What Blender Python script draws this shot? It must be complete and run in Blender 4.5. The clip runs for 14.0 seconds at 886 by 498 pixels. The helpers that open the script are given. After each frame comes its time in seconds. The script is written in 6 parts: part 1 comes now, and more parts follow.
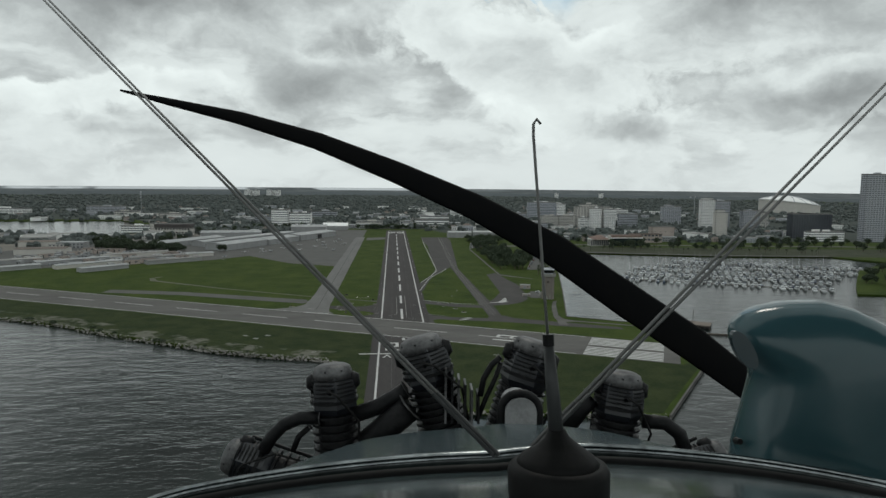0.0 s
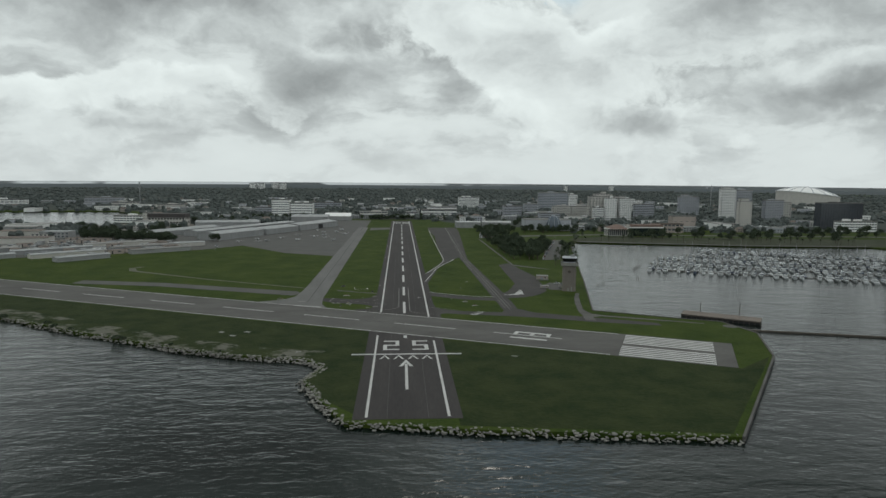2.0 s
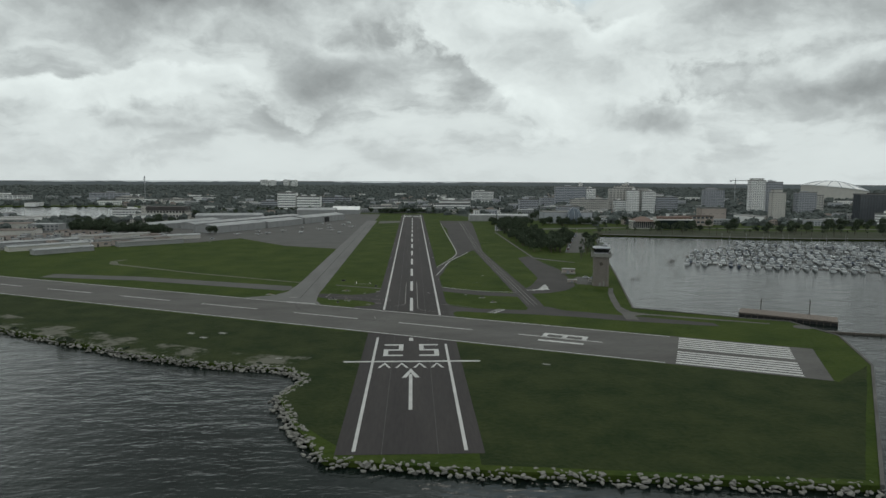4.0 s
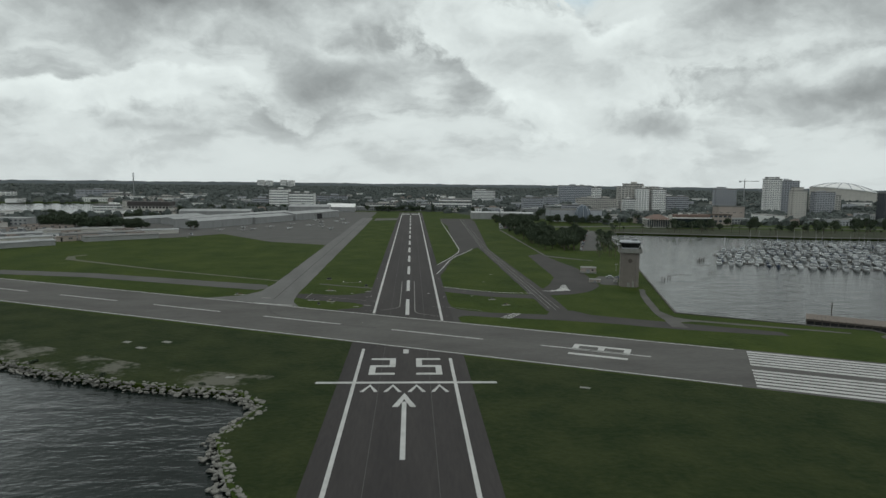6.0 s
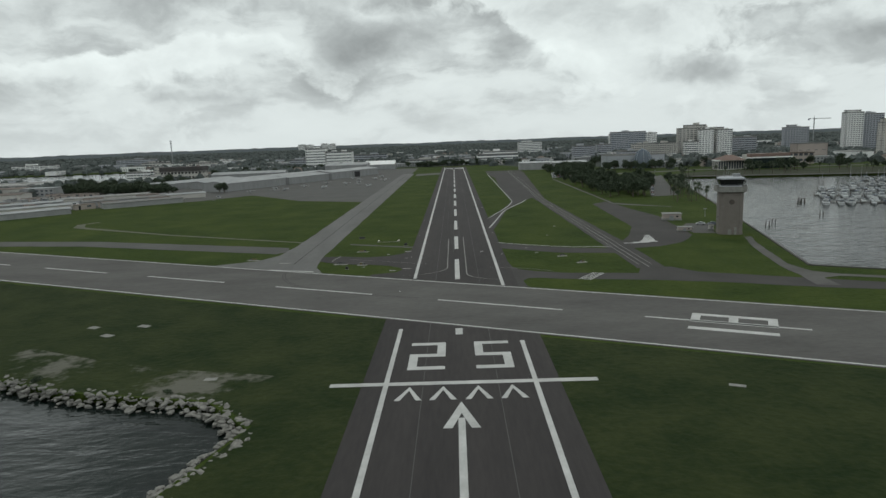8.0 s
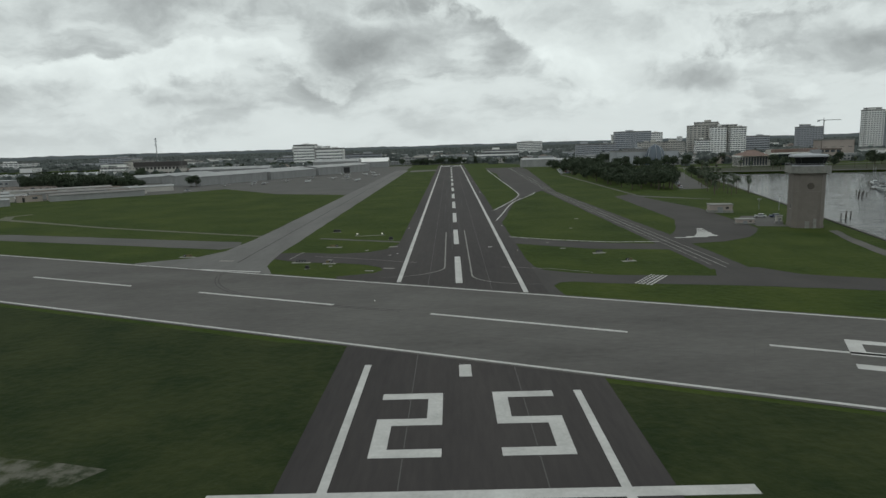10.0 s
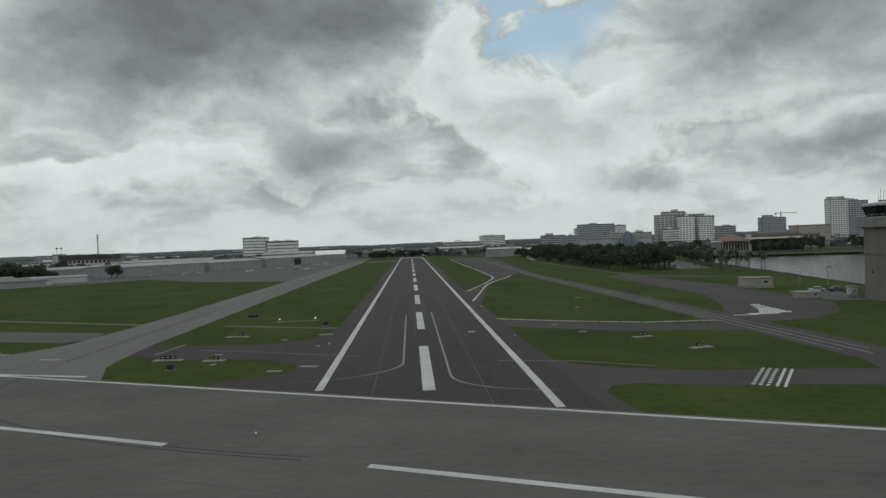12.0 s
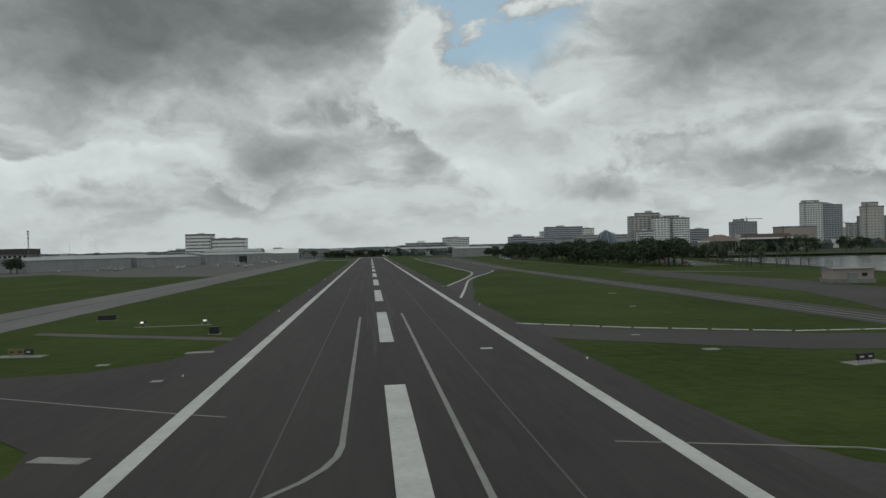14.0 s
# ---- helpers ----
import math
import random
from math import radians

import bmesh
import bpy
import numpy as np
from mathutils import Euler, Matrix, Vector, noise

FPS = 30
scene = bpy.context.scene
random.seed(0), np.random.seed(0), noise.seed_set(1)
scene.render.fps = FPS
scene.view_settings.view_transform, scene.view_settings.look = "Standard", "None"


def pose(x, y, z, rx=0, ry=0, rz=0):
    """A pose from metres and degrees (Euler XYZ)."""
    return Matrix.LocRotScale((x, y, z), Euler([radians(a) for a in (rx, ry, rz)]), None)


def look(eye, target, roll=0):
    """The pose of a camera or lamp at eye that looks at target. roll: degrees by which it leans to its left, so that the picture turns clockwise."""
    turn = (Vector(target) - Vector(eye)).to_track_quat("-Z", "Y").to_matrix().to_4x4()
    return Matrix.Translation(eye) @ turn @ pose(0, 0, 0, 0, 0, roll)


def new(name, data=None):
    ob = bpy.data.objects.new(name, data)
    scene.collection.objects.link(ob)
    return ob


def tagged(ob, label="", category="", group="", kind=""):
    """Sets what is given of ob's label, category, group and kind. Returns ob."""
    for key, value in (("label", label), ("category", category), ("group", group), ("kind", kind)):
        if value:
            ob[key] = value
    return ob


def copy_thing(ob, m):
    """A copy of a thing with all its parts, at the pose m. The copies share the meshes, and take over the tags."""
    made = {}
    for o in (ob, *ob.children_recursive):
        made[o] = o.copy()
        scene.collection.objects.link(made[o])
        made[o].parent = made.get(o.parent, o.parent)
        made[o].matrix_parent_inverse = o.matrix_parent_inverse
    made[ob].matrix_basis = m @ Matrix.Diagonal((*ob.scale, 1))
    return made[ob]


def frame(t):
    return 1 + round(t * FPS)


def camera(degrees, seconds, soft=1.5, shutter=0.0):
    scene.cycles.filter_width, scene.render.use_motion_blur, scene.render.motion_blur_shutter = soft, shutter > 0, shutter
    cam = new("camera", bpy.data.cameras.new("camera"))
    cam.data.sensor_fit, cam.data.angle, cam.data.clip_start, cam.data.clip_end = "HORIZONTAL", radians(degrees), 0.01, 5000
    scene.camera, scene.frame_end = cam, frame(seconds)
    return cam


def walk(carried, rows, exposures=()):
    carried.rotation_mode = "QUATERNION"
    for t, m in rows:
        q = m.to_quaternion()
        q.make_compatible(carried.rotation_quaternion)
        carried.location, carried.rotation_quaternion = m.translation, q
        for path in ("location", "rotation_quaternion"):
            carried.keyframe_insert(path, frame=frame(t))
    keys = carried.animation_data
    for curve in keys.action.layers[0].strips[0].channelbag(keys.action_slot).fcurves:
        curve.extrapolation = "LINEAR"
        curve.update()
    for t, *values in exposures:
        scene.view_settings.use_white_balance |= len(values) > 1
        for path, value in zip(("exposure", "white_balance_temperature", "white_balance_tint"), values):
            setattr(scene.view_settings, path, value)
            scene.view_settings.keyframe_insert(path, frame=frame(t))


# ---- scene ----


def view(t, x, y, z, yaw, pitch, roll):
    """A row of the flight: seconds, place, heading to the left, tilt upwards, lean."""
    return t, pose(x, y, z, 90 + pitch, 0, yaw) @ pose(0, 0, 0, 0, 0, roll)


cam = camera(69.06, 14.0, soft=1.5)
walk(cam, [
    view(0.0, -6.91, -459.83, 97.31, -4.494, -5.805, 0.542),
    view(0.5, -5.88, -445.23, 94.06, -4.480, -5.751, 0.382),
    view(1.0, -4.88, -430.60, 90.83, -4.496, -5.684, 0.650),
    view(1.2, -4.48, -424.74, 89.54, -4.460, -5.784, 0.660),
    view(1.5, -3.88, -415.94, 87.62, -4.382, -5.891, 0.629),
    view(2.0, -2.89, -401.22, 84.45, -3.849, -6.273, 0.487),
    view(2.5, -1.90, -386.47, 81.27, -3.496, -6.342, 0.463),
    view(3.0, -0.95, -371.71, 78.07, -2.981, -6.451, 0.546),
    view(5.5, 1.83, -296.77, 62.21, -2.612, -6.248, 0.282),
    view(6.0, 1.66, -281.29, 59.27, -2.821, -6.152, 0.667),
    view(6.5, 1.37, -265.74, 56.33, -2.951, -6.073, 1.625),
    view(6.8, 1.14, -256.38, 54.60, -1.286, -7.391, 1.381),
    view(7.0, 0.98, -250.13, 53.45, -0.666, -7.914, 0.867),
    view(7.5, 0.53, -234.48, 50.59, -0.313, -8.747, -0.285),
    view(7.6, 0.43, -231.34, 50.01, -0.287, -8.997, -0.345),
    view(8.0, 0.04, -218.80, 47.68, 1.229, -9.718, -2.064),
    view(10.5, -1.58, -137.95, 29.41, 0.473, -8.831, -1.303),
    view(11.0, -1.63, -121.05, 25.75, -1.167, -2.968, -1.024),
    view(11.5, -1.68, -104.13, 22.22, -1.817, -2.254, -0.986),
    view(12.0, -1.82, -87.11, 19.29, -2.910, -0.531, -2.053),
    view(12.5, -2.10, -69.78, 17.16, -3.240, 0.044, -2.742),
    view(13.0, -2.15, -52.69, 15.06, -3.587, 0.137, -2.928),
    view(13.5, -1.98, -35.78, 13.14, -6.286, -0.121, -1.461),
    view(13.6, -1.94, -32.41, 12.75, -6.366, -0.112, -1.218),
    view(14.0, -1.77, -18.96, 11.19, -6.486, -0.141, -1.358),
], exposures=((0.0, -0.19), (2.5, -0.27), (6.5, -0.28), (8.0, -0.19), (10.5, -0.30), (12.0, -0.43), (14.0, -0.55)))

# ---- light ----
SUN_AZ, SUN_EL = 10.0, 48.0      # degrees to the right of the runway's axis, and above the horizon
world = bpy.data.worlds.new("sky")
scene.world = world
world.use_nodes = True


def sky_nodes():
    nt = world.node_tree
    nt.nodes.clear()
    N, L = nt.nodes.new, nt.links.new
    out = N("ShaderNodeOutputWorld")
    coord = N("ShaderNodeTexCoord")

    def vmath(op, a, b=None, scalar=None):
        n = N("ShaderNodeVectorMath")
        n.operation = op
        for i, v in enumerate((a, b)):
            if v is None:
                continue
            if isinstance(v, (tuple, list)):
                n.inputs[i].default_value = v
            else:
                L(v, n.inputs[i])
        if scalar is not None:
            if isinstance(scalar, (int, float)):
                n.inputs["Scale"].default_value = scalar
            else:
                L(scalar, n.inputs["Scale"])
        return n.outputs["Value"] if op in ("DISTANCE", "LENGTH", "DOT_PRODUCT") else n.outputs["Vector"]

    def fmath(op, a, b=0.0, c=None, clamp=False):
        n = N("ShaderNodeMath")
        n.operation, n.use_clamp = op, clamp
        for i, v in enumerate((a, b, c)):
            if v is None:
                continue
            if isinstance(v, (int, float)):
                n.inputs[i].default_value = v
            else:
                L(v, n.inputs[i])
        return n.outputs[0]

    def fbm(vec, scale, detail, rough, dist=0.0):
        n = N("ShaderNodeTexNoise")
        n.inputs["Scale"].default_value, n.inputs["Detail"].default_value = scale, detail
        n.inputs["Roughness"].default_value, n.inputs["Distortion"].default_value = rough, dist
        L(vec, n.inputs["Vector"])
        return n.outputs["Fac"]

    def span(v, lo, hi, to0=0.0, to1=1.0):
        n = N("ShaderNodeMapRange")
        n.interpolation_type = "SMOOTHSTEP"
        for i, w in enumerate((v, lo, hi, to0, to1)):
            if isinstance(w, (int, float)):
                n.inputs[i].default_value = w
            else:
                L(w, n.inputs[i])
        return n.outputs[0]

    def billow(vec, scale, detail):
        """Round-headed heaps."""
        n = N("ShaderNodeTexVoronoi")
        n.feature, n.normalize = "SMOOTH_F1", True
        n.inputs["Scale"].default_value, n.inputs["Detail"].default_value = scale, detail
        n.inputs["Roughness"].default_value, n.inputs["Lacunarity"].default_value, n.inputs["Smoothness"].default_value = 0.5, 2.3, 0.7
        L(vec, n.inputs["Vector"])
        return fmath("SUBTRACT", 0.62, n.outputs["Distance"])

    def ramp(fac, stops):
        """Cloud tones along a factor: a cool grey of each brightness."""
        n = N("ShaderNodeValToRGB")
        L(fac, n.inputs[0])
        els = n.color_ramp.elements
        for i, (p, v) in enumerate(stops):
            e = els[i] if i < 2 else els.new(p)
            e.position, e.color = p, (v * 0.915, v, v * (0.985 + 0.03 * (1 - v)), 1)
        return n.outputs[0]

    def blend(fac, a, b):
        n = N("ShaderNodeMix")
        n.data_type = "RGBA"
        L(fac, n.inputs[0])
        for i, v in ((6, a), (7, b)):
            if isinstance(v, tuple):
                n.inputs[i].default_value = v
            else:
                L(v, n.inputs[i])
        return n.outputs[2]

    d = vmath("NORMALIZE", coord.outputs["Generated"])
    split = N("ShaderNodeSeparateXYZ")
    L(d, split.inputs[0])
    up = split.outputs[2]
    # clouds lie wider than tall; noise bends their outlines into heaps
    wide = vmath("MULTIPLY", d, (1.0, 1.0, 1.5))
    bend = N("ShaderNodeTexNoise")
    bend.inputs["Scale"].default_value, bend.inputs["Detail"].default_value, bend.inputs["Roughness"].default_value = 6.0, 5, 0.55
    L(wide, bend.inputs["Vector"])
    shift = vmath("SUBTRACT", bend.outputs["Color"], (0.5, 0.5, 0.5))
    heap = vmath("ADD", wide, vmath("SCALE", shift, scalar=0.10))
    ragged = vmath("ADD", d, vmath("SCALE", shift, scalar=0.10))

    def heaps(vec):
        h = fmath("MULTIPLY", fmath("SUBTRACT", fbm(vec, 4.2, 8, 0.56), 0.5), 3.4)
        return fmath("ADD", h, fmath("MULTIPLY", billow(vec, 11.0, 4), 1.5))

    relief = heaps(heap)
    # the same heaps a little nearer to the sun: where they thin out, the edge is lit
    lit = fmath("SUBTRACT", relief, heaps(vmath("ADD", heap, (0.004, 0.0, 0.030))))
    fine = fbm(heap, 22.0, 6, 0.58)

    def lobe(az, el, width, height, core=0.0):
        """A region of sky round a direction, 1 in its middle."""
        a, e = radians(az), radians(el)
        c = (math.sin(a) * math.cos(e), math.cos(a) * math.cos(e), math.sin(e))
        off = vmath("MULTIPLY", vmath("SUBTRACT", ragged, c), (1 / width, 1 / width, 1 / height))
        return span(vmath("LENGTH", off), 1.0, core)

    def total(rows):
        out = None
        for az, el, width, height, k in rows:
            v = fmath("MULTIPLY", lobe(az, el, width, height), k)
            out = v if out is None else fmath("ADD", out, v)
        return out

    def depth(rows, base, rough):
        """How far inside a bank of cloud a direction lies; below 0 it is outside."""
        t = fmath("ADD", total(rows), fmath("MULTIPLY", relief, rough))
        return fmath("ADD", fmath("ADD", t, fmath("MULTIPLY", fmath("SUBTRACT", fine, 0.5), 0.26)), base)

    # a bright veil over all the sky, with flat grey streaks towards the horizon
    streak = fbm(vmath("MULTIPLY", heap, (1.0, 1.0, 2.2)), 5.0, 7, 0.55)
    veil = fmath("ADD", fmath("MULTIPLY", streak, 1.1), fmath("MULTIPLY", relief, 0.16))
    veil = fmath("SUBTRACT", veil, fmath("MULTIPLY", lit, 0.22))
    # The lobe at 180 is an unseen bright patch, added to lighten near-side walls.
    veil = fmath("SUBTRACT", veil, total(((6, 2, 0.9, 0.085, 0.16), (13, 9, 0.15, 0.12, 0.22), (-20, 8, 0.14, 0.07, 0.12), (180, 40, 1.5, 0.9, 0.15))))
    veil_tone = ramp(span(veil, 0.22, 0.95), ((0.0, 0.96), (1.0, 0.38), (0.33, 0.87), (0.60, 0.62)))
    # the gap of blue between the two dark banks
    open_sky = fmath("ADD", fmath("MULTIPLY", lobe(10.4, 21.5, 0.25, 0.19), 2.1), fmath("MULTIPLY", relief, -0.30))
    open_sky = span(open_sky, 0.30, 0.95, 0.0, 0.92)
    # sunlit heaps standing in the gap and along the banks
    bright = depth(((9.5, 10.8, 0.11, 0.10, 0.95), (14.0, 8.5, 0.17, 0.12, 0.85), (4.2, 15, 0.080, 0.16, 0.70), (-19, 7.6, 0.16, 0.05, 0.7), (22, 12, 0.13, 0.07, 0.5), (-30, 6, 0.16, 0.04, 0.5)), -0.50, 0.80)
    bright_tone = ramp(fmath("ADD", fmath("SUBTRACT", fmath("MULTIPLY", bright, 0.62), fmath("MULTIPLY", lit, 0.9)), fmath("MULTIPLY", fine, 0.3), clamp=True), ((0.0, 1.08), (1.0, 0.70), (0.30, 0.98), (0.62, 0.88)))
    # heavy grey banks
    dark = depth(((-16, 21.0, 0.48, 0.22, 1.05), (-4.5, 18.5, 0.165, 0.13, 0.40), (-5, 8.4, 0.22, 0.07, 0.46), (10.8, 19, 0.19, 0.17, -1.1), (-30, 13, 0.34, 0.12, 0.62), (-38, 5.0, 0.24, 0.04, 0.35), (34, 17.5, 0.36, 0.18, 0.78), (23, 13, 0.14, 0.09, 0.30),
                  (19.5, 4.6, 0.12, 0.034, 0.45), (34, 6.6, 0.17, 0.05, 0.45), (-20, 4.0, 0.16, 0.022, 0.35), (-14, 34, 0.7, 0.2, 0.7), (40, 33, 0.6, 0.2, 0.7)), -0.36, 0.52)
    dark_tone = ramp(fmath("SUBTRACT", dark, fmath("MULTIPLY", lit, 0.50), clamp=True), ((0.0, 0.90), (1.0, 0.225), (0.15, 0.76), (0.34, 0.56), (0.56, 0.40), (0.78, 0.29)))
    cloud_tone = blend(span(bright, -0.02, 0.28), veil_tone, bright_tone)
    cloud_tone = blend(span(dark, -0.06, 0.30), cloud_tone, dark_tone)
    # towards the horizon the layers merge in bright haze
    cloud_tone = blend(span(up, 0.10, 0.005, 0.0, 0.62), cloud_tone, (0.79, 0.86, 0.855, 1))
    cover = fmath("MAXIMUM", fmath("SUBTRACT", 1.0, open_sky), fmath("MAXIMUM", span(bright, -0.02, 0.10), span(dark, -0.04, 0.14)))
    # below the horizon: flat wooded land, distance haze in its colour, and a far strip of bright water
    plain = fbm(vmath("MULTIPLY", d, (1.0, 1.0, 12.0)), 26.0, 5, 0.6)
    land = blend(span(plain, 0.35, 0.7), (0.086, 0.102, 0.104, 1), (0.118, 0.136, 0.138, 1))
    shore = fmath("MULTIPLY", span(fbm(vmath("MULTIPLY", d, (1.0, 1.0, 3.0)), 7.0, 4, 0.6), 0.42, 0.50), span(split.outputs[0], 0.22, -0.02))
    strip = fmath("MULTIPLY", fmath("MULTIPLY", span(up, -0.0118, -0.0108), span(up, -0.0080, -0.0087)), shore)
    land = blend(strip, land, (0.50, 0.56, 0.57, 1))
    below = span(up, -0.0077, -0.0083)
    sky = N("ShaderNodeTexSky")
    sky.sky_type, sky.sun_disc = "NISHITA", False
    sky.sun_elevation, sky.sun_rotation = radians(SUN_EL), radians(SUN_AZ)
    clear, cloud = N("ShaderNodeBackground"), N("ShaderNodeBackground")
    tint = N("ShaderNodeMix")
    tint.data_type, tint.blend_type = "RGBA", "MULTIPLY"
    tint.inputs[0].default_value = 1.0
    L(sky.outputs[0], tint.inputs[6])
    tint.inputs[7].default_value = (0.82, 1.0, 0.95, 1)
    L(tint.outputs[2], clear.inputs[0])
    clear.inputs[1].default_value = 0.105
    L(blend(below, cloud_tone, land), cloud.inputs[0])
    cloud.inputs[1].default_value = 1.0
    mix = N("ShaderNodeMixShader")
    L(fmath("MAXIMUM", cover, below), mix.inputs[0])
    L(clear.outputs[0], mix.inputs[1])
    L(cloud.outputs[0], mix.inputs[2])
    L(mix.outputs[0], out.inputs[0])


sky_nodes()
sun = new("sun", bpy.data.lights.new("sun", "SUN"))
sun.data.energy, sun.data.angle, sun.data.color = 0.5, radians(14), (1.0, 0.95, 0.86)
sun.matrix_world = look((0, 0, 0), (-math.sin(radians(SUN_AZ)) * math.cos(radians(SUN_EL)),
                                    -math.cos(radians(SUN_AZ)) * math.cos(radians(SUN_EL)), -math.sin(radians(SUN_EL))))


# ---- materials ----
def surf(name, a, b=None, big=20.0, fine=0.6, rough=0.85, bump=0.3, metal=0.0, mix=1.0, vary=0.0, stretch=(1, 1, 1), spec=0.5, local=False):
    """A surface of two tones, blended by noise at two scales (sizes in metres), with fine relief."""
    m = bpy.data.materials.new(name)
    m.use_nodes = True
    nt = m.node_tree
    N, L = nt.nodes.new, nt.links.new
    bsdf = nt.nodes["Principled BSDF"]
    b = b or tuple(c * 0.72 for c in a)
    if local:
        src = N("ShaderNodeTexCoord").outputs["Object"]
    else:
        src = N("ShaderNodeNewGeometry").outputs["Position"]
    mp = N("ShaderNodeMapping")
    mp.inputs["Scale"].default_value = stretch
    L(src, mp.inputs["Vector"])
    facs = []
    for size, detail in ((big, 6), (fine, 4)):
        n = N("ShaderNodeTexNoise")
        n.inputs["Scale"].default_value, n.inputs["Detail"].default_value = 1 / size, detail
        n.inputs["Roughness"].default_value = 0.6
        L(mp.outputs[0], n.inputs["Vector"])
        facs.append(n.outputs["Fac"])
    add = N("ShaderNodeMath")
    add.operation = "MULTIPLY_ADD"
    L(facs[1], add.inputs[0])
    add.inputs[1].default_value = 0.5
    L(facs[0], add.inputs[2])
    rng = N("ShaderNodeMapRange")
    L(add.outputs[0], rng.inputs[0])
    rng.inputs[1].default_value, rng.inputs[2].default_value = 0.5, 1.0
    rng.inputs[4].default_value = mix
    col = N("ShaderNodeMix")
    col.data_type = "RGBA"
    L(rng.outputs[0], col.inputs[0])
    col.inputs[6].default_value, col.inputs[7].default_value = (*a, 1), (*b, 1)
    last = col.outputs[2]
    if vary:
        info = N("ShaderNodeObjectInfo")
        hsv = N("ShaderNodeHueSaturation")
        r2 = N("ShaderNodeMapRange")
        L(info.outputs["Random"], r2.inputs[0])
        r2.inputs[3].default_value, r2.inputs[4].default_value = 1 - vary, 1 + vary
        L(r2.outputs[0], hsv.inputs["Value"])
        L(last, hsv.inputs["Color"])
        last = hsv.outputs[0]
    L(last, bsdf.inputs["Base Color"])
    bsdf.inputs["Roughness"].default_value, bsdf.inputs["Metallic"].default_value = rough, metal
    bsdf.inputs["Specular IOR Level"].default_value = spec
    if bump:
        bp = N("ShaderNodeBump")
        bp.inputs["Strength"].default_value, bp.inputs["Distance"].default_value = bump, fine * 0.4
        L(facs[1], bp.inputs["Height"])
        L(bp.outputs[0], bsdf.inputs["Normal"])
    return m


def island_surf(name, cols, rough=0.8, bump=0.2, size=1.0):
    """Many pieces in one mesh, each with a tone of its own."""
    m = bpy.data.materials.new(name)
    m.use_nodes = True
    nt = m.node_tree
    N, L = nt.nodes.new, nt.links.new
    bsdf = nt.nodes["Principled BSDF"]
    geo, ramp = N("ShaderNodeNewGeometry"), N("ShaderNodeValToRGB")
    L(geo.outputs["Random Per Island"], ramp.inputs[0])
    els = ramp.color_ramp.elements
    for i, c in enumerate(cols):
        e = els[i] if i < 2 else els.new(0.5)
        e.color = (*c, 1)
    for i, e in enumerate(els):
        e.position = i / (len(els) - 1)
    for i, c in enumerate(cols):
        els[i].color = (*c, 1)
    n = N("ShaderNodeTexNoise")
    n.inputs["Scale"].default_value, n.inputs["Detail"].default_value = 1 / size, 5
    L(geo.outputs["Position"], n.inputs["Vector"])
    hsv, rng = N("ShaderNodeHueSaturation"), N("ShaderNodeMapRange")
    L(n.outputs["Fac"], rng.inputs[0])
    rng.inputs[1].default_value, rng.inputs[2].default_value, rng.inputs[3].default_value, rng.inputs[4].default_value = 0.3, 0.7, 0.65, 1.3
    L(rng.outputs[0], hsv.inputs["Value"])
    L(ramp.outputs[0], hsv.inputs["Color"])
    L(hsv.outputs[0], bsdf.inputs["Base Color"])
    bsdf.inputs["Roughness"].default_value = rough
    if bump:
        bp = N("ShaderNodeBump")
        bp.inputs["Strength"].default_value, bp.inputs["Distance"].default_value = bump, size * 0.3
        L(n.outputs["Fac"], bp.inputs["Height"])
        L(bp.outputs[0], bsdf.inputs["Normal"])
    return m


def water_surf(name):
    m = bpy.data.materials.new(name)
    m.use_nodes = True
    nt = m.node_tree
    N, L = nt.nodes.new, nt.links.new
    bsdf = nt.nodes["Principled BSDF"]
    bsdf.inputs["Base Color"].default_value = (0.008, 0.013, 0.0115, 1)
    bsdf.inputs["Roughness"].default_value = 0.12
    bsdf.inputs["IOR"].default_value = 1.33
    pos = N("ShaderNodeNewGeometry").outputs["Position"]
    height = None
    for size, ang, weight in ((13.0, 28, 1.3), (4.5, 42, 0.8), (1.5, 16, 0.30)):
        mp = N("ShaderNodeMapping")
        mp.inputs["Rotation"].default_value = (0, 0, radians(ang))
        mp.inputs["Scale"].default_value = (0.45 / size, 1.0 / size, 1.0 / size)
        L(pos, mp.inputs["Vector"])
        n = N("ShaderNodeTexNoise")
        n.inputs["Scale"].default_value, n.inputs["Detail"].default_value = 1.0, 3
        n.inputs["Distortion"].default_value = 0.4
        L(mp.outputs[0], n.inputs["Vector"])
        k = N("ShaderNodeMath")
        k.operation = "MULTIPLY_ADD"
        L(n.outputs["Fac"], k.inputs[0])
        k.inputs[1].default_value = weight
        if height is not None:
            L(height, k.inputs[2])
        height = k.outputs[0]
    bp = N("ShaderNodeBump")
    bp.inputs["Strength"].default_value, bp.inputs["Distance"].default_value = 0.42, 1.3
    L(height, bp.inputs["Height"])
    L(bp.outputs[0], bsdf.inputs["Normal"])
    return m


GRASS = surf("mown_grass", (0.0195, 0.039, 0.0060), (0.058, 0.078, 0.0155), big=26, fine=1.8, rough=0.95, bump=0.8, spec=0.1)
ROUGH = surf("coarse_shore_grass", (0.012, 0.024, 0.007), (0.040, 0.050, 0.018), big=14, fine=1.6, rough=0.95, bump=0.8, spec=0.1)
ASPHALT = surf("runway_asphalt", (0.0310, 0.0285, 0.0290), (0.057, 0.0515, 0.0500), big=16, fine=0.8, rough=0.9, bump=0.15, stretch=(1, 0.12, 1), spec=0.25)
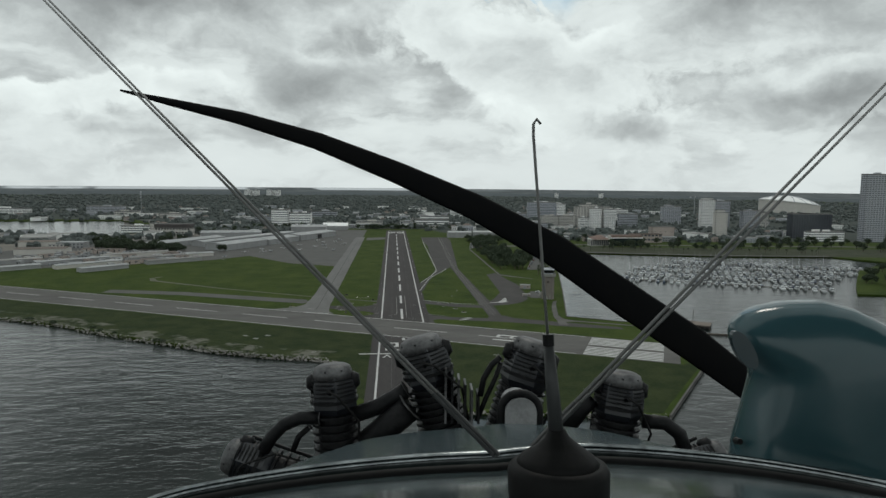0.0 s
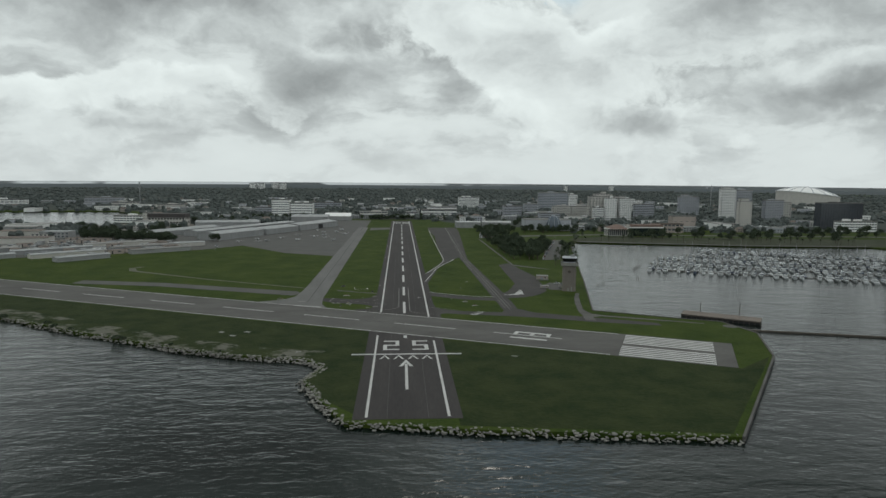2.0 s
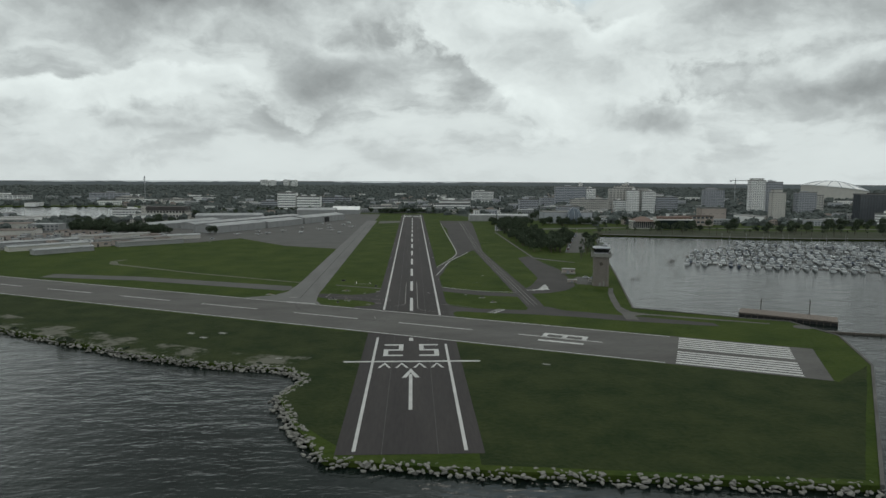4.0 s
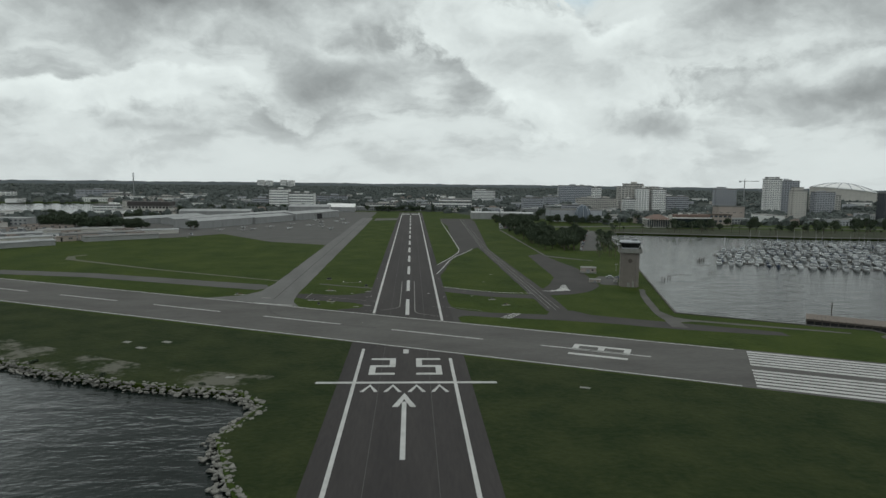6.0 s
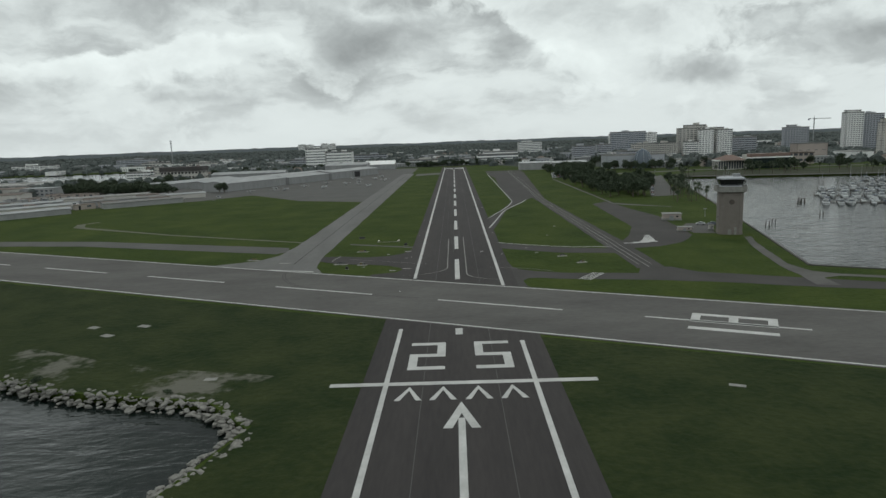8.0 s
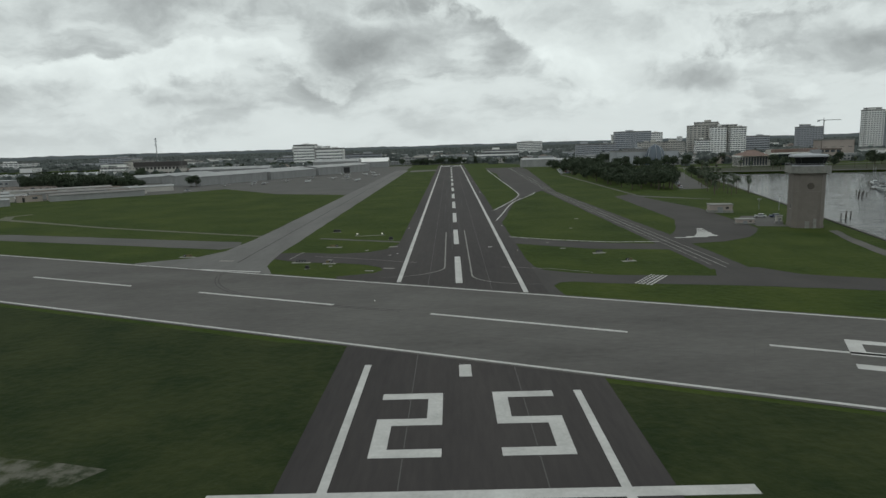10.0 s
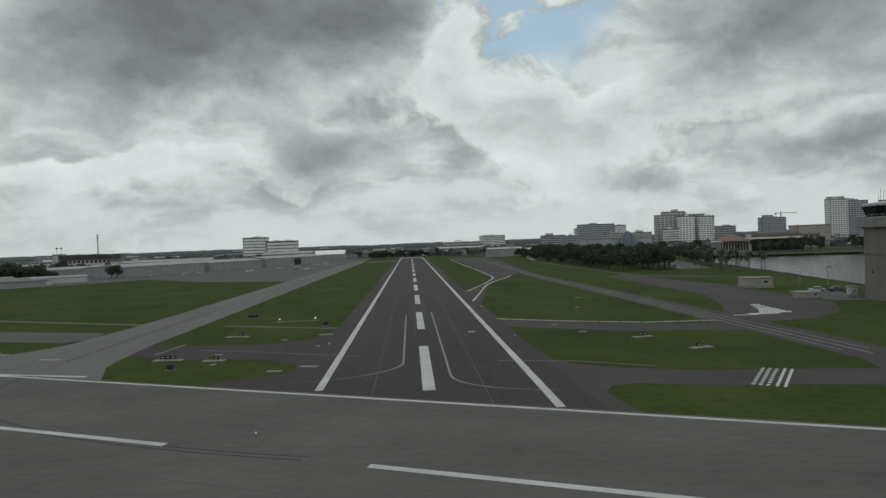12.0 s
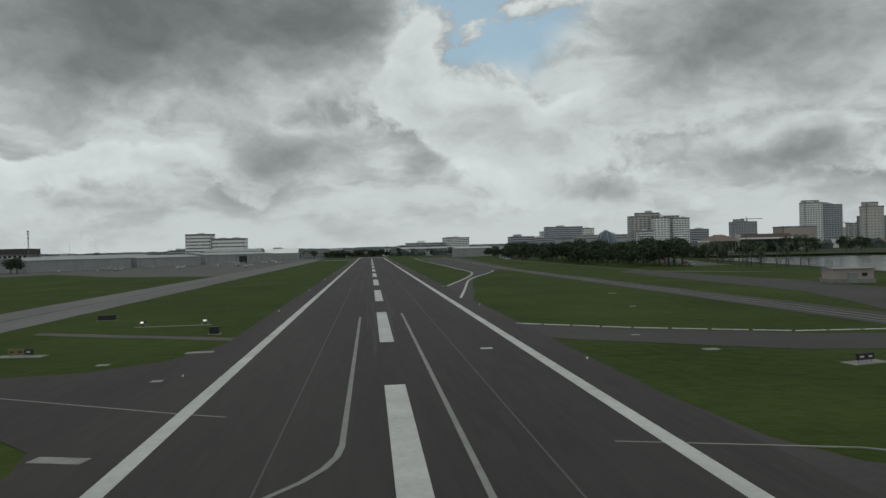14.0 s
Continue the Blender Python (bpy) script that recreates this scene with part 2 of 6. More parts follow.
SHOULDER = surf("worn_asphalt", (0.042, 0.0395, 0.0385), (0.066, 0.0625, 0.060), big=18, fine=0.7, rough=0.92, bump=0.15, spec=0.25)
CONCRETE = surf("weathered_concrete", (0.126, 0.122, 0.116), (0.070, 0.067, 0.064), big=15, fine=1.0, rough=0.9, bump=0.12, spec=0.25, stretch=(0.45, 1, 1))
OLD_PAVE = surf("old_grey_paving", (0.112, 0.110, 0.106), (0.078, 0.077, 0.074), big=20, fine=1.0, rough=0.92, bump=0.15, spec=0.25)
TANYARD = surf("pale_tan_yard", (0.215, 0.200, 0.175), (0.130, 0.124, 0.110), big=24, fine=2.0, rough=0.95, bump=0.2, spec=0.2)
PAINT = surf("white_marking_paint", (0.56, 0.56, 0.545), (0.36, 0.36, 0.35), big=6, fine=0.5, rough=0.8, bump=0.1)
FADED = surf("faded_marking_paint", (0.26, 0.26, 0.24), (0.17, 0.17, 0.16), big=4, fine=0.4, rough=0.85, bump=0.1)
SKID = surf("rubber_skid", (0.022, 0.021, 0.021), (0.044, 0.041, 0.040), big=5, fine=0.5, rough=0.9)
TAXI = surf("pale_taxiway_concrete", (0.166, 0.164, 0.160), (0.110, 0.108, 0.105), big=14, fine=0.9, rough=0.9, bump=0.12, stretch=(1, 0.2, 1), spec=0.25)
SEAM = surf("dark_joint_filler", (0.070, 0.068, 0.066), (0.092, 0.090, 0.087), big=9, fine=0.8, rough=0.9, bump=0.1)
WATER = water_surf("bay_water")
PADC = surf("pale_concrete_pad", (0.30, 0.295, 0.275), (0.17, 0.168, 0.155), big=1.5, fine=0.2, rough=0.9, bump=0.2)
PARK = surf("trodden_park_grass", (0.030, 0.040, 0.022), (0.072, 0.074, 0.054), big=18, fine=1.6, rough=0.95, bump=0.5, spec=0.1)
SAND = surf("sandy_track", (0.050, 0.060, 0.026), (0.130, 0.125, 0.100), big=2.6, fine=0.35, rough=0.95, bump=0.5)


def sandy_grass(name):
    """Coarse grass broken by patches of bare grey sand."""
    m = surf(name, (0.012, 0.024, 0.007), (0.040, 0.050, 0.018), big=14, fine=1.6, rough=0.95, bump=0.8, spec=0.1)
    nt = m.node_tree
    N, L = nt.nodes.new, nt.links.new
    bsdf = nt.nodes["Principled BSDF"]
    turf = bsdf.inputs["Base Color"].links[0].from_socket
    pos = N("ShaderNodeNewGeometry").outputs["Position"]
    fac = None
    for size, detail, k in ((17.0, 2, 1.0), (2.6, 6, 0.55)):
        n = N("ShaderNodeTexNoise")
        n.inputs["Scale"].default_value, n.inputs["Detail"].default_value, n.inputs["Roughness"].default_value = 1 / size, detail, 0.65
        L(pos, n.inputs["Vector"])
        q = N("ShaderNodeMath")
        q.operation = "MULTIPLY_ADD"
        L(n.outputs["Fac"], q.inputs[0])
        q.inputs[1].default_value = k
        q.inputs[2].default_value = 0.0
        if fac is not None:
            L(fac, q.inputs[2])
        fac = q.outputs[0]
    bare = N("ShaderNodeMapRange")
    bare.interpolation_type = "SMOOTHSTEP"
    L(fac, bare.inputs[0])
    bare.inputs[1].default_value, bare.inputs[2].default_value, bare.inputs[4].default_value = 0.76, 0.92, 0.85
    mx = N("ShaderNodeMix")
    mx.data_type = "RGBA"
    L(bare.outputs[0], mx.inputs[0])
    L(turf, mx.inputs[6])
    mx.inputs[7].default_value = (0.150, 0.146, 0.124, 1)
    L(mx.outputs[2], bsdf.inputs["Base Color"])
    return m


SHORESAND = sandy_grass("sandy_shore_grass")
ROCK = surf("broken_concrete_rock", (0.225, 0.218, 0.198), (0.098, 0.094, 0.085), big=0.9, fine=0.2, rough=0.92, bump=0.7, vary=0.35, local=True)
WALLW = surf("white_plaster", (0.86, 0.86, 0.84), (0.76, 0.76, 0.75), big=9, fine=1.0, rough=0.8, bump=0.05)
WALLB = surf("beige_plaster", (0.56, 0.54, 0.50), (0.46, 0.445, 0.42), big=9, fine=1.0, rough=0.85, bump=0.05)
WALLP = surf("pink_brown_plaster", (0.40, 0.345, 0.31), (0.33, 0.285, 0.26), big=9, fine=1.0, rough=0.85, bump=0.05)
WALLG = surf("grey_concrete", (0.42, 0.435, 0.465), (0.35, 0.362, 0.39), big=9, fine=1.0, rough=0.85, bump=0.05)
TOWERW = surf("tan_tower_plaster", (0.205, 0.182, 0.162), (0.160, 0.143, 0.128), big=3, fine=0.5, rough=0.9, bump=0.06)
GLASS = surf("dark_window_glass", (0.075, 0.085, 0.10), (0.10, 0.11, 0.125), big=6, fine=1.0, rough=0.12, bump=0.0, spec=0.6)
TINTED = surf("tinted_cab_glass", (0.012, 0.014, 0.015), (0.018, 0.02, 0.02), big=6, fine=1.0, rough=0.2, bump=0.0, spec=0.25)
GREENGLASS = surf("green_black_glass", (0.016, 0.026, 0.024), (0.026, 0.036, 0.034), big=6, fine=1.0, rough=0.2, bump=0.0, spec=0.35)
BLUEGLASS = surf("blue_window_glass", (0.10, 0.13, 0.16), (0.07, 0.09, 0.12), big=6, fine=1.0, rough=0.15, bump=0.0, spec=0.6)
HANGARW = surf("grey_white_sheet_wall", (0.33, 0.335, 0.335), (0.24, 0.245, 0.247), big=6, fine=0.7, rough=0.7, bump=0.08, stretch=(1, 1, 0.2))
METALROOF = surf("ribbed_metal_roof", (0.37, 0.38, 0.385), (0.20, 0.21, 0.215), big=8, fine=0.6, rough=0.5, bump=0.1, stretch=(1, 0.2, 1))
FLATROOF = surf("gravel_flat_roof", (0.29, 0.285, 0.275), (0.17, 0.168, 0.162), big=7, fine=0.5, rough=0.95, bump=0.2, vary=0.25)
BROWNCLAD = surf("dark_brown_cladding", (0.075, 0.068, 0.066), (0.055, 0.05, 0.049), big=6, fine=0.6, rough=0.9, bump=0.1)
TERRACOTTA = surf("faded_terracotta_roof", (0.20, 0.135, 0.11), (0.15, 0.105, 0.09), big=5, fine=0.5, rough=0.9, bump=0.2)
TILEROOF = surf("brown_tile_roof", (0.17, 0.135, 0.115), (0.12, 0.10, 0.088), big=5, fine=0.4, rough=0.9, bump=0.3, vary=0.25)
DOME = surf("white_dome_membrane", (0.88, 0.88, 0.87), (0.78, 0.78, 0.77), big=20, fine=2, rough=0.6, bump=0.0)
BARK = surf("grey_brown_bark", (0.12, 0.10, 0.08), (0.07, 0.06, 0.05), big=0.5, fine=0.1, rough=0.95, bump=0.5, local=True)
# Leaf tones lifted and blued: some haze is in the colour.
LEAF = island_surf("dark_oak_leaves", ((0.028, 0.044, 0.024), (0.042, 0.062, 0.034), (0.060, 0.080, 0.042)), rough=0.85, bump=0.0, size=2.0)
PALMLEAF = island_surf("palm_fronds", ((0.032, 0.048, 0.026), (0.045, 0.065, 0.034), (0.06, 0.072, 0.038)), rough=0.8, bump=0.0, size=1.0)
# Canopy tones paled and blued: distance haze is put into the colour.
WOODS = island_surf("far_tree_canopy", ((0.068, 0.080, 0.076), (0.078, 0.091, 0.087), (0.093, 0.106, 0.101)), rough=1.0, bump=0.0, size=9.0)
# Greyed to sit with the hazed canopy; haze is in this tone.
TOWNFLOOR = surf("town_ground", (0.066, 0.076, 0.070), (0.098, 0.104, 0.098), big=60, fine=9, rough=1.0, bump=0.0, spec=0.0)
HULL = surf("white_gelcoat", (0.52, 0.53, 0.53), (0.36, 0.37, 0.38), big=2, fine=0.5, rough=0.35, bump=0.0, vary=0.3)
DARKHULL = surf("dark_blue_gelcoat", (0.05, 0.07, 0.12), (0.07, 0.09, 0.14), big=2, fine=0.5, rough=0.3, bump=0.0)
CANVAS = surf("dark_boat_canvas", (0.04, 0.06, 0.09), (0.06, 0.08, 0.11), big=1, fine=0.2, rough=0.9, bump=0.1, vary=0.4)
ALU = surf("dull_aluminium", (0.45, 0.46, 0.47), (0.36, 0.37, 0.38), big=2, fine=0.3, rough=0.45, metal=0.8, bump=0.0)
WHARFDECK = surf("bleached_timber_deck", (0.21, 0.175, 0.15), (0.13, 0.11, 0.095), big=2.0, fine=0.25, rough=0.95, bump=0.3)
TIMBER = surf("weathered_timber", (0.11, 0.095, 0.08), (0.065, 0.058, 0.05), big=1.5, fine=0.2, rough=0.95, bump=0.4, stretch=(1, 0.2, 1))
STEEL = surf("painted_grey_steel", (0.28, 0.29, 0.30), (0.20, 0.21, 0.22), big=1, fine=0.2, rough=0.6, bump=0.1)
# Near-black; on the open hangar door and wharf core it stands for shade.
DARK = surf("dark_opening", (0.020, 0.021, 0.022), (0.03, 0.03, 0.032), big=3, fine=0.5, rough=0.8, bump=0.0)
YELLOW = surf("faded_yellow_paint", (0.19, 0.155, 0.06), (0.13, 0.11, 0.05), big=2, fine=0.3, rough=0.7, bump=0.05)
REDP = surf("sign_red_paint", (0.16, 0.03, 0.025), (0.12, 0.025, 0.022), big=2, fine=0.3, rough=0.6, bump=0.0)


# ---- building helpers ----
class Shape:
    """Gathers boxes, prisms and tubes into the vertices and faces of one mesh."""

    def __init__(self):
        self.v, self.f = [], []

    def add(self, verts, faces):
        k = len(self.v)
        self.v += [tuple(p) for p in verts]
        self.f += [tuple(i + k for i in f) for f in faces]
        return self

    def box(self, x0, y0, z0, x1, y1, z1):
        p = [(x, y, z) for z in (z0, z1) for x, y in ((x0, y0), (x1, y0), (x1, y1), (x0, y1))]
        return self.add(p, [(3, 2, 1, 0), (4, 5, 6, 7), (0, 1, 5, 4), (1, 2, 6, 5), (2, 3, 7, 6), (3, 0, 4, 7)])

    def prism(self, poly, z0, z1):
        n = len(poly)
        p = [(x, y, z0) for x, y in poly] + [(x, y, z1) for x, y in poly]
        side = [(i, (i + 1) % n, n + (i + 1) % n, n + i) for i in range(n)]
        return self.add(p, [tuple(range(n - 1, -1, -1)), tuple(range(n, 2 * n))] + side)

    def rings(self, rings, cap=True):
        """Joins closed rings of equal length into a skin."""
        n = len(rings[0])
        p = [q for r in rings for q in r]
        f = [(a * n + i, a * n + (i + 1) % n, (a + 1) * n + (i + 1) % n, (a + 1) * n + i) for a in range(len(rings) - 1) for i in range(n)]
        if cap:
            f += [tuple(range(n - 1, -1, -1)), tuple(range((len(rings) - 1) * n, len(rings) * n))]
        return self.add(p, f)

    def tube(self, path, radii, sides=8, cap=True):
        path = [Vector(p) for p in path]
        if isinstance(radii, (int, float)):
            radii = [radii] * len(path)
        out = []
        for i, p in enumerate(path):
            t = (path[min(i + 1, len(path) - 1)] - path[max(i - 1, 0)]).normalized()
            u = t.orthogonal().normalized() if i == 0 else (u - t * u.dot(t)).normalized()
            w = t.cross(u)
            out.append([p + (u * math.cos(a) + w * math.sin(a)) * radii[i] for a in [2 * math.pi * k / sides for k in range(sides)]])
        return self.rings(out, cap)

    def mesh(self, name):
        me = bpy.data.meshes.new(name)
        me.from_pydata(self.v, [], self.f)
        me.update()
        return me


def solid(name, shape, material, smooth=False):
    """A top-level object of one mesh."""
    me = shape.mesh(name) if isinstance(shape, Shape) else shape
    if not me.materials:
        me.materials.append(material)
    if smooth:
        me.polygons.foreach_set("use_smooth", [True] * len(me.polygons))
    return new(name, me)


def part(name, shape, material, parent, label="", kind="", smooth=False):
    ob = solid(name, shape, material, smooth)
    ob.parent = parent
    return tagged(ob, label, kind=kind)


def root(name, x, y, z=0.0, turn=0.0, label="", category="", group="", kind=""):
    ob = new(name)
    ob.matrix_basis = pose(x, y, z, 0, 0, turn)
    return tagged(ob, label, category, group, kind)

# ---- ground, water and paving ----
SEA = -1.7
SHORE = [(-4450, -500), (-1500, 330), (-830, 420), (-745, 235), (-500, 112), (-330, 32), (-242, -6), (-180, -45), (-111, -84), (-80, -97),
         (-48, -104), (-37, -116), (-43, -137), (-34, -160), (-22, -184), (20, -192), (111, -203), (178, -108), (196, -62), (190, -32),
         (172, -25), (122, 2), (152, 128), (212, 393), (235, 455), (346, 428), (453, 403), (606, 393), (640, 330), (536, 246), (462, 152), (418, 92),
         (600, 60), (1200, 0), (4450, -300)]
HARBOUR = [(-537, 672), (-660, 745), (-1250, 700), (-1900, 1150), (-915, 1140), (-673, 1180), (-505, 960), (-470, 800)]


def sheet(name, loops, z, material, skirt=0.0):
    """A flat sheet bounded by an outer loop and by holes, with walls down its edges."""
    bm = bmesh.new()
    edges = []
    for loop in loops:
        vs = [bm.verts.new((x, y, z)) for x, y in loop]
        edges += [bm.edges.new((vs[i], vs[(i + 1) % len(vs)])) for i in range(len(vs))]
    bmesh.ops.triangle_fill(bm, use_beauty=True, use_dissolve=False, edges=edges, normal=(0, 0, 1))
    if skirt:
        for e in list(edges):
            a, b = e.verts
            lo = [bm.verts.new((v.co.x, v.co.y, z - skirt)) for v in (b, a)]
            bm.faces.new((a, b, *lo))
    for f in bm.faces:
        if abs(f.normal.z) > 0.5 and f.normal.z < 0:
            f.normal_flip()
    me = bpy.data.meshes.new(name)
    bm.to_mesh(me)
    bm.free()
    me.materials.append(material)
    return new(name, me)


rim = [(4500 * math.cos(radians(a)), 4500 * math.sin(radians(a))) for a in range(0, 181, 6)]
ground = tagged(sheet("ground", [SHORE + rim, HARBOUR], 0.0, GRASS, skirt=4.0), "flat mown green airfield grass running to the far land", "ground", kind="structure")
water = Shape()
water.add([(0, 0, SEA)] + [(4900 * math.cos(radians(a)), 4900 * math.sin(radians(a)), SEA) for a in range(0, 360, 6)],
          [(0, 1 + i, 1 + (i + 1) % 60) for i in range(60)])
tagged(solid("water", water, WATER), "dark rippled bay water reflecting a cloudy sky", "water", kind="structure")

# distant low land and woods on the horizon
far_land = Shape()
profile = []
for i in range(0, 361):
    a = radians(-2 + i * 184 / 360)
    h = 24 + 3 * max(0.0, -math.cos(a)) + 4 * noise.noise((i * 0.11, 2.0, 0)) + 4 * noise.noise((i * 0.9, 7.0, 0)) + 3 * random.random()
    c, q = math.cos(a), math.sin(a)
    profile.append([(4470 * c, 4470 * q, -3), (4470 * c, 4470 * q, h), (4510 * c, 4510 * q, h), (4510 * c, 4510 * q, -3)])
far_land.rings(profile)
# Blue-grey tones and a weak glow stand for haze over this land.
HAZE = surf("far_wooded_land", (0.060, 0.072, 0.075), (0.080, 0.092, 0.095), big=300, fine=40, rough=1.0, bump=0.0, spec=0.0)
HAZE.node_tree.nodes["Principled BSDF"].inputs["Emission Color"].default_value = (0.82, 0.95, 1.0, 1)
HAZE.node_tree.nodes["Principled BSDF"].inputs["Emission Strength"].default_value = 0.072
tagged(solid("backdrop", far_land, HAZE), "low wooded land along the far horizon, glowing faintly as haze", "horizon", kind="structure")

UX, UY = math.cos(radians(-24.1)), math.sin(radians(-24.1))
CROSS = Matrix.LocRotScale((0.408 * -30.6, 0.913 * -30.6, 0), Euler((0, 0, radians(-24.1))), None)   # x along the crossing runway


def slab(name, poly, z, material, parent=None, label="", thick=0.12):
    sh = Shape().prism(poly, z - thick, z)
    ob = solid(name, sh, material)
    if parent:
        ob.parent = parent
    return tagged(ob, label)


def rect(x0, y0, x1, y1):
    return [(x0, y0), (x1, y0), (x1, y1), (x0, y1)]


runway = tagged(slab("runway", rect(-19.6, -182, 19.6, 872), 0.05, ASPHALT), "long dark grey asphalt runway with white markings", "runway", kind="structure")
cross_runway = tagged(slab("runway", rect(-690, -23.2, 189, 23.2), 0.09, CONCRETE), "wide pale concrete runway crossing the asphalt one", "runway", kind="structure")
cross_runway.matrix_basis = CROSS

EDGE = 14.8
for side in (-1, 1):
    start = 0 if side < 0 else -14.3
    part("edge_line", Shape().box(side * EDGE - 0.55, start, 0.0, side * EDGE + 0.55, 862, 0.062), PAINT, runway)
    part("edge_line", Shape().box(side * EDGE - 0.5, -180, 0.0, side * EDGE + 0.5, -66 + side * -6, 0.062), PAINT, runway)
stripe = Shape().box(-0.85, 0, 0.0, 0.85, 36.6, 0.064).mesh("centerline_stripe")
for k in range(13):
    ob = part("centerline_stripe", stripe, PAINT, runway)
    ob.location = (0, -2.8 + 61 * k, 0)
for k in range(8):       # far threshold bars
    x = (-12.6 + 3.2 * k) if k < 4 else (3.0 + 3.2 * (k - 4))
    part("threshold_bar", Shape().box(x - 1.0, 800, 0.0, x + 1.0, 826, 0.064), PAINT, runway)
part("threshold_line", Shape().box(-14.2, 846, 0.0, 14.2, 849, 0.064), PAINT, runway)


def digit(ch, w, h, s):
    """Boxes (x0, y0, x1, y1) of a block numeral, read from below."""
    seg = {"a": (0, h - s, w, h), "g": (0, (h - s) / 2, w, (h + s) / 2), "d": (0, 0, w, s), "f": (0, h / 2, s, h), "b": (w - s, h / 2, w, h),
           "e": (0, 0, s, h / 2), "c": (w - s, 0, w, h / 2), "m": (w / 2 - s / 2, 0, w / 2 + s / 2, h)}
    return [seg[c] for c in {"1": "m", "2": "abged", "5": "afgcd", "8": "abcdefg"}[ch]]


def numeral(ch, x, y, w, h, s, parent, flip=False):
    sh = Shape()
    for i, (x0, y0, x1, y1) in enumerate(digit(ch, w, h, s)):
        if flip:
            x0, y0, x1, y1 = -x1, -y1, -x0, -y0
        sh.box(x + x0, y + y0, 0.0, x + x1, y + y1, 0.1 + 0.0012 * i + (0 if parent is cross_runway else -0.036))
    return part("runway_number", sh, PAINT, parent, "white painted runway number " + ch)


numeral("2", -11.2, -90, 8.0, 18, 1.9, runway)
numeral("5", 3.4, -90, 8.0, 18, 1.9, runway)
part("threshold_line", Shape().box(-26, -98.5, 0.0, 27, -96.8, 0.064), PAINT, runway, "white displaced threshold line")
for x in (-10, -3.4, 3.4, 10):
    part("arrow_head", Shape().prism([(x - 2.6, -106), (x - 1.5, -106), (x, -101.2), (x + 1.5, -106), (x + 2.6, -106), (x, -99.4)], 0.0, 0.064), PAINT, runway)
part("arrow_shaft", Shape().box(-0.6, -150, 0.0, 0.6, -114, 0.064), PAINT, runway)
part("arrow_head", Shape().prism([(-3.2, -118), (-1.6, -118), (0, -112), (1.6, -118), (3.2, -118), (0, -107)], 0.0, 0.066), PAINT, runway)
part("centerline_stripe", Shape().box(-0.9, -66, 0.0, 0.9, -61, 0.11), PAINT, runway)
# taxi lead-in lines beside the centre stripes
for x0, y0, x1, y1 in ((-3.6, 18, -3.6, 88), (3.4, 6, 3.4, 92)):
    part("lead_line", Shape().box(x0 - 0.18, y0, 0.0, x0 + 0.18, y1, 0.063), FADED, runway)
for x, y, sgn in ((-3.6, 18, -1), (3.4, 6, 1)):
    pts = [(x + sgn * 16 * (1 - math.cos(a)), y - 12 * math.sin(a) - 0) for a in [radians(k * 9) for k in range(11)]]
    sh = Shape()
    for (ax, ay), (bx, by) in zip(pts, pts[1:]):
        sh.prism([(ax - 0.2, ay), (bx - 0.2, by), (bx + 0.2, by), (ax + 0.2, ay)], 0.0, 0.0635)
    part("lead_line", sh, FADED, runway)

# the crossing runway's own paint
for y in (-22.2, 22.2):
    part("edge_line", Shape().box(-690, y - 0.34, 0.0, 132, y + 0.34, 0.102), PAINT, cross_runway)
for k in range(10):
    ob = part("centerline_stripe", Shape().box(-54, -0.45, 0.0, -16, 0.45, 0.104), PAINT, cross_runway)
    ob.location = (61 * (k - 8.0), 0, 0)
ob = part("centerline_stripe", Shape().box(-54, -0.45, 0.0, -16, 0.45, 0.104), PAINT, cross_runway)
ob.location = (61 * 2 - 1, 0, 0)
for k in range(12):
    y = (-20.6 + 3.4 * k) if k < 6 else (3.6 + 3.4 * (k - 6))
    part("threshold_bar", Shape().box(136, y - 0.95, 0.0, 180, y + 0.95, 0.104), PAINT, cross_runway)
one = Shape().box(78, -7.6, 0.0, 98, -5.4, 0.104)
part("runway_number", one, PAINT, cross_runway, "white painted runway number 1")
eight = Shape()
for x0, y0, x1, y1 in ((78, -1.0, 98, 1.0), (78, 5.2, 98, 7.2), (78, 1.0, 80.2, 5.2), (95.8, 1.0, 98, 5.2), (86.9, 1.0, 89.1, 5.2)):
    eight.box(x0, y0, 0.0, x1, y1, 0.104)
part("runway_number", eight, PAINT, cross_runway, "white painted runway number 8")
# sealed joints between the paving lanes
for y in (-15.2, -7.6, 7.6, 15.2):
    part("joint", Shape().box(-690, y - 0.07, 0.0, 189, y + 0.07, 0.0945), SEAM, cross_runway)
for k in range(58):
    part("joint", Shape().box(-680 + 15.2 * k - 0.05, -23.1, 0.0, -680 + 15.2 * k + 0.05, 23.1, 0.0935), SEAM, cross_runway)
for x in (-7.4, 7.4):
    part("joint", Shape().box(x - 0.06, -182, 0.0, x + 0.06, 872, 0.0545), SEAM, runway)
paving = []


def worn_edge(poly, step=5.0, amount=0.3):
    """Breaks straight edges into short uneven runs, as grass creeps over paving."""
    out = []
    for (ax, ay), (bx, by) in zip(poly, poly[1:] + poly[:1]):
        ln = math.hypot(bx - ax, by - ay)
        n = max(1, min(60, int(ln / step)))
        for k in range(n):
            x, y = ax + (bx - ax) * k / n, ay + (by - ay) * k / n
            out.append((x + amount * noise.noise((x * 0.7, y * 0.7, 1.0)) * 1.6, y + amount * noise.noise((x * 0.7, y * 0.7, 9.0)) * 1.6))
    return out


def pave(name, poly, material, label, z):
    poly = worn_edge(poly)
    ob = slab(name, poly, z, material, None, label)
    tagged(ob, category="paving", kind="structure")
    paving.append(ob)
    return ob


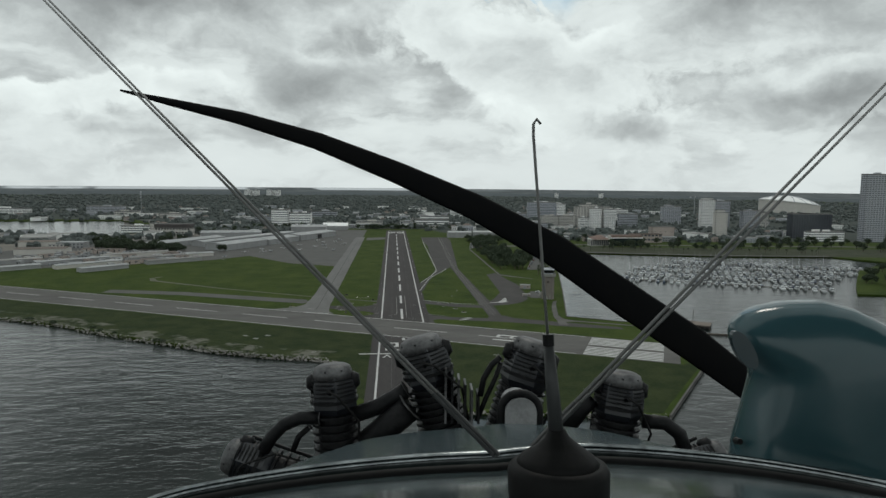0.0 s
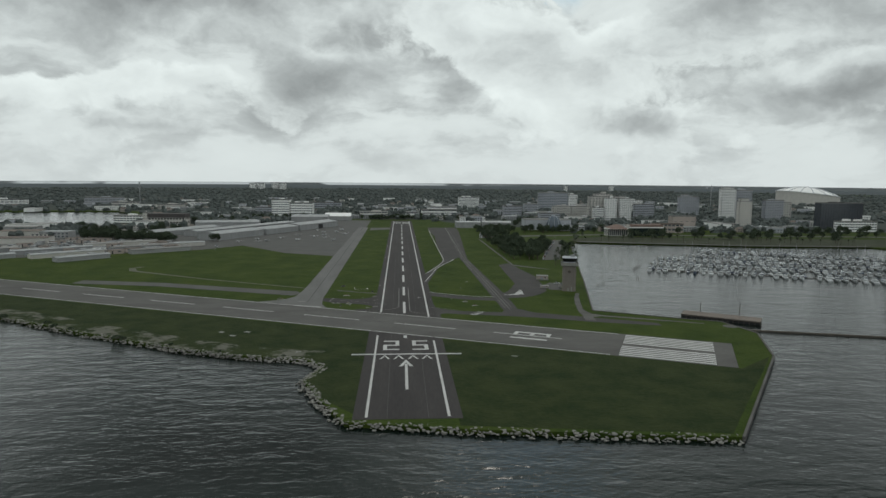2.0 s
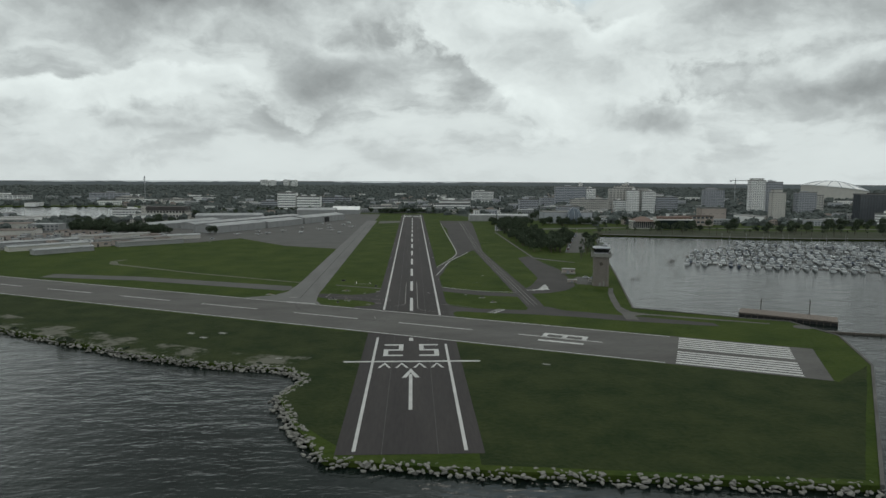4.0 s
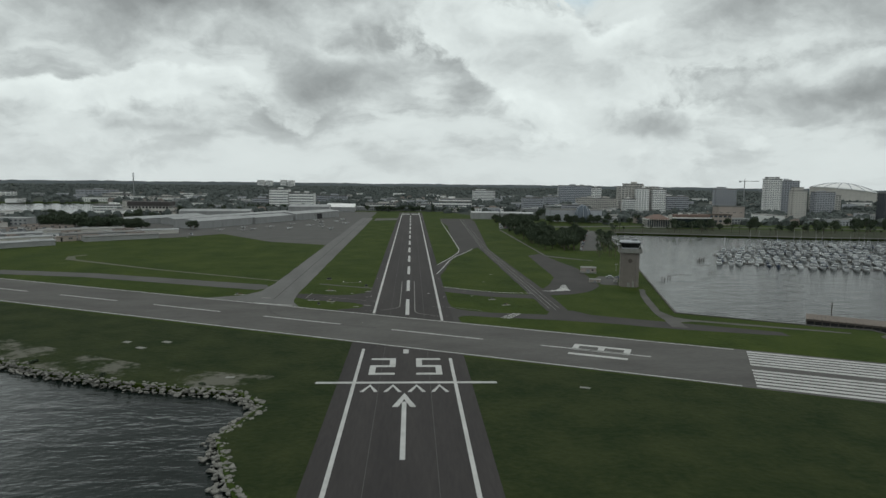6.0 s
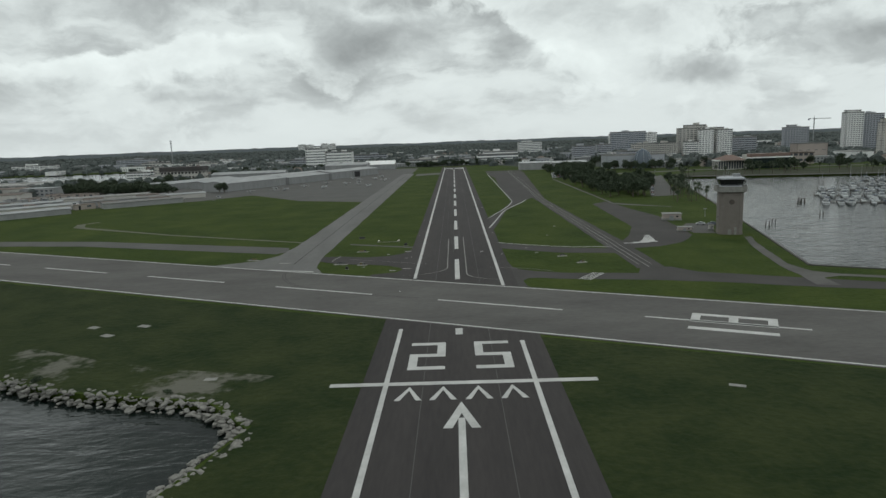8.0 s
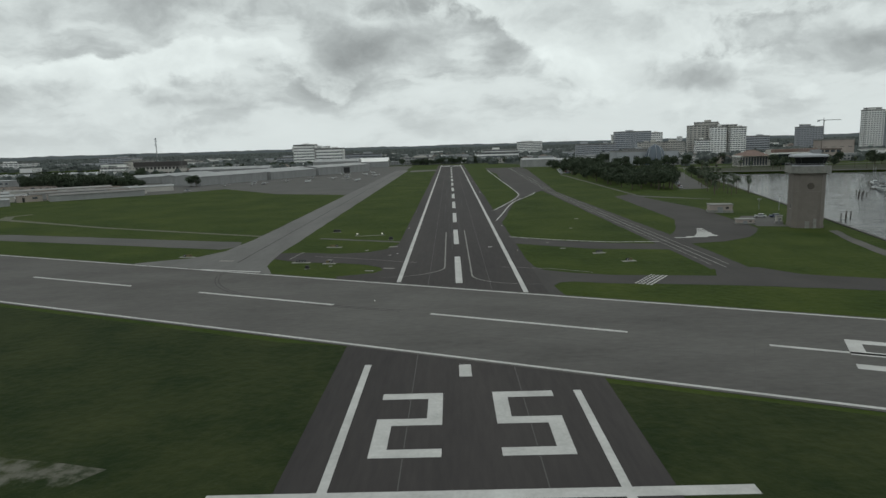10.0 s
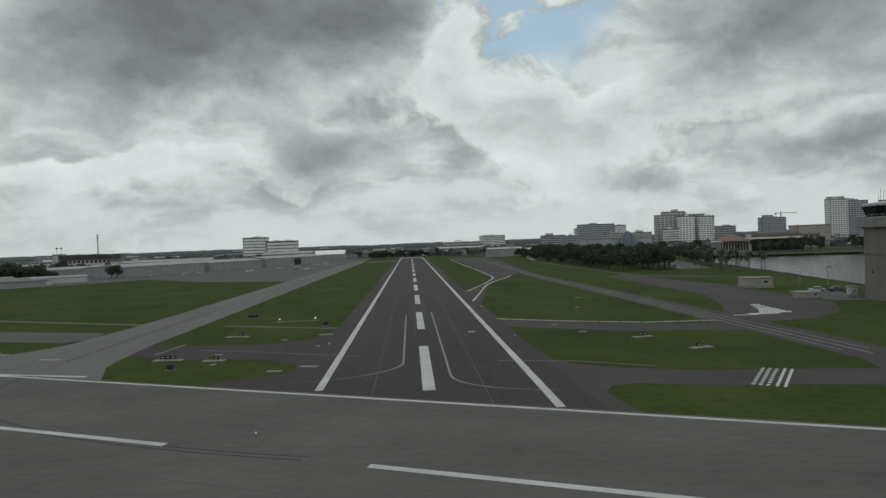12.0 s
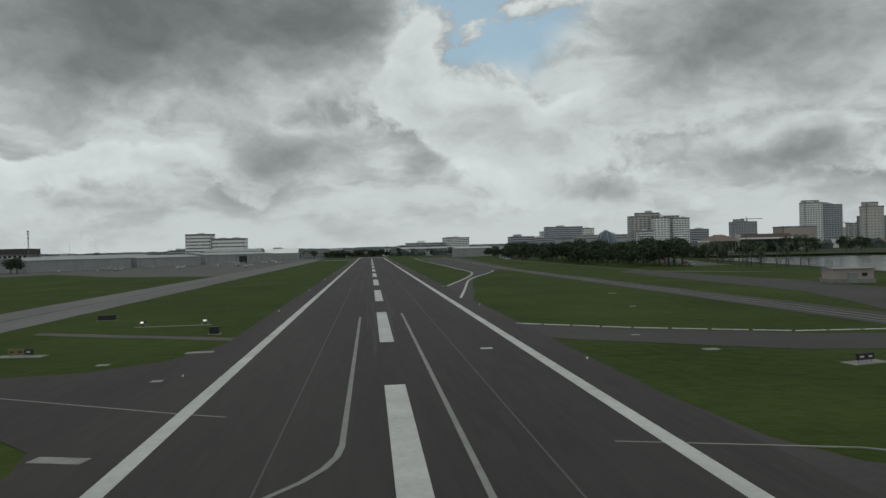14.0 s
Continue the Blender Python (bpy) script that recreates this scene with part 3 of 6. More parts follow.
taxi_left = pave("taxiway", [(-96, 29.5), (-50, 14), (-54.5, 26), (-56.5, 42), (-56.5, 700), (-73, 700), (-75, 80), (-77, 56), (-83, 44), (-98, 37)], TAXI,
                 "pale concrete taxiway running beside the runway", 0.04)
pave("apron", [(-60, 288), (-130, 322), (-196, 402), (-230, 356), (-304, 318), (-480, 240), (-560, 420), (-420, 640), (-200, 900), (-60, 880)], OLD_PAVE,
     "grey asphalt aircraft parking apron", 0.036)
pave("taxiway_far", [(-52, 640), (-18, 660), (-18, 700), (-52, 690)], OLD_PAVE, "short link of grey paving", 0.038)
pave("old_strip", [(-260, 116), (-190, 102), (-80, 60), (-75, 66), (-78, 76), (-190, 117), (-258, 131)], OLD_PAVE, "worn grey strip of old paving in the grass", 0.03)
pave("grass_track", [(-243, 183), (-160, 133), (-75, 89.5), (-75, 92), (-160, 136), (-236, 184), (-245, 200), (-240, 210), (-243, 212), (-250, 200)], SAND, "thin pale worn track across the grass", 0.02)
pave("link_left", [(-58, 40), (-58, 49), (-47.4, 48.2), (-37.3, 44.6), (-28.7, 46.4), (-23, 51), (-20.6, 58), (-18, 70), (-18, -4), (-30, 2), (-32.1, 9.0), (-27.4, 10.2), (-22.6, 12.3),
                   (-20.4, 16.2), (-21.4, 20.3), (-26.4, 24.8), (-35, 28.6), (-45.9, 31.3), (-51, 34.3)], ASPHALT, "dark asphalt link beside the runway", 0.038)
pave("link_right", [(18, 40), (19.8, 24), (20.4, 15.3), (22.2, 10.6), (28.6, 6.1), (37.9, 2.2), (62, -2), (65, 7), (76, 7), (82, -3), (112, -17), (150, -35), (150, -42), (110, -30), (84, -19), (60, -12),
                    (34.5, -6.9), (27.4, -4.2), (23.8, -5), (21.8, -8), (22.4, -14), (24, -24), (18, -24)], SHOULDER, "grey asphalt link beside the runway", 0.030)
pave("taxiway_right", [(64, 6), (74, 6), (74, 60), (68, 270), (92, 640), (92, 700), (44, 700), (44, 600), (58, 400), (61, 250)], SHOULDER, "grey asphalt taxiway with faint lines", 0.036)
pave("taxiway_bend", [(18, 106), (22, 128), (33, 200), (48, 248), (53, 266), (60.8, 284), (64, 420), (50, 599), (43.5, 420), (42.6, 262), (33, 215), (18, 158)], SHOULDER, "curved asphalt turn-off with white edge lines", 0.034)
pave("taxiway_diag", [(70, 46), (85.4, 49), (97, 57), (103.5, 66.7), (108.5, 76), (110, 84), (111, 100), (115, 148), (111, 181), (106, 236), (94, 222), (90, 110), (84, 90), (79, 76), (70, 60)], SHOULDER, "grey asphalt taxi lane near the control tower", 0.033)
pave("cross_path", [(18, 57.5), (28.9, 50), (42, 41.5), (66, 36.5), (66, 47.5), (49.6, 52), (32.6, 61.5), (18, 72)], SHOULDER, "narrow asphalt path across the grass", 0.034)
pave("service_road", [(106.4, 490), (108.8, 491), (109, 224), (138, 192), (137, 190), (107, 216)], OLD_PAVE, "narrow pale service road", 0.028)
pave("car_park", [(146, 262), (166, 264), (224, 483), (204, 478)], OLD_PAVE, "paved strip of car park by the water", 0.03)
pave("road", [(109, 500), (128, 520), (300, 560), (900, 520), (900, 534), (300, 575), (120, 540)], OLD_PAVE, "waterfront road of grey asphalt", 0.03)
pave("tower_yard", [(111.5, 82), (121, 79), (123, 92), (134, 110), (119, 114), (112, 100)], OLD_PAVE, "small paved yard round the control tower", 0.026)
pave("rough_grass", [(x + 0.8, y + 0.8) for x, y in SHORE[4:14]] + [(-18, -178), (-18, -51), (-31.6, -47), (-460, 145)], ROUGH, "coarse dark grass behind the rocky shore", 0.012)
pave("rough_grass", [(18, -189), (109, -200), (176, -108), (152, -127), (18, -69)], ROUGH, "coarse dark grass at the shore end of the runway", 0.012)
edge_run = SHORE[4:11]
pave("sandy_strip", [(x + 0.6, y + 0.6) for x, y in edge_run] + [(x + 9 * (1.4 if y > -100 else 1.0), y + (13 if y > -110 else 5)) for x, y in reversed(edge_run)], SHORESAND, "bare sandy ground and thin grass behind the rocks", 0.018)
pave("grass_path", [(-50, 79), (-18, 64.5), (-18, 67), (-50, 81.6)], OLD_PAVE, "faint grey path across the grass", 0.022)
pave("waterfront", [(237, 453.5), (346, 426.5), (453, 401.5), (606, 391), (1200, 335), (1200, 470), (620, 500), (420, 520), (300, 535), (236, 500)], PARK, "coarse park grass along the town's waterfront", 0.02)
pave("town_floor", [(-4000, 1700), (-1950, 1210), (-915, 1200), (-673, 1235), (-500, 1010), (-440, 935), (-200, 925), (60, 915), (130, 720), (330, 700), (640, 640), (900, 610), (4200, 700), (3500, 2600), (1800, 4050), (0, 4440), (-1800, 4050), (-3500, 2600)], TOWNFLOOR,
     "grey-green ground of the wooded town", 0.012)
pave("promenade", [(238, 455), (346, 428.5), (453, 403.5), (606, 393), (607, 402), (456, 413), (350, 438), (243, 465)], CONCRETE, "pale concrete promenade along the basin", 0.026)
pave("yard", [(-482, 242), (-735, 245), (-820, 428), (-655, 738), (-540, 665), (-465, 795), (-400, 905), (-195, 905), (-415, 642), (-552, 420)], TANYARD, "pale tan yards behind the airfield", 0.018)
pave("shore_path", [(131, 66), (126, 50), (121, 26), (116.5, 6), (118, -7), (124, -12.5), (178, -36), (177, -38), (122, -15.5), (116.5, -17), (115.5, -28), (109, -26), (111, -12), (112, 2), (117, 27), (123, 51), (128, 66)], CONCRETE,
     "winding pale concrete path between the tower and the sea wall", 0.034)
pave("shore_pad", [(189.5 + 4.2 * math.cos(k * 0.785), -44.5 + 4.2 * math.sin(k * 0.785)) for k in range(8)], CONCRETE, "round pale concrete pad near the shore's corner", 0.03)


def ribbon(name, pts, w, material, parent, z, label="", smooth=0):
    for _ in range(smooth):           # corner cutting
        q = [pts[0]]
        for (ax, ay), (bx, by) in zip(pts, pts[1:]):
            q += [(ax * 0.75 + bx * 0.25, ay * 0.75 + by * 0.25), (ax * 0.25 + bx * 0.75, ay * 0.25 + by * 0.75)]
        pts = q + [pts[-1]]
    sh = Shape()
    for (ax, ay), (bx, by) in zip(pts, pts[1:]):
        dx, dy = bx - ax, by - ay
        k = w / 2 / math.hypot(dx, dy)
        nx, ny = -dy * k, dx * k
        sh.prism([(ax - nx, ay - ny), (bx - nx, by - ny), (bx + nx, by + ny), (ax + nx, ay + ny)], 0.0, z)
    return part(name, sh, material, parent, label)


bend = paving[8]
ribbon("edge_line", [(43.5, 640), (42.9, 420), (42.7, 272), (41.5, 250), (34, 215), (20, 165)], 0.6, PAINT, bend, 0.058, smooth=3)
ribbon("edge_line", [(53.5, 270), (52.4, 263), (48, 248), (32, 203), (24, 155), (17.8, 121)], 0.6, PAINT, bend, 0.058, smooth=3)
ribbon("taxi_line", [(68.5, 8), (64.6, 270), (75, 690)], 0.3, FADED, paving[7], 0.058)
ribbon("taxi_line", [(-65.5, 34), (-65.5, 698)], 0.4, SKID, taxi_left, 0.056)
for k in range(14):
    part("joint", Shape().box(-74, 82 + 24 * k - 0.06, 0.0, -57, 82 + 24 * k + 0.06, 0.0445), SEAM, taxi_left)
for k in (-0.35, 0.35):
    ribbon("lead_line", [(-62.6 + k, 19.7 + k), (-64.6 + k, 17.4 + k), (-63.6 + k, 10.8 + k), (-60.6 + k, 2.5 + k), (-55.5 + k, -5.1 + k), (-47.1 + k, -12.2 + k), (-34.5 + k, -18.9 + k), (-22.6 + k, -24.3 + k), (-12.0 + k, -28.0 + k)], 0.22, SKID, taxi_left, 0.0975, smooth=2)
hold = ribbon("hold_line", [(-72.7, 23.7), (-54.2, 17.9)], 0.9, PAINT, taxi_left, 0.1)
course = [(19.0, 72.0), (32.6, 62.6), (49.6, 54.2), (66, 52.2)]
for k in range(12):
    u = 3 * k / 12
    a, b = course[int(u)], course[int(u) + 1]
    f0, f1 = u - int(u), u - int(u) + 0.225
    ribbon("dash", [(a[0] + (b[0] - a[0]) * f0, a[1] + (b[1] - a[1]) * f0), (a[0] + (b[0] - a[0]) * f1, a[1] + (b[1] - a[1]) * f1)], 0.52, PAINT, paving[10], 0.06)
sh = Shape()
for i, (x, y, ln) in enumerate(((75.5, 59.2, 5.6), (80.5, 60.4, 7.0), (84.2, 62.2, 7.4), (84.6, 64.4, 6.0), (85.4, 66.8, 5.0), (86.2, 69.4, 4.4), (86.8, 72.4, 3.6), (87.6, 75.6, 2.8), (88.4, 78.8, 2.0))):
    w = 0.5 if i == 0 else 1.0
    sh.prism([(x - ln / 2, y - w + 0.3), (x + ln / 2, y - w - 0.4), (x + ln / 2 + 0.8, y + w - 0.5), (x - ln / 2 + 0.6, y + w + 0.2)], 0.0, 0.06 + 0.0012 * i)
part("painted_patch", sh, PAINT, paving[9], "white painted corner marking")
ribbon("edge_line", [(-44, 41), (-31, 35.6), (-15.5, 27.7), (-11.7, 26)], 0.16, FADED, runway, 0.06)
ribbon("edge_line", [(11.7, 16), (24, 12.5), (34, 6)], 0.16, FADED, runway, 0.06)
for x in (66.2, 70.8):
    ribbon("edge_line", [(x, 12), (x - 3.6, 270), (x + 8, 690)], 0.22, FADED, paving[7], 0.057)

# holding-position marking across the link: three dashed and two solid bars
hold = paving[6]
ux, uy = 0.577, 0.817
for off in (-1.9, -1.05, -0.2):
    for k in range(8):
        ax, ay = 42.4 + ux * 1.5 * k + uy * off, -9.0 + uy * 1.5 * k - ux * off
        ribbon("hold_dash", [(ax, ay), (ax + ux * 0.85, ay + uy * 0.85)], 0.42, PAINT, hold, 0.052)
for off in (0.8, 1.7):
    ax, ay = 42.4 + uy * off, -9.0 - ux * off
    ribbon("hold_bar", [(ax, ay), (ax + ux * 12, ay + uy * 12)], 0.36, PAINT, hold, 0.052)
for k in range(7):
    u0 = k / 7
    ribbon("hold_dash", [(-50.7 + 1.5 * u0, 37.5 + 12.6 * u0), (-50.7 + 1.5 * (u0 + 0.09), 37.5 + 12.6 * (u0 + 0.09))], 0.5, FADED, paving[5], 0.056)
# rubber streaks left by landing wheels
streaks = random.Random(21)
for k in range(26):
    x, y, ln = streaks.choice((-1, 1)) * streaks.uniform(0.9, 4.6), streaks.uniform(20, 420), streaks.uniform(25, 95)
    dx = streaks.uniform(-0.8, 0.8)
    ribbon("rubber_streak", [(x, y), (x + dx, y + ln)], streaks.uniform(0.12, 0.5), SKID, runway, 0.0535 + 0.0001 * k)

# ---- buildings ----
FOOT = []           # footprints, to keep trees and houses off them


def block(name, x0, x1, y0, depth, h, floors, bays, wall, glass, label, category="building", roof=FLATROOF, plant=True, band=0.55, pier=0.25, turn=0.0, balcony=False):
    """A framed building: a glazed core behind floor bands and piers, with a parapet roof."""
    w = x1 - x0
    if x0 > 300:
        depth *= 0.45
    FOOT.append((x0 - 4, y0 - 4, x1 + 4, y0 + depth + 4))
    b = root(name, (x0 + x1) / 2, y0 + depth / 2, 0, turn, label, category, "town buildings")
    X, Y = w / 2, depth / 2
    fh = h / floors
    part("window", Shape().box(-X + 0.5, -Y + 0.5, 0, X - 0.5, Y - 0.5, h - 0.5), glass, b, "recessed dark glazing", kind="stuff")
    s = Shape()
    for k in range(floors):
        z = k * fh
        s.box(-X, -Y, z - (0 if k else 0.5), X, Y, z + fh * band)
    part("wall", s, wall, b, kind="stuff")
    p = Shape()
    for side, length, fixed in (("y", X, -Y), ("y", X, Y), ("x", Y, -X), ("x", Y, X)):
        n = max(2, int(round(bays * length / X)))
        half = length / n * pier
        for i in range(n + 1):
            c = -length + 2 * length * i / n
            a, e = max(-length, c - half), min(length, c + half)
            sgn = 1 if fixed < 0 else -1
            if side == "y":
                p.box(a, min(fixed, fixed + sgn * 0.6) + 0.03, 0, e, max(fixed, fixed + sgn * 0.6) - 0.03, h)
            else:
                p.box(min(fixed, fixed + sgn * 0.6) + 0.03, a, 0, max(fixed, fixed + sgn * 0.6) - 0.03, e, h)
    part("pier", p, wall, b, kind="stuff")
    r = Shape().box(-X - 0.3, -Y - 0.3, h - 0.4, X + 0.3, Y + 0.3, h)
    for q in ((-X - 0.3, -Y - 0.3, X + 0.3, -Y), (-X - 0.3, Y, X + 0.3, Y + 0.3), (-X - 0.3, -Y, -X, Y), (X, -Y, X + 0.3, Y)):
        r.box(q[0], q[1], h, q[2], q[3], h + 1.0)
    part("roof", r, roof, b)
    if plant:
        rr = random.Random(int(x0 * 7 + y0))
        for _ in range(2):
            cx, cy = rr.uniform(-0.5, 0.4) * X, rr.uniform(-0.4, 0.4) * Y
            part("plant_room", Shape().box(cx - w * 0.1, cy - depth * 0.12, h, cx + w * 0.1, cy + depth * 0.12, h + rr.uniform(2, 4.5)), wall, b)
    if balcony:
        s = Shape()
        for k in range(1, floors):
            for i in range(bays):
                if (i % 3) == 1:
                    c = -X + w * (i + 0.5) / bays
                    s.box(c - w / bays * 0.45, -Y - 1.3, k * fh - 0.1, c + w / bays * 0.45, -Y + 0.1, k * fh + 0.9)
        part("balcony", s, wall, b, kind="stuff")
    return b


block("apartment_tower", 384.6, 461, 902, 26, 50, 15, 12, WALLB, GLASS, "broad beige apartment tower with stepped roof", pier=0.3)
block("apartment_tower", 396, 432, 906, 18, 55, 17, 6, WALLB, GLASS, "taller beige core of an apartment tower")
block("apartment_tower", 412.5, 437.5, 884, 17, 47, 14, 5, WALLW, GLASS, "bright white apartment tower with small dark windows", pier=0.32, band=0.6)
block("apartment_tower", 443.7, 469, 886, 22, 46, 14, 6, WALLW, GLASS, "pale apartment tower beside the white one", pier=0.2)
block("office_building", 388, 411, 880, 22, 28, 8, 6, WALLW, GLASS, "white office block with long window bands", pier=0.08, band=0.5)
block("hospital_building", 367, 446, 1300, 40, 48, 11, 14, WALLG, BLUEGLASS, "wide grey-blue block with a flat roof", pier=0.12)
block("hospital_building", 446.5, 472, 1302, 30, 44, 10, 6, WALLW, GLASS, "pale block beside the wide grey one")
block("office_building", 333, 375, 1000, 25, 25, 7, 10, WALLB, GLASS, "cream office block with square windows", pier=0.3)
block("office_building", 376, 415, 1003, 25, 25, 7, 9, WALLB, GLASS, "cream office block with square windows", pier=0.3)
block("office_building", 518, 562, 1000, 26, 31, 8, 10, WALLG, GLASS, "grey office block with long window bands", pier=0.06, band=0.5)
block("apartment_tower", 664, 712, 1100, 30, 45, 13, 9, WALLG, GLASS, "dark grey flat-topped tower block", pier=0.25)
block("plant_block", 672, 690, 1106, 16, 49.5, 14, 4, WALLG, GLASS, "grey stair core over a tower block", plant=False)
block("apartment_tower", 671, 702, 912, 28, 67, 20, 7, WALLW, GLASS, "tall pale apartment tower with balconies", pier=0.3, balcony=True)
block("apartment_tower", 676, 700, 918, 20, 70.5, 21, 5, WALLW, GLASS, "crown of a tall pale tower", plant=False)
block("apartment_tower", 703, 742, 921, 30, 64, 19, 8, WALLG, GLASS, "tall grey tower beside its taller twin", pier=0.2)
block("apartment_tower", 590, 613, 690, 24, 48, 14, 5, WALLB, GLASS, "plain cream tower with a notched top", pier=0.46, band=0.8)
block("plant_block", 593, 609, 694, 16, 53, 15, 3, WALLB, GLASS, "notched cap of a cream tower", pier=0.46, band=0.85, plant=False)
block("theatre", 450, 490, 642, 40, 24.5, 3, 4, WALLP, GLASS, "windowless pinkish theatre block", pier=0.49, band=0.93, plant=False)
block("theatre_hall", 400, 452, 604, 40, 14, 2, 8, WALLP, GLASS, "low brown theatre hall with a flat roof", roof=TILEROOF, plant=False)
hall = block("arena_hall", 309, 339, 545, 40, 10.5, 1, 10, WALLB, GLASS, "pale colonnaded hall under a terracotta roof", roof=WALLW, pier=0.24, band=0.10, plant=False)
part("hipped_roof", Shape().add([(-13, -17, 11), (14, -17, 11), (14, 17, 11), (-13, 17, 11), (-3, 0, 17), (5, 0, 17)], [(0, 1, 5, 4), (1, 2, 5), (2, 3, 4, 5), (3, 0, 4), (3, 2, 1, 0)]), TERRACOTTA, hall, "low terracotta hipped roof")
hall = block("arena_hall", 341, 396, 548, 40, 12.5, 2, 16, GREENGLASS, GREENGLASS, "long green-black glazed hall with a flat white roof", roof=WALLW, pier=0.05, band=0.06, plant=False)
part("entrance_tower", Shape().box(-29.6, -9.5, 0, -25.5, -6, 17), WALLB, hall, "slim white entrance tower")
part("upper_roof", Shape().box(-20, -6, 12.5, 27, 8.5, 17), TERRACOTTA, hall, "terracotta upper roof")
block("office_building", 747, 826, 702, 40, 46, 12, 16, DARK, GLASS, "dark glass office block", pier=0.03, band=0.06)
block("hotel_building", 740, 808, 642, 30, 17, 4, 14, WALLW, GLASS, "low white building with stepped roofs", pier=0.1)
block("apartment_tower", 842, 885, 640, 34, 121, 36, 8, WALLG, GLASS, "very tall grey apartment tower", pier=0.2)
block("apartment_tower", 760, 800, 900, 30, 44, 13, 8, WALLG, GLASS, "mid-rise grey apartment block")
block("office_building", 820, 880, 1000, 30, 36, 10, 10, WALLB, GLASS, "mid-rise beige office block")
block("office_building", 225, 264, 1000, 26, 25, 7, 8, WALLG, GLASS, "grey office block with long window bands", pier=0.05)
block("office_building", 162, 219, 1400, 30, 32, 8, 12, WALLW, GLASS, "long white office block with window bands", pier=0.05)
block("office_building", 411, 507, 1500, 40, 43, 10, 14, WALLW, GLASS, "broad pale hospital block")
block("office_building", 44, 121, 1000, 30, 15, 3, 14, WALLW, GLASS, "long low white building", pier=0.06, plant=False)
block("office_building", 60, 128, 1080, 26, 19, 4, 14, WALLW, GLASS, "long low white building with window bands", pier=0.05)
block("office_building", -267, -231, 950, 26, 38, 8, 8, WALLW, GLASS, "white university block with long window bands", pier=0.12, band=0.62)
block("office_building", -230.5, -184, 952, 26, 31, 6, 10, WALLW, GLASS, "white university block with long window bands", pier=0.12, band=0.62)
block("office_building", -252, -166, 1400, 26, 15, 3, 12, WALLG, GLASS, "grey lower wing of a university block", pier=0.05, band=0.5)
school = block("office_building", -430, -369, 722, 26, 13.5, 2, 12, WALLB, DARK, "pale long building under a dark upper storey", pier=0.3, band=0.55, plant=False)
part("upper_storey", Shape().box(-31.2, -13.7, 14.5, 31.2, 13.7, 20.5), BROWNCLAD, school, "dark brown cladding")
stair = block("stair_tower", -440, -430.6, 726, 12, 21.5, 5, 2, WALLB, GLASS, "pale stair tower with floodlight posts", pier=0.45, band=0.8, plant=False)
for x in (-2.6, 2.8):
    post = part("floodlight_post", Shape().tube([(x, 0, 21.4), (x, 0, 29.5)], 0.16, 6), STEEL, stair)
    part("floodlight", Shape().box(x - 1.1, -0.5, 28.6, x + 1.1, 0.5, 30.4), DARK, post)
block("office_building", 205, 282, 655, 34, 17, 3, 8, WALLG, GLASS, "plain grey concrete museum building", pier=0.49, band=0.95, plant=False)
for x0, x1, y, h in ((-520, -470, 800, 12), (-620, -560, 1290, 12), (-900, -800, 1500, 22), (-1150, -1040, 1450, 16), (-760, -700, 1350, 15), (-330, -290, 1080, 16),
                     (-90, -30, 1010, 10), (10, 40, 1030, 9), (300, 330, 1150, 24), (500, 540, 1200, 28), (560, 600, 1150, 22), (600, 650, 1300, 30), (280, 320, 880, 16)):
    block("low_building", x0, x1, y, 28, h, max(2, int(h / 4)), 9, random.choice((WALLW, WALLB, WALLG)), GLASS, "low pale flat-roofed building among trees", pier=0.12)


for x0, x1, h in ((-1031, -985, 50), (-975, -933, 46), (-879, -840, 52), (-830, -788, 49), (1480, 1510, 44), (1155, 1180, 42)):
    block("skyline_building", x0, x1, 4100, 40, h * 0.82, 10, 6, WALLW, GLASS, "pale far tower block on the skyline", pier=0.2)


def museum_bubble():
    """Free-form glass bulge on the museum."""
    ob = root("glass_atrium", 250, 650, 0, 0, "bulging glass atrium wrapped round a concrete museum", "building")
    s, n = Shape(), 24
    rings = []
    for k in range(9):
        u = k / 8
        r = (1 - u ** 2.2) ** 0.5 if u < 1 else 0.02
        rings.append([(13 * r * math.cos(a) * (1 + 0.12 * math.sin(3 * a + u * 3)), 9 * r * math.sin(a) - 2, 25.5 * u) for a in [2 * math.pi * i / n for i in range(n)]])
    part("glass_skin", s.rings(rings), BLUEGLASS, ob)
    for i in range(0, n, 3):
        part("mullion", Shape().tube([Vector(r[i]) * 1.01 for r in rings], 0.25, 5), WALLG, ob)


museum_bubble()


def stadium():
    """A shallow tilted dome on a drum."""
    ob = root("domed_stadium", 1505, 1900, 0, 0, "huge white tilted stadium dome with radial ribs", "stadium")
    FOOT.append((1390, 1780, 1620, 2010))
    n, s = 48, Shape()
    rings = []
    for k in range(9):
        u = k / 8
        r = 108 * (1 - u) + 3 * u
        rings.append([(r * math.cos(a), r * math.sin(a), 36 + 26 * (1 - (1 - u) ** 2) - 0.115 * r * math.cos(a)) for a in [2 * math.pi * i / n for i in range(n)]])
    part("dome", s.rings(rings), DOME, ob, smooth=True)
    for i in range(0, n, 3):
        part("rib", Shape().tube([(r[i][0], r[i][1], r[i][2] + 0.4) for r in rings], 1.3, 4), WALLG, ob)
    part("drum", Shape().rings([[(105 * math.cos(a), 105 * math.sin(a), z - (0.115 * 105 * math.cos(a) if z else 0)) for a in [2 * math.pi * i / n for i in range(n)]] for z in (0, 36.5)]), WALLB, ob)
    part("finial", Shape().tube([(0, 0, 58), (0, 0, 66)], [3, 0.4], 8), STEEL, ob)


stadium()


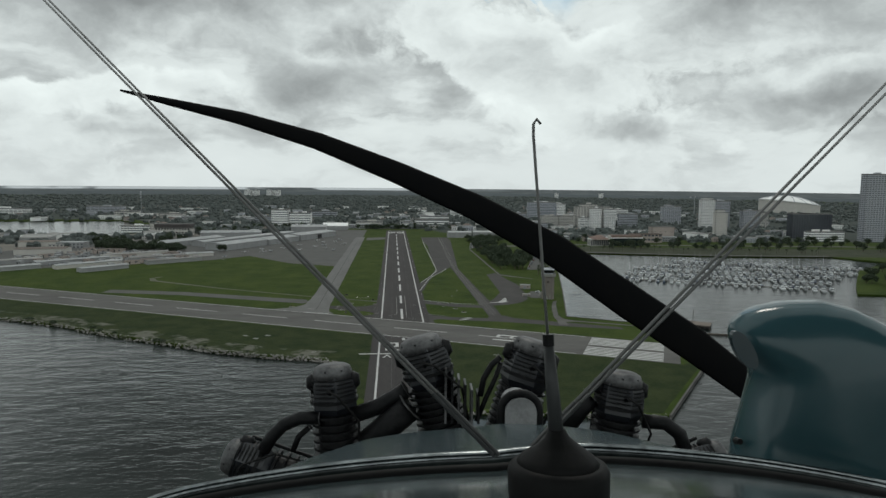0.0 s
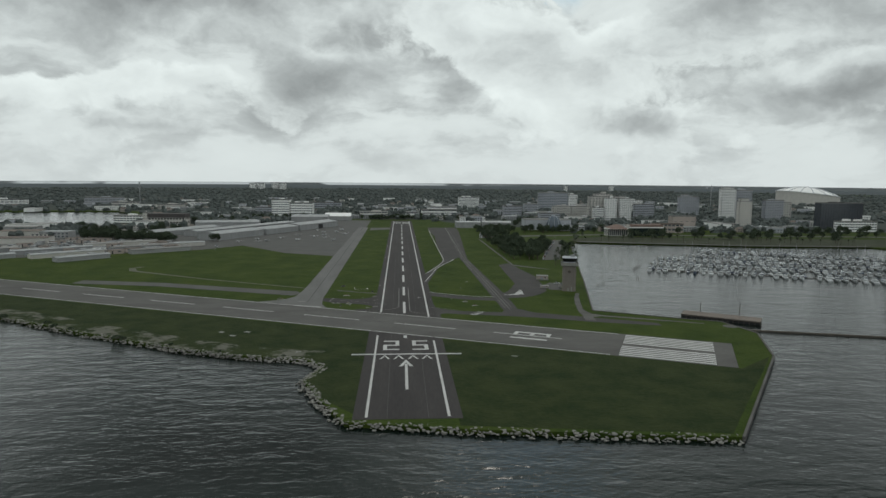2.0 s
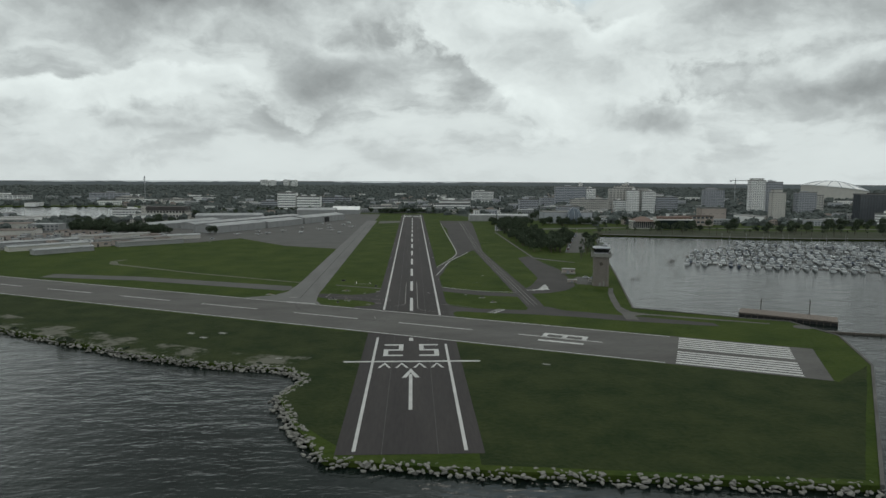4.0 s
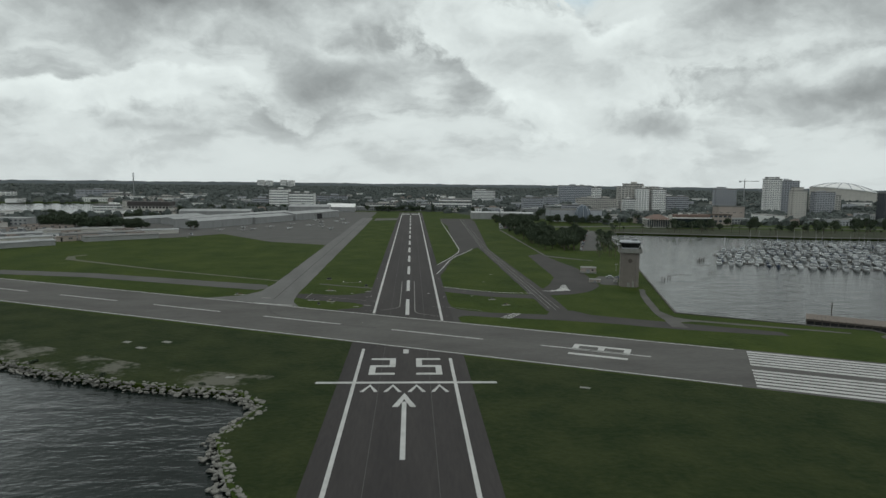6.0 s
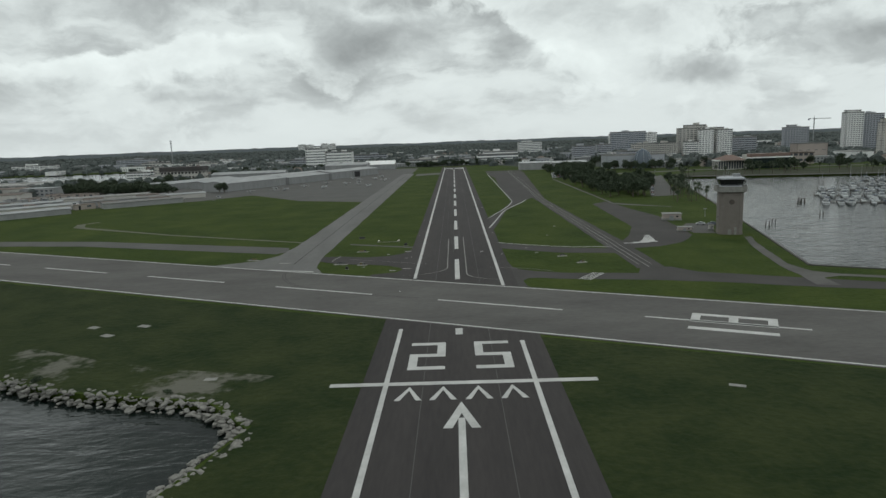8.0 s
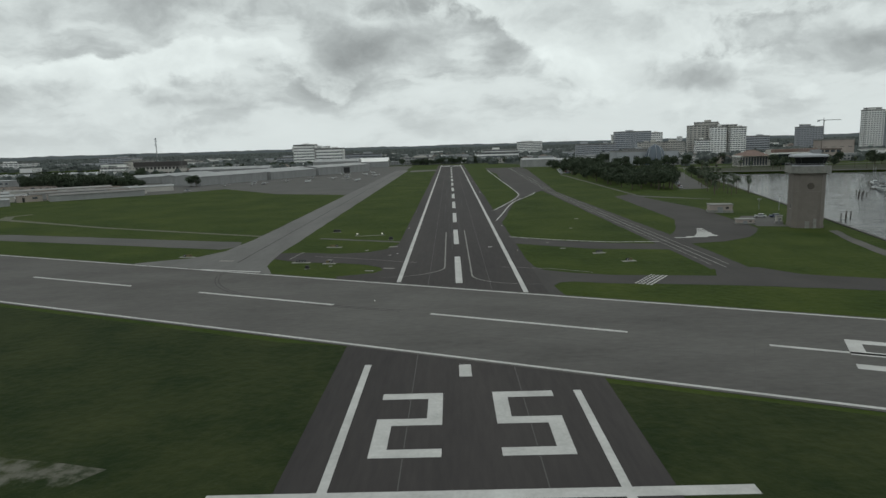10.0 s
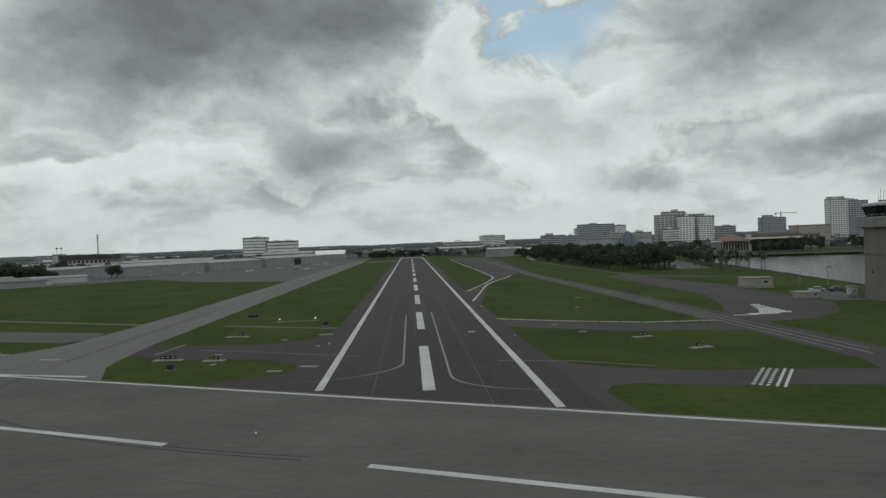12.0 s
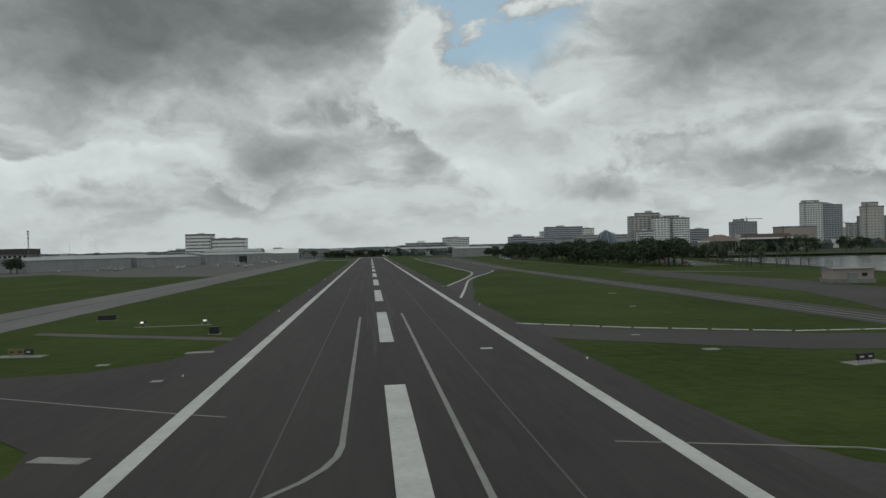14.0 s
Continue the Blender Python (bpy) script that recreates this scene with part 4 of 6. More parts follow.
def crane(x, y, h):
    ob = root("tower_crane", x, y, 0, 0, "thin tower crane over the town", "crane")
    part("mast", Shape().box(-0.9, -0.9, 0, 0.9, 0.9, h), STEEL, ob)
    part("jib", Shape().box(-16, -0.6, h, 42, 0.6, h + 1.5), STEEL, ob)
    part("counterweight", Shape().box(-16, -1, h - 3, -11, 1, h), WALLG, ob)
    part("cat_head", Shape().tube([(0, 0, h + 1.5), (0, 0, h + 8)], [0.9, 0.3], 4), STEEL, ob)
    part("cab", Shape().box(1, -1, h - 2.4, 3, 1, h), WALLW, ob)


crane(937, 1497, 64)


def gable(name, x, y, turn, length, width, eave, rise, wall, roof, label, doors=0, category="hangar", group="hangars"):
    """A shed with a low ridged roof; its long front looks towards local -y."""
    ob = root(name, x, y, 0, turn, label, category, group)
    L, W = length / 2, width / 2
    FOOT.append((x - L, y - L, x + L, y + L))
    s = Shape().add([(-L, -W, 0), (L, -W, 0), (L, W, 0), (-L, W, 0), (-L, -W, eave), (L, -W, eave), (L, W, eave), (-L, W, eave), (-L, 0, eave + rise), (L, 0, eave + rise)],
                    [(0, 1, 5, 4), (2, 3, 7, 6), (1, 2, 6, 9, 5), (3, 0, 4, 8, 7), (3, 2, 1, 0)])
    part("wall", s, wall, ob)
    o = 0.6
    r = Shape()
    for sg in (-1, 1):
        z0 = eave - rise * o / W
        r.add([(-L - o, sg * (W + o), z0 + 0.05), (L + o, sg * (W + o), z0 + 0.05), (L + o, 0, eave + rise + 0.05), (-L - o, 0, eave + rise + 0.05),
               (-L - o, sg * (W + o), z0 + 0.3), (L + o, sg * (W + o), z0 + 0.3), (L + o, 0, eave + rise + 0.3), (-L - o, 0, eave + rise + 0.3)],
              [(0, 1, 2, 3), (4, 5, 6, 7), (0, 1, 5, 4), (1, 2, 6, 5), (3, 0, 4, 7)])
    part("roof", r, roof, ob)
    for i in range(doors):
        c = -L + length * (i + 0.5) / doors
        w = length / doors * 0.40
        shut = i != 2 or length < 100
        # An open door is a near-black panel in place of the dark inside.
        d = part("door", Shape().box(c - w, -W - 0.12, 0, c + w, -W + 0.05, eave * 0.82), wall if shut else DARK, ob)
        for j in range(4 if shut else 1):
            a = c - w + 2 * w * (j + 0.5) / 4
            part("door_panel", Shape().box(a - w * 0.235, -W - 0.17, 0.1, a + w * 0.235, -W - 0.1, eave * 0.8), wall, d)
    return ob


facing = math.degrees(math.atan2(0.895, 0.446))
for k, (u0, u1, wall, eave) in enumerate(((0, 92, HANGARW, 8.5), (98, 176, HANGARW, 8.0), (182, 292, HANGARW, 9.0))):
    c = (u0 + u1) / 2
    gable("hangar", -240 + 0.446 * c - 0.895 * 20, 462 + 0.895 * c + 0.446 * 20, facing + 0, u1 - u0, 38, eave, 2.2, wall, METALROOF,
          "long low white hangar with a pale metal roof", doors=5)
gable("hangar", -246.5, 628.3, facing, 230, 24, 7.2, 1.6, HANGARW, METALROOF, "very long pale shed behind the hangars", doors=0)
gable("hangar", -330, 560, facing, 150, 34, 7, 2.0, HANGARW, METALROOF, "long pale shed behind the apron", doors=0)
gable("hangar", -290, 700, 8, 100, 40, 9, 2.5, HANGARW, METALROOF, "grey shed roof behind the apron", doors=0)
gable("hangar", -169, 812, 2, 66, 40, 12, 3.2, HANGARW, METALROOF, "large grey hangar at the apron's end", doors=3)
gable("hangar", -125, 892, 0, 50, 32, 8.5, 5.5, HANGARW, DOME, "hangar with a bright white gabled roof", doors=2)
gable("hangar", 114, 708, 0, 42, 26, 9.5, 1.6, HANGARW, METALROOF, "grey hangar with a dark open door", doors=1)
gable("hangar", 170, 745, -6, 50, 26, 7, 2.0, HANGARW, METALROOF, "long low white shed", doors=3)
TEES = ((-322, 264, 47, 50), (-270, 333, 39, 64), (-352, 296, 45, 70), (-300, 362, 40, 70), (-385, 330, 44, 80), (-340, 400, 38, 80),
        (-420, 262, 44, 60), (-455, 320, 44, 70), (-262, 398, 30, 40))
for k, (x, y, turn, length) in enumerate(TEES):
    gable("tee_hangar", x, y, turn, length, 13, 4.2, 0.9, (HANGARW, WALLB)[k % 3 == 2], (METALROOF, FLATROOF)[k % 2], "row of low white aircraft sheds with flat roofs", doors=6, group="row hangars")
for k, (x, y, turn, length, w, h) in enumerate(((-470, 430, 12, 60, 30, 7), (-560, 420, -8, 70, 34, 7), (-520, 520, 10, 50, 26, 8), (-610, 500, 5, 60, 30, 6), (-660, 610, 0, 60, 26, 9), (-560, 590, 8, 44, 22, 8))):
    gable("low_building", x, y, turn, length, w, h, 1.2, (WALLB, HANGARW)[k % 2], (TILEROOF, FLATROOF)[k % 2], "low tan building with a shallow roof", category="building", group="harbour sheds")


def shed(w, d, h, wall, roof, label):
    """A small yard shed with an overhanging flat roof, a door and a window."""
    ob = root("storage_shed", 0, 0, 0, 0, label, "shed", "yard sheds")
    part("wall", Shape().box(-w / 2, -d / 2, 0, w / 2, d / 2, h), wall, ob)
    part("roof", Shape().box(-w / 2 - 0.25, -d / 2 - 0.25, h, w / 2 + 0.25, d / 2 + 0.25, h + 0.22), roof, ob)
    part("door", Shape().box(-w * 0.3, -d / 2 - 0.06, 0, -w * 0.3 + 1.6, -d / 2 + 0.02, h * 0.8), DARK, ob)
    part("window", Shape().box(w * 0.1, -d / 2 - 0.05, h * 0.45, w * 0.3, -d / 2 + 0.02, h * 0.8), GLASS, ob)
    return ob


SHEDS = [shed(9, 5, 3.0, WALLB, FLATROOF, "small tan storage shed in a crowded yard"), shed(13, 4, 3.2, WALLW, METALROOF, "long white trailer standing in a yard"), shed(6.5, 6, 3.6, HANGARW, METALROOF, "grey sheet-metal shed in a crowded yard"),
         shed(16, 7, 4.2, WALLP, TILEROOF, "brown low workshop in a crowded yard"), shed(11, 3, 2.8, STEEL, STEEL, "dull grey container in a crowded yard")]
yard_rng, placed = random.Random(17), []
while len(placed) < 74:
    u, v = yard_rng.random(), yard_rng.random()
    x, y = -300 - 190 * u + 60 * v, 262 + 60 * u + 150 * v
    if any((x - a) ** 2 + (y - b) ** 2 < 120 for a, b in placed) or (x + 322) * -0.766 + (y - 264) * 0.643 < 20:
        continue
    near = False
    for hx, hy, turn, length in TEES:
        c, q = math.cos(radians(turn)), math.sin(radians(turn))
        p, r = (x - hx) * c + (y - hy) * q, -(x - hx) * q + (y - hy) * c
        near = near or (abs(p) < length / 2 + 9 and abs(r) < 14)
    if near:
        continue
    m = pose(x, y, 0, 0, 0, yard_rng.choice((44, 44, 134, 40, -10)))
    if len(placed) < len(SHEDS):
        SHEDS[len(placed)].matrix_basis = m
    else:
        copy_thing(yard_rng.choice(SHEDS), m)
    placed.append((x, y))


def control_tower():
    """The airfield's control tower: a tan shaft, a jutting ledge and a raked glass cab."""
    t = root("control_tower", 126.1, 78.1, 0, -14, "tan square airport control tower with a dark glass cab", "control tower")
    n, R = 8, 5.1

    def eight(r, z, k=0.30):
        """A square with cut corners."""
        c = r * (1 - k)
        return [(r, -c, z), (r, c, z), (c, r, z), (-c, r, z), (-r, c, z), (-r, -c, z), (-c, -r, z), (c, -r, z)]
    part("shaft", Shape().rings([eight(R, 0), eight(R, 19.0)]), TOWERW, t)
    part("base_course", Shape().rings([eight(R + 0.14, 0), eight(R + 0.14, 1.1)]), TOWERW, t)
    part("string_course", Shape().rings([eight(R + 0.16, 12.3), eight(R + 0.16, 12.9)]), TOWERW, t, "pale string course round the shaft")
    for x0, x1 in ((-3.3, -2.9), (2.9, 3.3)):
        part("pilaster", Shape().box(x0, -R - 0.22, 1.1, x1, -R + 0.05, 12.3), TOWERW, t)
    part("wall_emblem", Shape().tube([(0, -R - 0.1, 14.9), (0, -R + 0.05, 14.9)], 1.15, 20), TIMBER, t, "round dark emblem on the shaft")
    part("soffit", Shape().rings([eight(R + 0.1, 19.0), eight(R + 1.25, 19.5)]), TOWERW, t)
    part("gallery_wall", Shape().rings([eight(R + 1.3, 19.45), eight(R + 1.3, 21.9), eight(R + 1.05, 21.9), eight(R + 1.05, 20.6)]), PADC, t, "solid pale gallery parapet")
    rail = part("railing", Shape().tube([*eight(R + 1.2, 22.7), eight(R + 1.2, 22.7)[0]], 0.05, 4), STEEL, t)
    for p in eight(R + 1.2, 21.9):
        part("post", Shape().tube([p, (p[0], p[1], 22.7)], 0.05, 4), STEEL, rail)
    part("gallery_floor", Shape().rings([eight(R + 1.1, 20.5), eight(R + 1.1, 20.7)]), FLATROOF, t)
    part("cab_sill", Shape().rings([eight(R - 0.7, 20.6), eight(R - 0.7, 22.2)]), WALLG, t)
    cabin = part("cab_glass", Shape().rings([eight(R - 0.75, 22.2), eight(R + 0.25, 25.0)]), TINTED, t, "dark raked cab glazing")
    for a, b in zip(eight(R - 0.7, 22.2), eight(R + 0.30, 25.0)):
        part("mullion", Shape().tube([a, b], 0.08, 4), DARK, cabin)
    part("cab_roof", Shape().rings([eight(R - 0.2, 25.0), eight(R + 0.45, 25.05), eight(R + 0.45, 25.6), eight(R - 0.4, 25.9), eight(1.0, 26.3)]), WALLG, t, "flat grey cab roof")
    part("equipment_box", Shape().box(0.6, -2.0, 26.1, 3.6, 1.0, 27.4), STEEL, t)
    for x, h in ((-3.6, 2.2), (-3.0, 3.6), (-2.2, 2.6), (-1.3, 3.0), (-0.2, 1.6), (3.0, 2.2)):
        part("antenna", Shape().tube([(x, -1 + 0.3 * x, 26.0), (x, -1 + 0.3 * x, 26.3 + h)], [0.07, 0.04], 5), STEEL, t)
    part("door", Shape().box(-1.2, -R - 0.24, 0, 0.2, -R + 0.05, 2.4), PADC, t)
    part("doorway_screen", Shape().box(1.4, -R - 0.26, 0, 2.4, -R + 0.05, 3.4), PADC, t)
    w = part("window", Shape().box(-R - 0.06, -1.6, 6.8, -R + 0.05, -0.8, 8.2), GLASS, t)
    part("sill", Shape().box(-R - 0.16, -1.7, 6.65, -R + 0.02, -0.7, 6.8), WALLB, w)


control_tower()


def hut(name, x, y, turn, w, d, h, wall, label):
    ob = root(name, x, y, 0, turn, label, "hut", "airfield huts")
    part("plinth", Shape().box(-w / 2 - 0.35, -d / 2 - 0.35, -0.1, w / 2 + 0.35, d / 2 + 0.35, h * 0.32), PADC, ob, "pale concrete plinth")
    part("wall", Shape().box(-w / 2, -d / 2, 0, w / 2, d / 2, h), wall, ob)
    part("roof", Shape().box(-w / 2 - 0.3, -d / 2 - 0.3, h, w / 2 + 0.3, d / 2 + 0.3, h + 0.25), FLATROOF, ob)
    part("door", Shape().box(-w * 0.15, -d / 2 - 0.42, 0, w * 0.08, -d / 2 + 0.02, h * 0.75), STEEL, ob)
    part("vent", Shape().box(w * 0.2, -d / 2 - 0.05, h * 0.5, w * 0.34, -d / 2 + 0.02, h * 0.75), DARK, ob)
    return ob


hut("equipment_hut", 117, 130, -12, 9.4, 6, 3.4, WALLP, "flat-roofed pale tan equipment hut on the grass")
hut("equipment_box", 110, 90, -10, 6.2, 3.0, 1.7, WALLP, "long low tan equipment box by the tower's drive")
hut("equipment_box", 121.6, 87.6, -14, 2.0, 1.8, 2.9, WALLB, "narrow pale equipment cabin beside the control tower")



# ---- trees ----
def leaf_cloud(rng, blobs, count, size):
    s = Shape()
    for _ in range(count):
        cx, cy, cz, rx, rz = rng.choice(blobs)
        v = Vector((rng.gauss(0, 1), rng.gauss(0, 1), rng.gauss(0, 1))).normalized() * (rng.random() ** 0.35)
        p = Vector((cx + v.x * rx, cy + v.y * rx, cz + v.z * rz))
        a = Vector((rng.gauss(0, 1), rng.gauss(0, 1), rng.gauss(0, 1))).normalized()
        b = a.orthogonal().normalized() * size * rng.uniform(0.5, 1.2)
        c = a.cross(b).normalized() * size * rng.uniform(0.4, 0.9)
        s.add([p - b, p - c * 0.8, p + b * 0.9, p + c], [(0, 1, 2, 3)])
    return s


def oak(seed, h, spread):
    rng = random.Random(seed)
    t = root("oak_tree", 0, 0, 0, 0, "dense dark green broadleaf tree", "tree", "park trees")
    trunk = Shape().tube([(0, 0, -0.1), (0.1, 0, h * 0.2), (0.15, 0.1, h * 0.42)], [h * 0.045, h * 0.032, h * 0.024], 7)
    blobs = []
    for i in range(7):
        a, r = 2 * math.pi * i / 7 + rng.uniform(-0.3, 0.3), spread * rng.uniform(0.25, 0.62)
        tip = (r * math.cos(a), r * math.sin(a), h * rng.uniform(0.40, 0.78))
        trunk.tube([(0.12, 0.05, h * 0.34), (tip[0] * 0.5, tip[1] * 0.5, h * 0.48), tip], [h * 0.018, h * 0.012, h * 0.004], 5)
        blobs.append((*tip, spread * rng.uniform(0.34, 0.50), h * rng.uniform(0.18, 0.28)))
    blobs += [(0, 0, h * 0.8, spread * 0.45, h * 0.2), (0, 0, h * 0.52, spread * 0.75, h * 0.26)]
    part("trunk", trunk, BARK, t)
    part("crown", leaf_cloud(rng, blobs, 900, 0.66), LEAF, t)
    return t


def palm(seed, h):
    rng = random.Random(seed)
    t = root("palm_tree", 0, 0, 0, 0, "slender palm tree with drooping fronds", "palm", "waterfront palms")
    lean = rng.uniform(-0.5, 0.5)
    part("trunk", Shape().tube([(0, 0, -0.1), (lean * 0.4, 0, h * 0.5), (lean, 0, h)], [0.24, 0.18, 0.15], 7), BARK, t)
    s = Shape()
    for i in range(26):
        a, rise = rng.uniform(0, 6.28), rng.uniform(-0.7, 1.0)
        ln = rng.uniform(1.7, 2.6)
        pts = [Vector((lean, 0, h)) + Vector((math.cos(a), math.sin(a), 0)) * ln * u + Vector((0, 0, ln * (rise * u - 1.0 * u * u))) for u in (0, 0.35, 0.7, 1.0)]
        side = Vector((-math.sin(a), math.cos(a), 0)) * 0.32
        for (p, q, w0, w1) in ((pts[0], pts[1], 0.3, 1.0), (pts[1], pts[2], 1.0, 0.8), (pts[2], pts[3], 0.8, 0.05)):
            s.add([p - side * w0, p + side * w0, q + side * w1, q - side * w1], [(0, 1, 2, 3)])
    part("crown", s, PALMLEAF, t)
    return t


OAKS = [oak(k, h, sp) for k, (h, sp) in enumerate(((9.5, 5.5), (11.5, 6.5), (8, 5), (12.5, 6)))]
PALMS = [palm(40 + k, h) for k, h in enumerate((7.5, 9.5, 8.5))]
rng = random.Random(11)
spots = []


def clear_of(x, y, gap):
    return all((x - a) ** 2 + (y - b) ** 2 > gap * gap for a, b in spots)


def plant(kinds, x, y, gap=5.0, size=(0.85, 1.25)):
    if not clear_of(x, y, gap):
        return
    spots.append((x, y))
    k = rng.uniform(*size)
    t = copy_thing(rng.choice(kinds), pose(x, y, 0, 0, 0, rng.uniform(0, 360)))
    t.scale = (k, k, k)


def scatter(kinds, n, poly, gap=5.0, size=(0.85, 1.25)):
    """Trees at random inside a four-cornered plot."""
    (ax, ay), (bx, by), (cx, cy), (dx, dy) = poly
    for _ in range(n):
        u, v = rng.random(), rng.random()
        plant(kinds, (ax * (1 - u) + bx * u) * (1 - v) + (dx * (1 - u) + cx * u) * v, (ay * (1 - u) + by * u) * (1 - v) + (dy * (1 - u) + cy * u) * v, gap, size)


def grove(n, poly, gap=5.0, size=(0.85, 1.25)):
    """Far trees, too many to count, gathered into one mesh."""
    (ax, ay), (bx, by), (cx, cy), (dx, dy) = poly
    for _ in range(n):
        u, v = rng.random(), rng.random()
        x, y = (ax * (1 - u) + bx * u) * (1 - v) + (dx * (1 - u) + cx * u) * v, (ay * (1 - u) + by * u) * (1 - v) + (dy * (1 - u) + cy * u) * v
        if clear_of(x, y, gap):
            spots.append((x, y))
            far_trees.append((x, y, rng.uniform(*size), rng.uniform(0, 6.28), rng.randrange(len(OAKS))))


far_trees = []
scatter(OAKS, 70, [(116, 262), (140, 262), (160, 470), (114, 480)], 6)
scatter(OAKS, 60, [(118, 480), (160, 520), (158, 640), (120, 660)], 6.5)
grove(34, [(160, 585), (330, 590), (330, 640), (160, 640)], 7)
scatter(OAKS, 46, [(300, 500), (560, 470), (620, 560), (396, 590)], 8)
grove(50, [(560, 440), (900, 420), (900, 600), (620, 620)], 8)
grove(34, [(430, 98), (560, 90), (640, 250), (540, 238)], 7, (1.0, 1.4))
scatter(OAKS, 90, [(-424, 470), (-300, 428), (-290, 462), (-424, 520)], 4.6, (0.9, 1.3))
grove(18, [(-500, 600), (-440, 560), (-430, 600), (-500, 640)], 7)
grove(44, [(-440, 690), (-200, 900), (-190, 930), (-440, 715)], 8)
plant(OAKS[1:2], -239, 446, 1, (1.0, 1.01))
plant(OAKS[1:2], -246, 452, 1, (0.9, 0.91))
grove(30, [(160, 690), (330, 700), (330, 860), (160, 860)], 9)
grove(60, [(-80, 902), (128, 902), (135, 940), (-80, 940)], 5, (0.7, 1.05))
grove(26, [(-300, 902), (-190, 906), (-190, 930), (-300, 930)], 6, (0.8, 1.1))
scatter(OAKS, 26, [(128, 258), (145, 258), (198, 440), (168, 446)], 5.5, (0.75, 1.1))
scatter(OAKS, 12, [(168, 282), (178, 280), (214, 400), (204, 404)], 6, (0.6, 0.9))
scatter(OAKS, 12, [(-366, 560), (-330, 610), (-350, 650), (-380, 590)], 6, (1.0, 1.3))
scatter(PALMS, 34, [(146, 212), (166, 206), (222, 395), (200, 400)], 4, (0.8, 1.2))
scatter(PALMS, 10, [(212, 396), (240, 456), (262, 462), (236, 470)], 4)
scatter(PALMS, 40, [(240, 462), (600, 402), (620, 430), (250, 490)], 6)
for x, y in ((168, 214), (173, 226), (-470, 330), (-490, 350), (-520, 345), (-505, 320)):
    plant(PALMS, x, y, 1, (0.9, 1.1))
far_grove = root("far_grove", 0, 0, 0, 0, "dark green trees standing between the town's buildings", "trees", kind="stuff")
for name, material in (("trunk", BARK), ("crown", LEAF)):
    points, faces, base = [], [], 0
    for x, y, k, turn, which in far_trees:
        me = next(c for c in OAKS[which].children if c.name.startswith(name)).data
        co = np.empty(len(me.vertices) * 3)
        me.vertices.foreach_get("co", co)
        co = co.reshape(-1, 3) * k
        c, q = math.cos(turn), math.sin(turn)
        points.append(np.stack((x + co[:, 0] * c - co[:, 1] * q, y + co[:, 0] * q + co[:, 1] * c, co[:, 2]), 1))
        faces += [tuple(i + base for i in f.vertices) for f in me.polygons]
        base += len(co)
    me = bpy.data.meshes.new(name)
    me.from_pydata(np.concatenate(points).tolist(), [], faces)
    part(name, me, material, far_grove, kind="stuff")
for ob in OAKS + PALMS:           # the patterns themselves stand in the park too
    x, y = rng.uniform(124, 150), rng.uniform(300, 460)
    ob.matrix_basis = pose(x, y, 0)


def inside(x, y, poly):
    hit, j = False, len(poly) - 1
    for i in range(len(poly)):
        (ax, ay), (bx, by) = poly[i], poly[j]
        if (ay > y) != (by > y) and x < (bx - ax) * (y - ay) / (by - ay) + ax:
            hit = not hit
        j = i
    return hit


def free(x, y):
    if inside(x, y, HARBOUR) or any(a < x < c and b < y < d for a, b, c, d in FOOT):
        return False
    if -205 < x < 60 and y < 915:
        return False
    if 60 <= x < 250 and y < 860 or x >= 250 and y < 600 or x <= -205 and y < 640 + (0 if x > -460 else -150):
        return False
    return True


# the wide wooded town behind: low lumpy canopies, too many to count
woods = Shape()
rng = random.Random(5)
count = 0
while count < 9500:
    dist, az = 620 + 4050 * rng.random() ** 1.35, radians(rng.uniform(-47, 49))
    x, y = dist * math.sin(az), dist * math.cos(az)
    if not free(x, y):
        continue
    if noise.noise((x * 0.006, y * 0.006, 3.0)) < -0.25 and dist < 1900:
        continue
    count += 1
    r = rng.uniform(3.5, 6.5) * (1 + dist / 5000)
    h = rng.uniform(6, 11.5)
    ring0 = [(x + r * rng.uniform(0.7, 1.15) * math.cos(a), y + r * rng.uniform(0.7, 1.15) * math.sin(a), -0.3) for a in [k * 1.0472 for k in range(6)]]
    ring1 = [(x + r * rng.uniform(0.7, 1.2) * math.cos(a + 0.4), y + r * rng.uniform(0.7, 1.2) * math.sin(a + 0.4), h * rng.uniform(0.45, 0.7)) for a in [k * 1.0472 for k in range(6)]]
    ring2 = [(x + r * rng.uniform(0.25, 0.7) * math.cos(a), y + r * rng.uniform(0.25, 0.7) * math.sin(a), h * rng.uniform(0.8, 1.05)) for a in [k * 1.0472 for k in range(6)]]
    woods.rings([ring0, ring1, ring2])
tagged(solid("woods", woods, WOODS), "grey-green tree canopy spreading over the low town, haze in its colour", "woods", kind="stuff")

